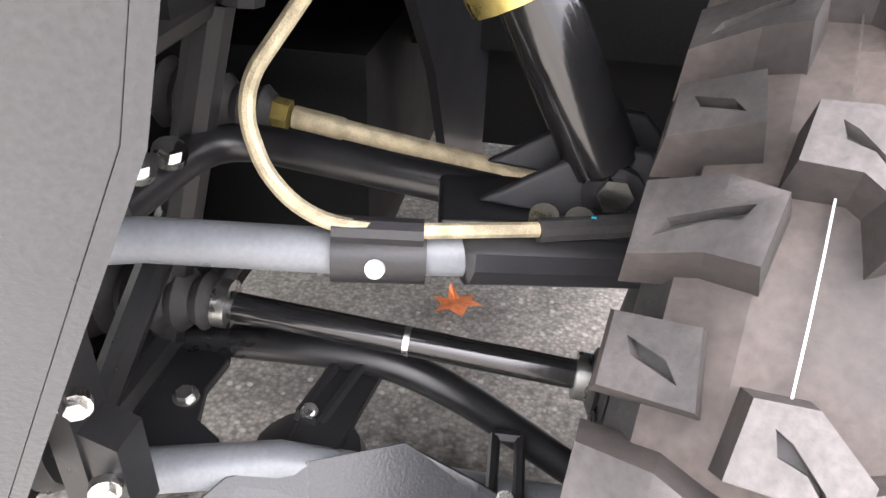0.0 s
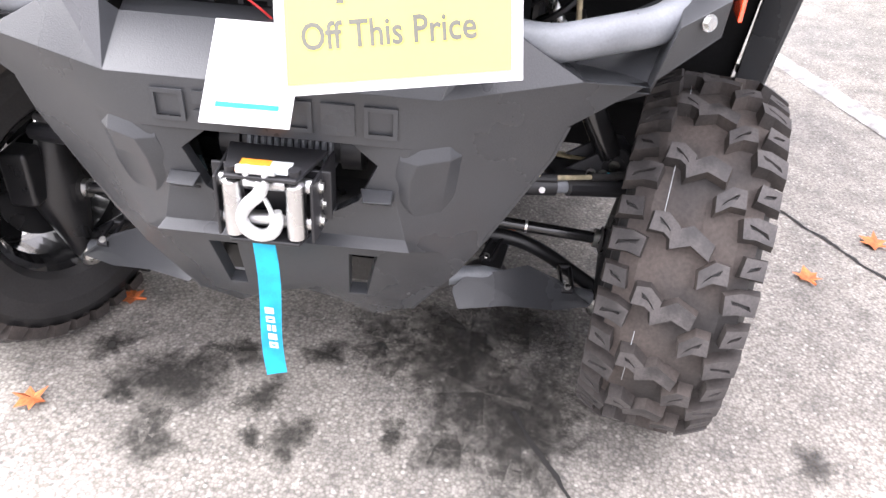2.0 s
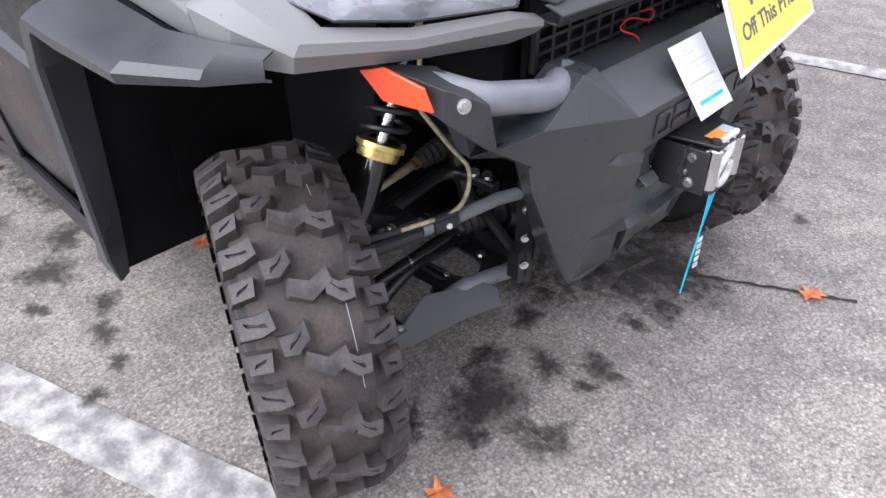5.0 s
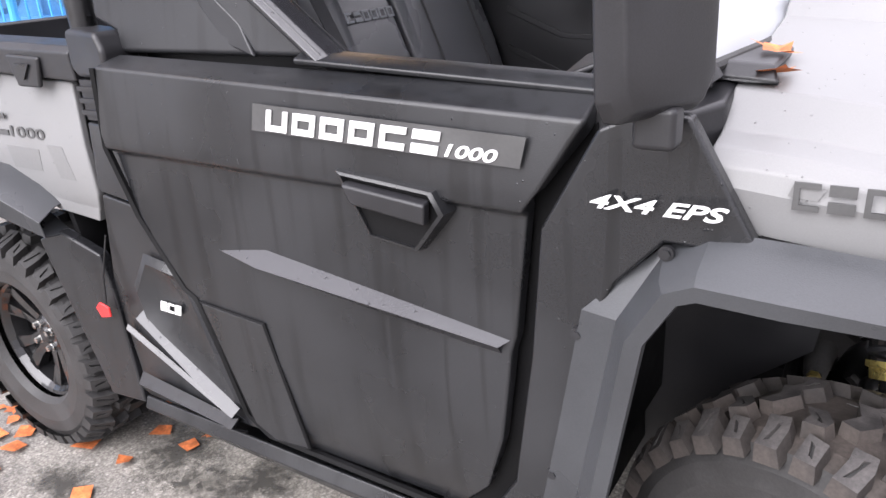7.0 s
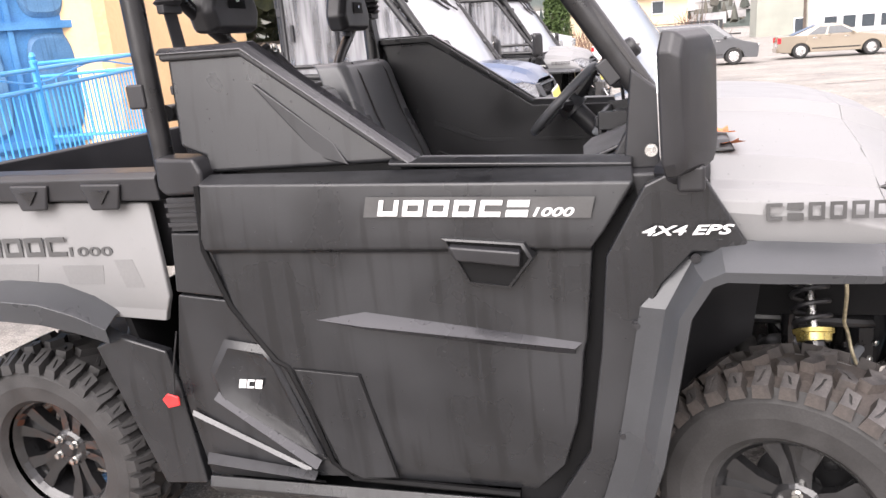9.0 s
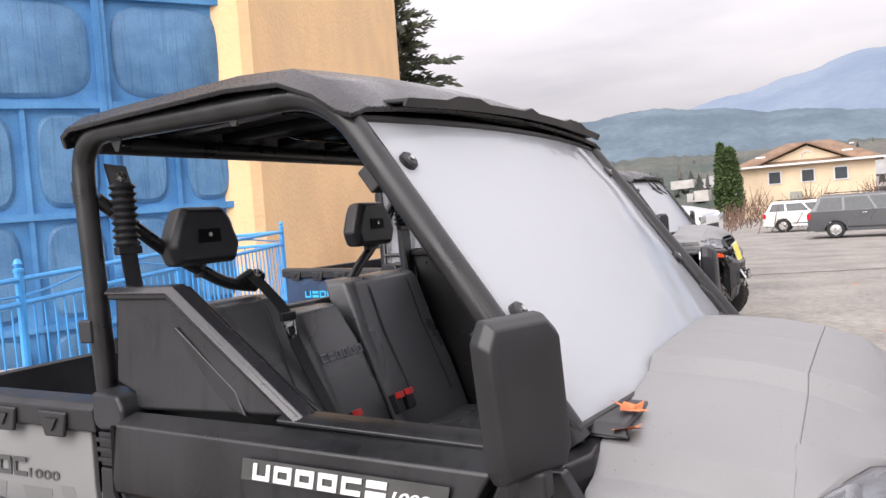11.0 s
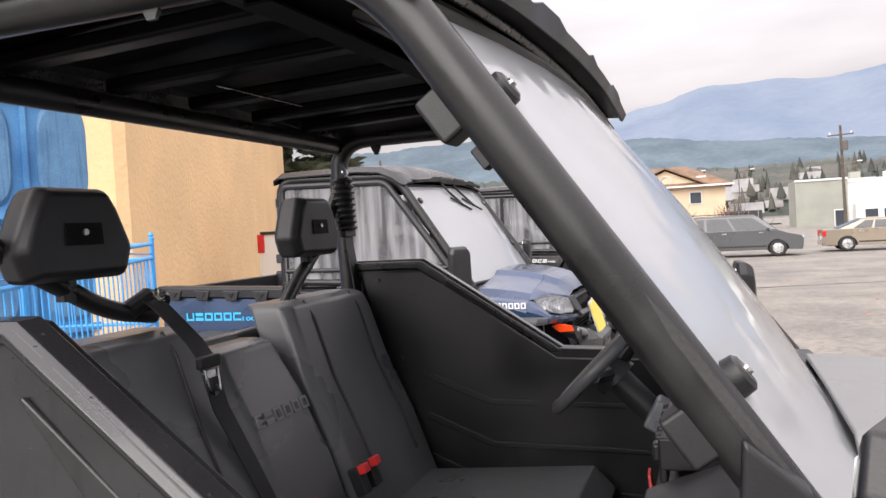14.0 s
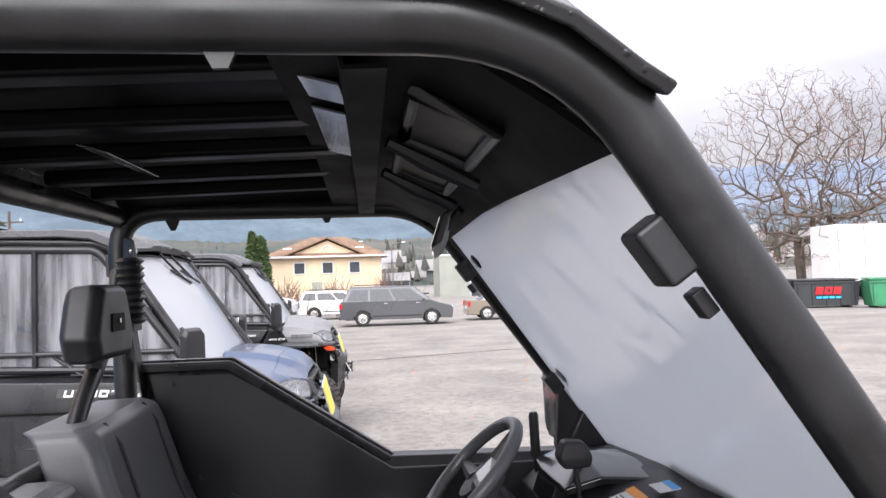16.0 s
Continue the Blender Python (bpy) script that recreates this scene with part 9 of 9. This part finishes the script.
def cream_house():
    x, y = -3.75, 68.6
    t = thing("house", "cream house with a brown hipped roof and skylights", "house", Matrix.Translation((x, y, 0.05)) @ LEAN)
    part("wall", box((0, 4, 2.1), (10.4, 8, 4.6)), CREAM, t)
    part("front_gable", plate([(-3.6, -0.1, 4.3), (3.4, -0.1, 4.3), (0.2, -0.1, 5.75)], (0, 0.4, 0)), CREAM, t)
    ro = part("roof", loft([[(-5.9, -0.7, 4.3), (5.9, -0.7, 4.3), (5.9, 8.7, 4.3), (-5.9, 8.7, 4.3)], [(-1.6, 3.6, 6.3), (1.8, 3.6, 6.3), (1.8, 4.4, 6.3), (-1.6, 4.4, 6.3)]], 0.0, True), SHINGLE, t)
    part("gable_roof", loft([[(-4.1, -0.6, 4.3), (0.2, -0.6, 6.05), (4.0, -0.6, 4.3)], [(-4.1, 3, 4.3), (0.2, 3, 6.05), (4.0, 3, 4.3)]], 0.12), SHINGLE, ro)
    part("eave", box((0, -0.72, 4.25), (11.9, 0.08, 0.16)), PAPER, ro)
    for px in (-3.6, 3.2):
        part("skylight", box((px, 0.9, 5.0), (0.8, 0.7, 0.08), Matrix.Rotation(radians(25), 4, 'X')), PAPER, ro)
    for px in (-2.4, 0.2, 2.7):
        far_window(t, px, -0.03, 3.2, 0.9, 0.95)
    part("arched_vent", tube([(0.2 + 0.5 * math.cos(a), -0.15, 4.75 + 0.5 * math.sin(a)) for a in (math.pi * k / 8 for k in range(9))], 0.06, 6), PAPER, t)
    part("door", box((-0.8, -0.03, 0.9), (0.95, 0.08, 2.0)), GREYWALL, t)


def shop():
    x0, y, _ = polar(5.2, 85)
    t = thing("shop_building", "long flat-roofed white and grey shop building", "building", Matrix.Translation((x0, y, -1.1)) @ LEAN)
    part("grey_wing", box((2.4, 4, 2.7), (4.8, 8, 5.4)), GREYWALL, t)
    part("white_wing", box((9.8, 4.4, 2.6), (10.0, 8, 5.2)), WHITEWALL, t)
    part("parapet", box((9.8, 0.36, 5.1), (10.1, 0.16, 0.35)), PAPER, t)
    part("parapet", box((2.4, -0.04, 5.35), (4.9, 0.16, 0.2)), PAPER, t)
    part("shop_front", box((11.5, -0.6, 1.35), (12.5, 1.8, 2.7)), WHITEWALL, t)
    for k in range(7):
        far_window(t, 6.6 + 1.65 * k, -1.53, 1.55, 1.1, 1.15)
    far_window(t, 4.0, -0.05, 1.2, 0.8, 1.9)
    part("roof_unit", box((9.3, 3.0, 5.5), (1.4, 1.2, 0.8)), PAPER, t)
    part("roof_unit", box((5.9, 3.0, 5.6), (1.0, 1.0, 0.9)), GREYWALL, t)


def white_house():
    x0, y, _ = polar(12.7, 95)
    t = thing("house", "white two-storey house with a grey roof and balcony", "house", Matrix.Translation((x0, y, -1.6)) @ LEAN)
    part("wall", box((8.5, 4, 2.3), (17, 8, 4.9)), WHITEWALL, t)
    part("gable", plate([(0, -0.2, 4.3), (8, -0.2, 4.3), (4.2, -0.2, 6.3)], (0, 0.4, 0)), WHITEWALL, t)
    ro = part("roof", loft([[(-0.5, -0.7, 4.2), (4.2, -0.7, 6.5), (8.6, -0.7, 4.2)], [(-0.5, 9, 4.2), (4.2, 9, 6.5), (8.6, 9, 4.2)]], 0.15), GREYROOF, t)
    part("roof_plane", loft([[(5.5, -0.6, 4.4), (17.6, -0.6, 4.4)], [(5.0, 4.0, 6.3), (17.6, 4.0, 6.3)], [(5.5, 8.6, 4.4), (17.6, 8.6, 4.4)]], 0.15), GREYROOF, ro)
    bal = part("balcony", box((10.4, -1.0, 2.3), (4.0, 1.8, 0.16)), PAPER, t)
    for k in range(12):
        part("baluster", box((8.5 + 0.34 * k, -1.85, 2.75), (0.05, 0.05, 0.8)), PAPER, bal)
    part("balcony_rail", box((10.4, -1.85, 3.15), (4.0, 0.08, 0.08)), PAPER, bal)
    for px, pz in ((2.0, 3.3), (4.3, 3.3), (9.4, 3.3), (11.2, 3.3), (14.0, 3.3), (15.8, 3.3), (2.4, 1.1), (5.0, 1.1), (13.0, 1.1)):
        far_window(t, px, -0.04, pz, 0.95, 1.0)


cream_house()
shop()
white_house()


# ---- poles, bins, trailers ----
def utility_pole(az, d, top, label, cans=1):
    x, y, z = polar(az, d)
    t = thing("utility_pole", label, "utility pole", Matrix.Translation((x, y, z)))
    part("pole", tube([(0, 0, -0.3), (top * 0.012, 0, top)], [0.16, 0.11], 10), BARK, t)
    part("cross_arm", box((top * 0.01, 0, top - 0.9), (2.2, 0.1, 0.12)), BARK, t)
    for k in range(cans):
        part("transformer", lathe([(0.0, 0.0), (0.26, 0.0), (0.28, 0.1), (0.28, 0.85), (0.2, 0.95), (0.0, 0.95)], 14, 'z', (0.35 - 0.7 * k, -0.2, top - 2.4)), GREYROOF, t)
    for px in (-0.9, 0.0, 0.9):
        part("insulator", lathe([(0.0, 0.0), (0.06, 0.0), (0.09, 0.08), (0.05, 0.22), (0.0, 0.22)], 8, 'z', (top * 0.01 + px, 0, top - 0.84)), PAPER, t)


utility_pole(8.25, 80, 9.6, "brown wooden utility pole with a transformer")
utility_pole(-24.7, 70, 9.2, "wooden utility pole beyond the yard", 1)
utility_pole(16.2, 104, 8.4, "distant wooden utility pole", 0)


def lamp_post(az, d, h):
    x, y, z = polar(az, d)
    t = thing("street_lamp", "slim grey street lamp beside the far road", "street lamp", Matrix.Translation((x, y, z)), "street lamps")
    part("post", tube(arc([(0, 0, 0), (0, 0, h), (1.4, 0, h + 0.25)], 0.5), 0.06, 8), GREYROOF, t)
    part("lamp_head", box((1.5, 0, h + 0.24), (0.5, 0.2, 0.12)), PAPER, t, bevel=0.03)


for _az, _d, _h in ((-1.6, 88, 6.5), (1.7, 92, 6.5), (8.4, 92, 6.5)):
    lamp_post(_az, _d, _h)


def dumpster(az, d, w, mat, label, mark):
    x, y, z = polar(az, d)
    t = thing("dumpster", label, "dumpster", Matrix.Translation((x, y, z)) @ LEAN @ Matrix.Rotation(radians(-az * 0.6), 4, 'Z'), "roll-off bins")
    hw, dp, h = w / 2, 1.6, 1.34
    part("bin", loft([[(-hw + 0.12, -dp / 2, 0.1), (hw - 0.12, -dp / 2, 0.1), (hw - 0.12, dp / 2, 0.1), (-hw + 0.12, dp / 2, 0.1)], [(-hw, -dp / 2, 1.0), (hw, -dp / 2, 1.0), (hw, dp / 2, 1.0), (-hw, dp / 2, 1.0)], [(-hw, -dp / 2, h - 0.06), (hw, -dp / 2, h - 0.06), (hw, dp / 2, h), (-hw, dp / 2, h)]], 0.0, True), mat, t, bevel=0.02)
    part("rim", box((0, -dp / 2 - 0.02, h - 0.1), (w + 0.06, 0.08, 0.1)), mat, t)
    for k in range(5):
        part("side_rib", box((-hw + 0.2 + k * (w - 0.4) / 4, -dp / 2 - 0.03, 0.62), (0.07, 0.07, 1.0)), mat, t)
    part("lid", box((-hw / 2, 0, h + 0.04), (hw - 0.05, dp, 0.06), Matrix.Rotation(radians(2), 4, 'X')), mat, t)
    part("lid", box((hw / 2, 0, h + 0.04), (hw - 0.05, dp, 0.06), Matrix.Rotation(radians(2), 4, 'X')), mat, t)
    for s in (-1, 1):
        part("skid", box((s * hw * 0.7, 0, 0.05), (0.12, dp, 0.12)), CARTYRE, t)
    if mark:
        part("painted_mark", placed(brandmark("sos", 0.36, 0.34, 0.06, stroke=0.3, shear=0.2), (-0.55, -dp / 2 - 0.068, 0.66), (1, 0, 0), (0, 0, 1)), TAILRED, t, "red painted block shapes")
        part("painted_mark", placed(brandmark("ssss", 0.1, 0.24, 0.05), (-0.5, -dp / 2 - 0.068, 0.46), (1, 0, 0), (0, 0, 1)), SKYBLUE, t, "blue painted bars")


for _az, _k in ((24.4, False), (28.3, True), (32.2, True)):
    dumpster(_az, 41.5, 2.95, DUMPBLACK, "black steel dumpster with painted block shapes" if _k else "plain black steel dumpster across the yard", _k)
dumpster(36.5, 41.0, 2.6, DUMPGREEN, "green steel dumpster beside the black ones", True)
dumpster(40.6, 41.0, 2.6, DUMPGREEN, "green steel dumpster beside the black ones", False)


def box_trailer(az, d, w, h, mat, label):
    x, y, z = polar(az, d)
    t = thing("box_trailer", label, "trailer", Matrix.Translation((x, y, z)) @ LEAN)
    part("box", box((0, 0, 1.0 + h / 2), (w, 2.3, h)), mat, t, bevel=0.04)
    part("frame_rail", box((0, -1.0, 0.85), (w, 0.12, 0.2)), CARTYRE, t)
    for k in range(4):
        part("side_post", box((-w / 2 + 0.3 + k * (w - 0.6) / 3, -1.16, 1.0 + h / 2), (0.05, 0.03, h - 0.1)), GREYWALL, t)
    for px in (-0.5, 0.5):
        for yy in (-1.0, 1.0):
            part("wheel", lathe([(0.0, -0.11), (0.22, -0.11), (0.42, -0.1), (0.44, 0.0), (0.42, 0.1), (0.22, 0.11), (0.0, 0.11)], 18, 'y', (px, yy, 0.44)), CARTYRE, t)
    part("tow_bar", box((w / 2 + 0.7, 0, 0.8), (1.5, 0.12, 0.12)), CARTYRE, t)


box_trailer(35.0, 52, 5.6, 3.5, WHITEWALL, "pale grey box trailer beyond the bins")
box_trailer(1.8, 66, 2.8, 1.0, DUMPBLACK, "low black cargo trailer across the road")
box_trailer(-19.0, 64, 7.0, 1.3, WHITEWALL, "long white trailer beyond the yard")
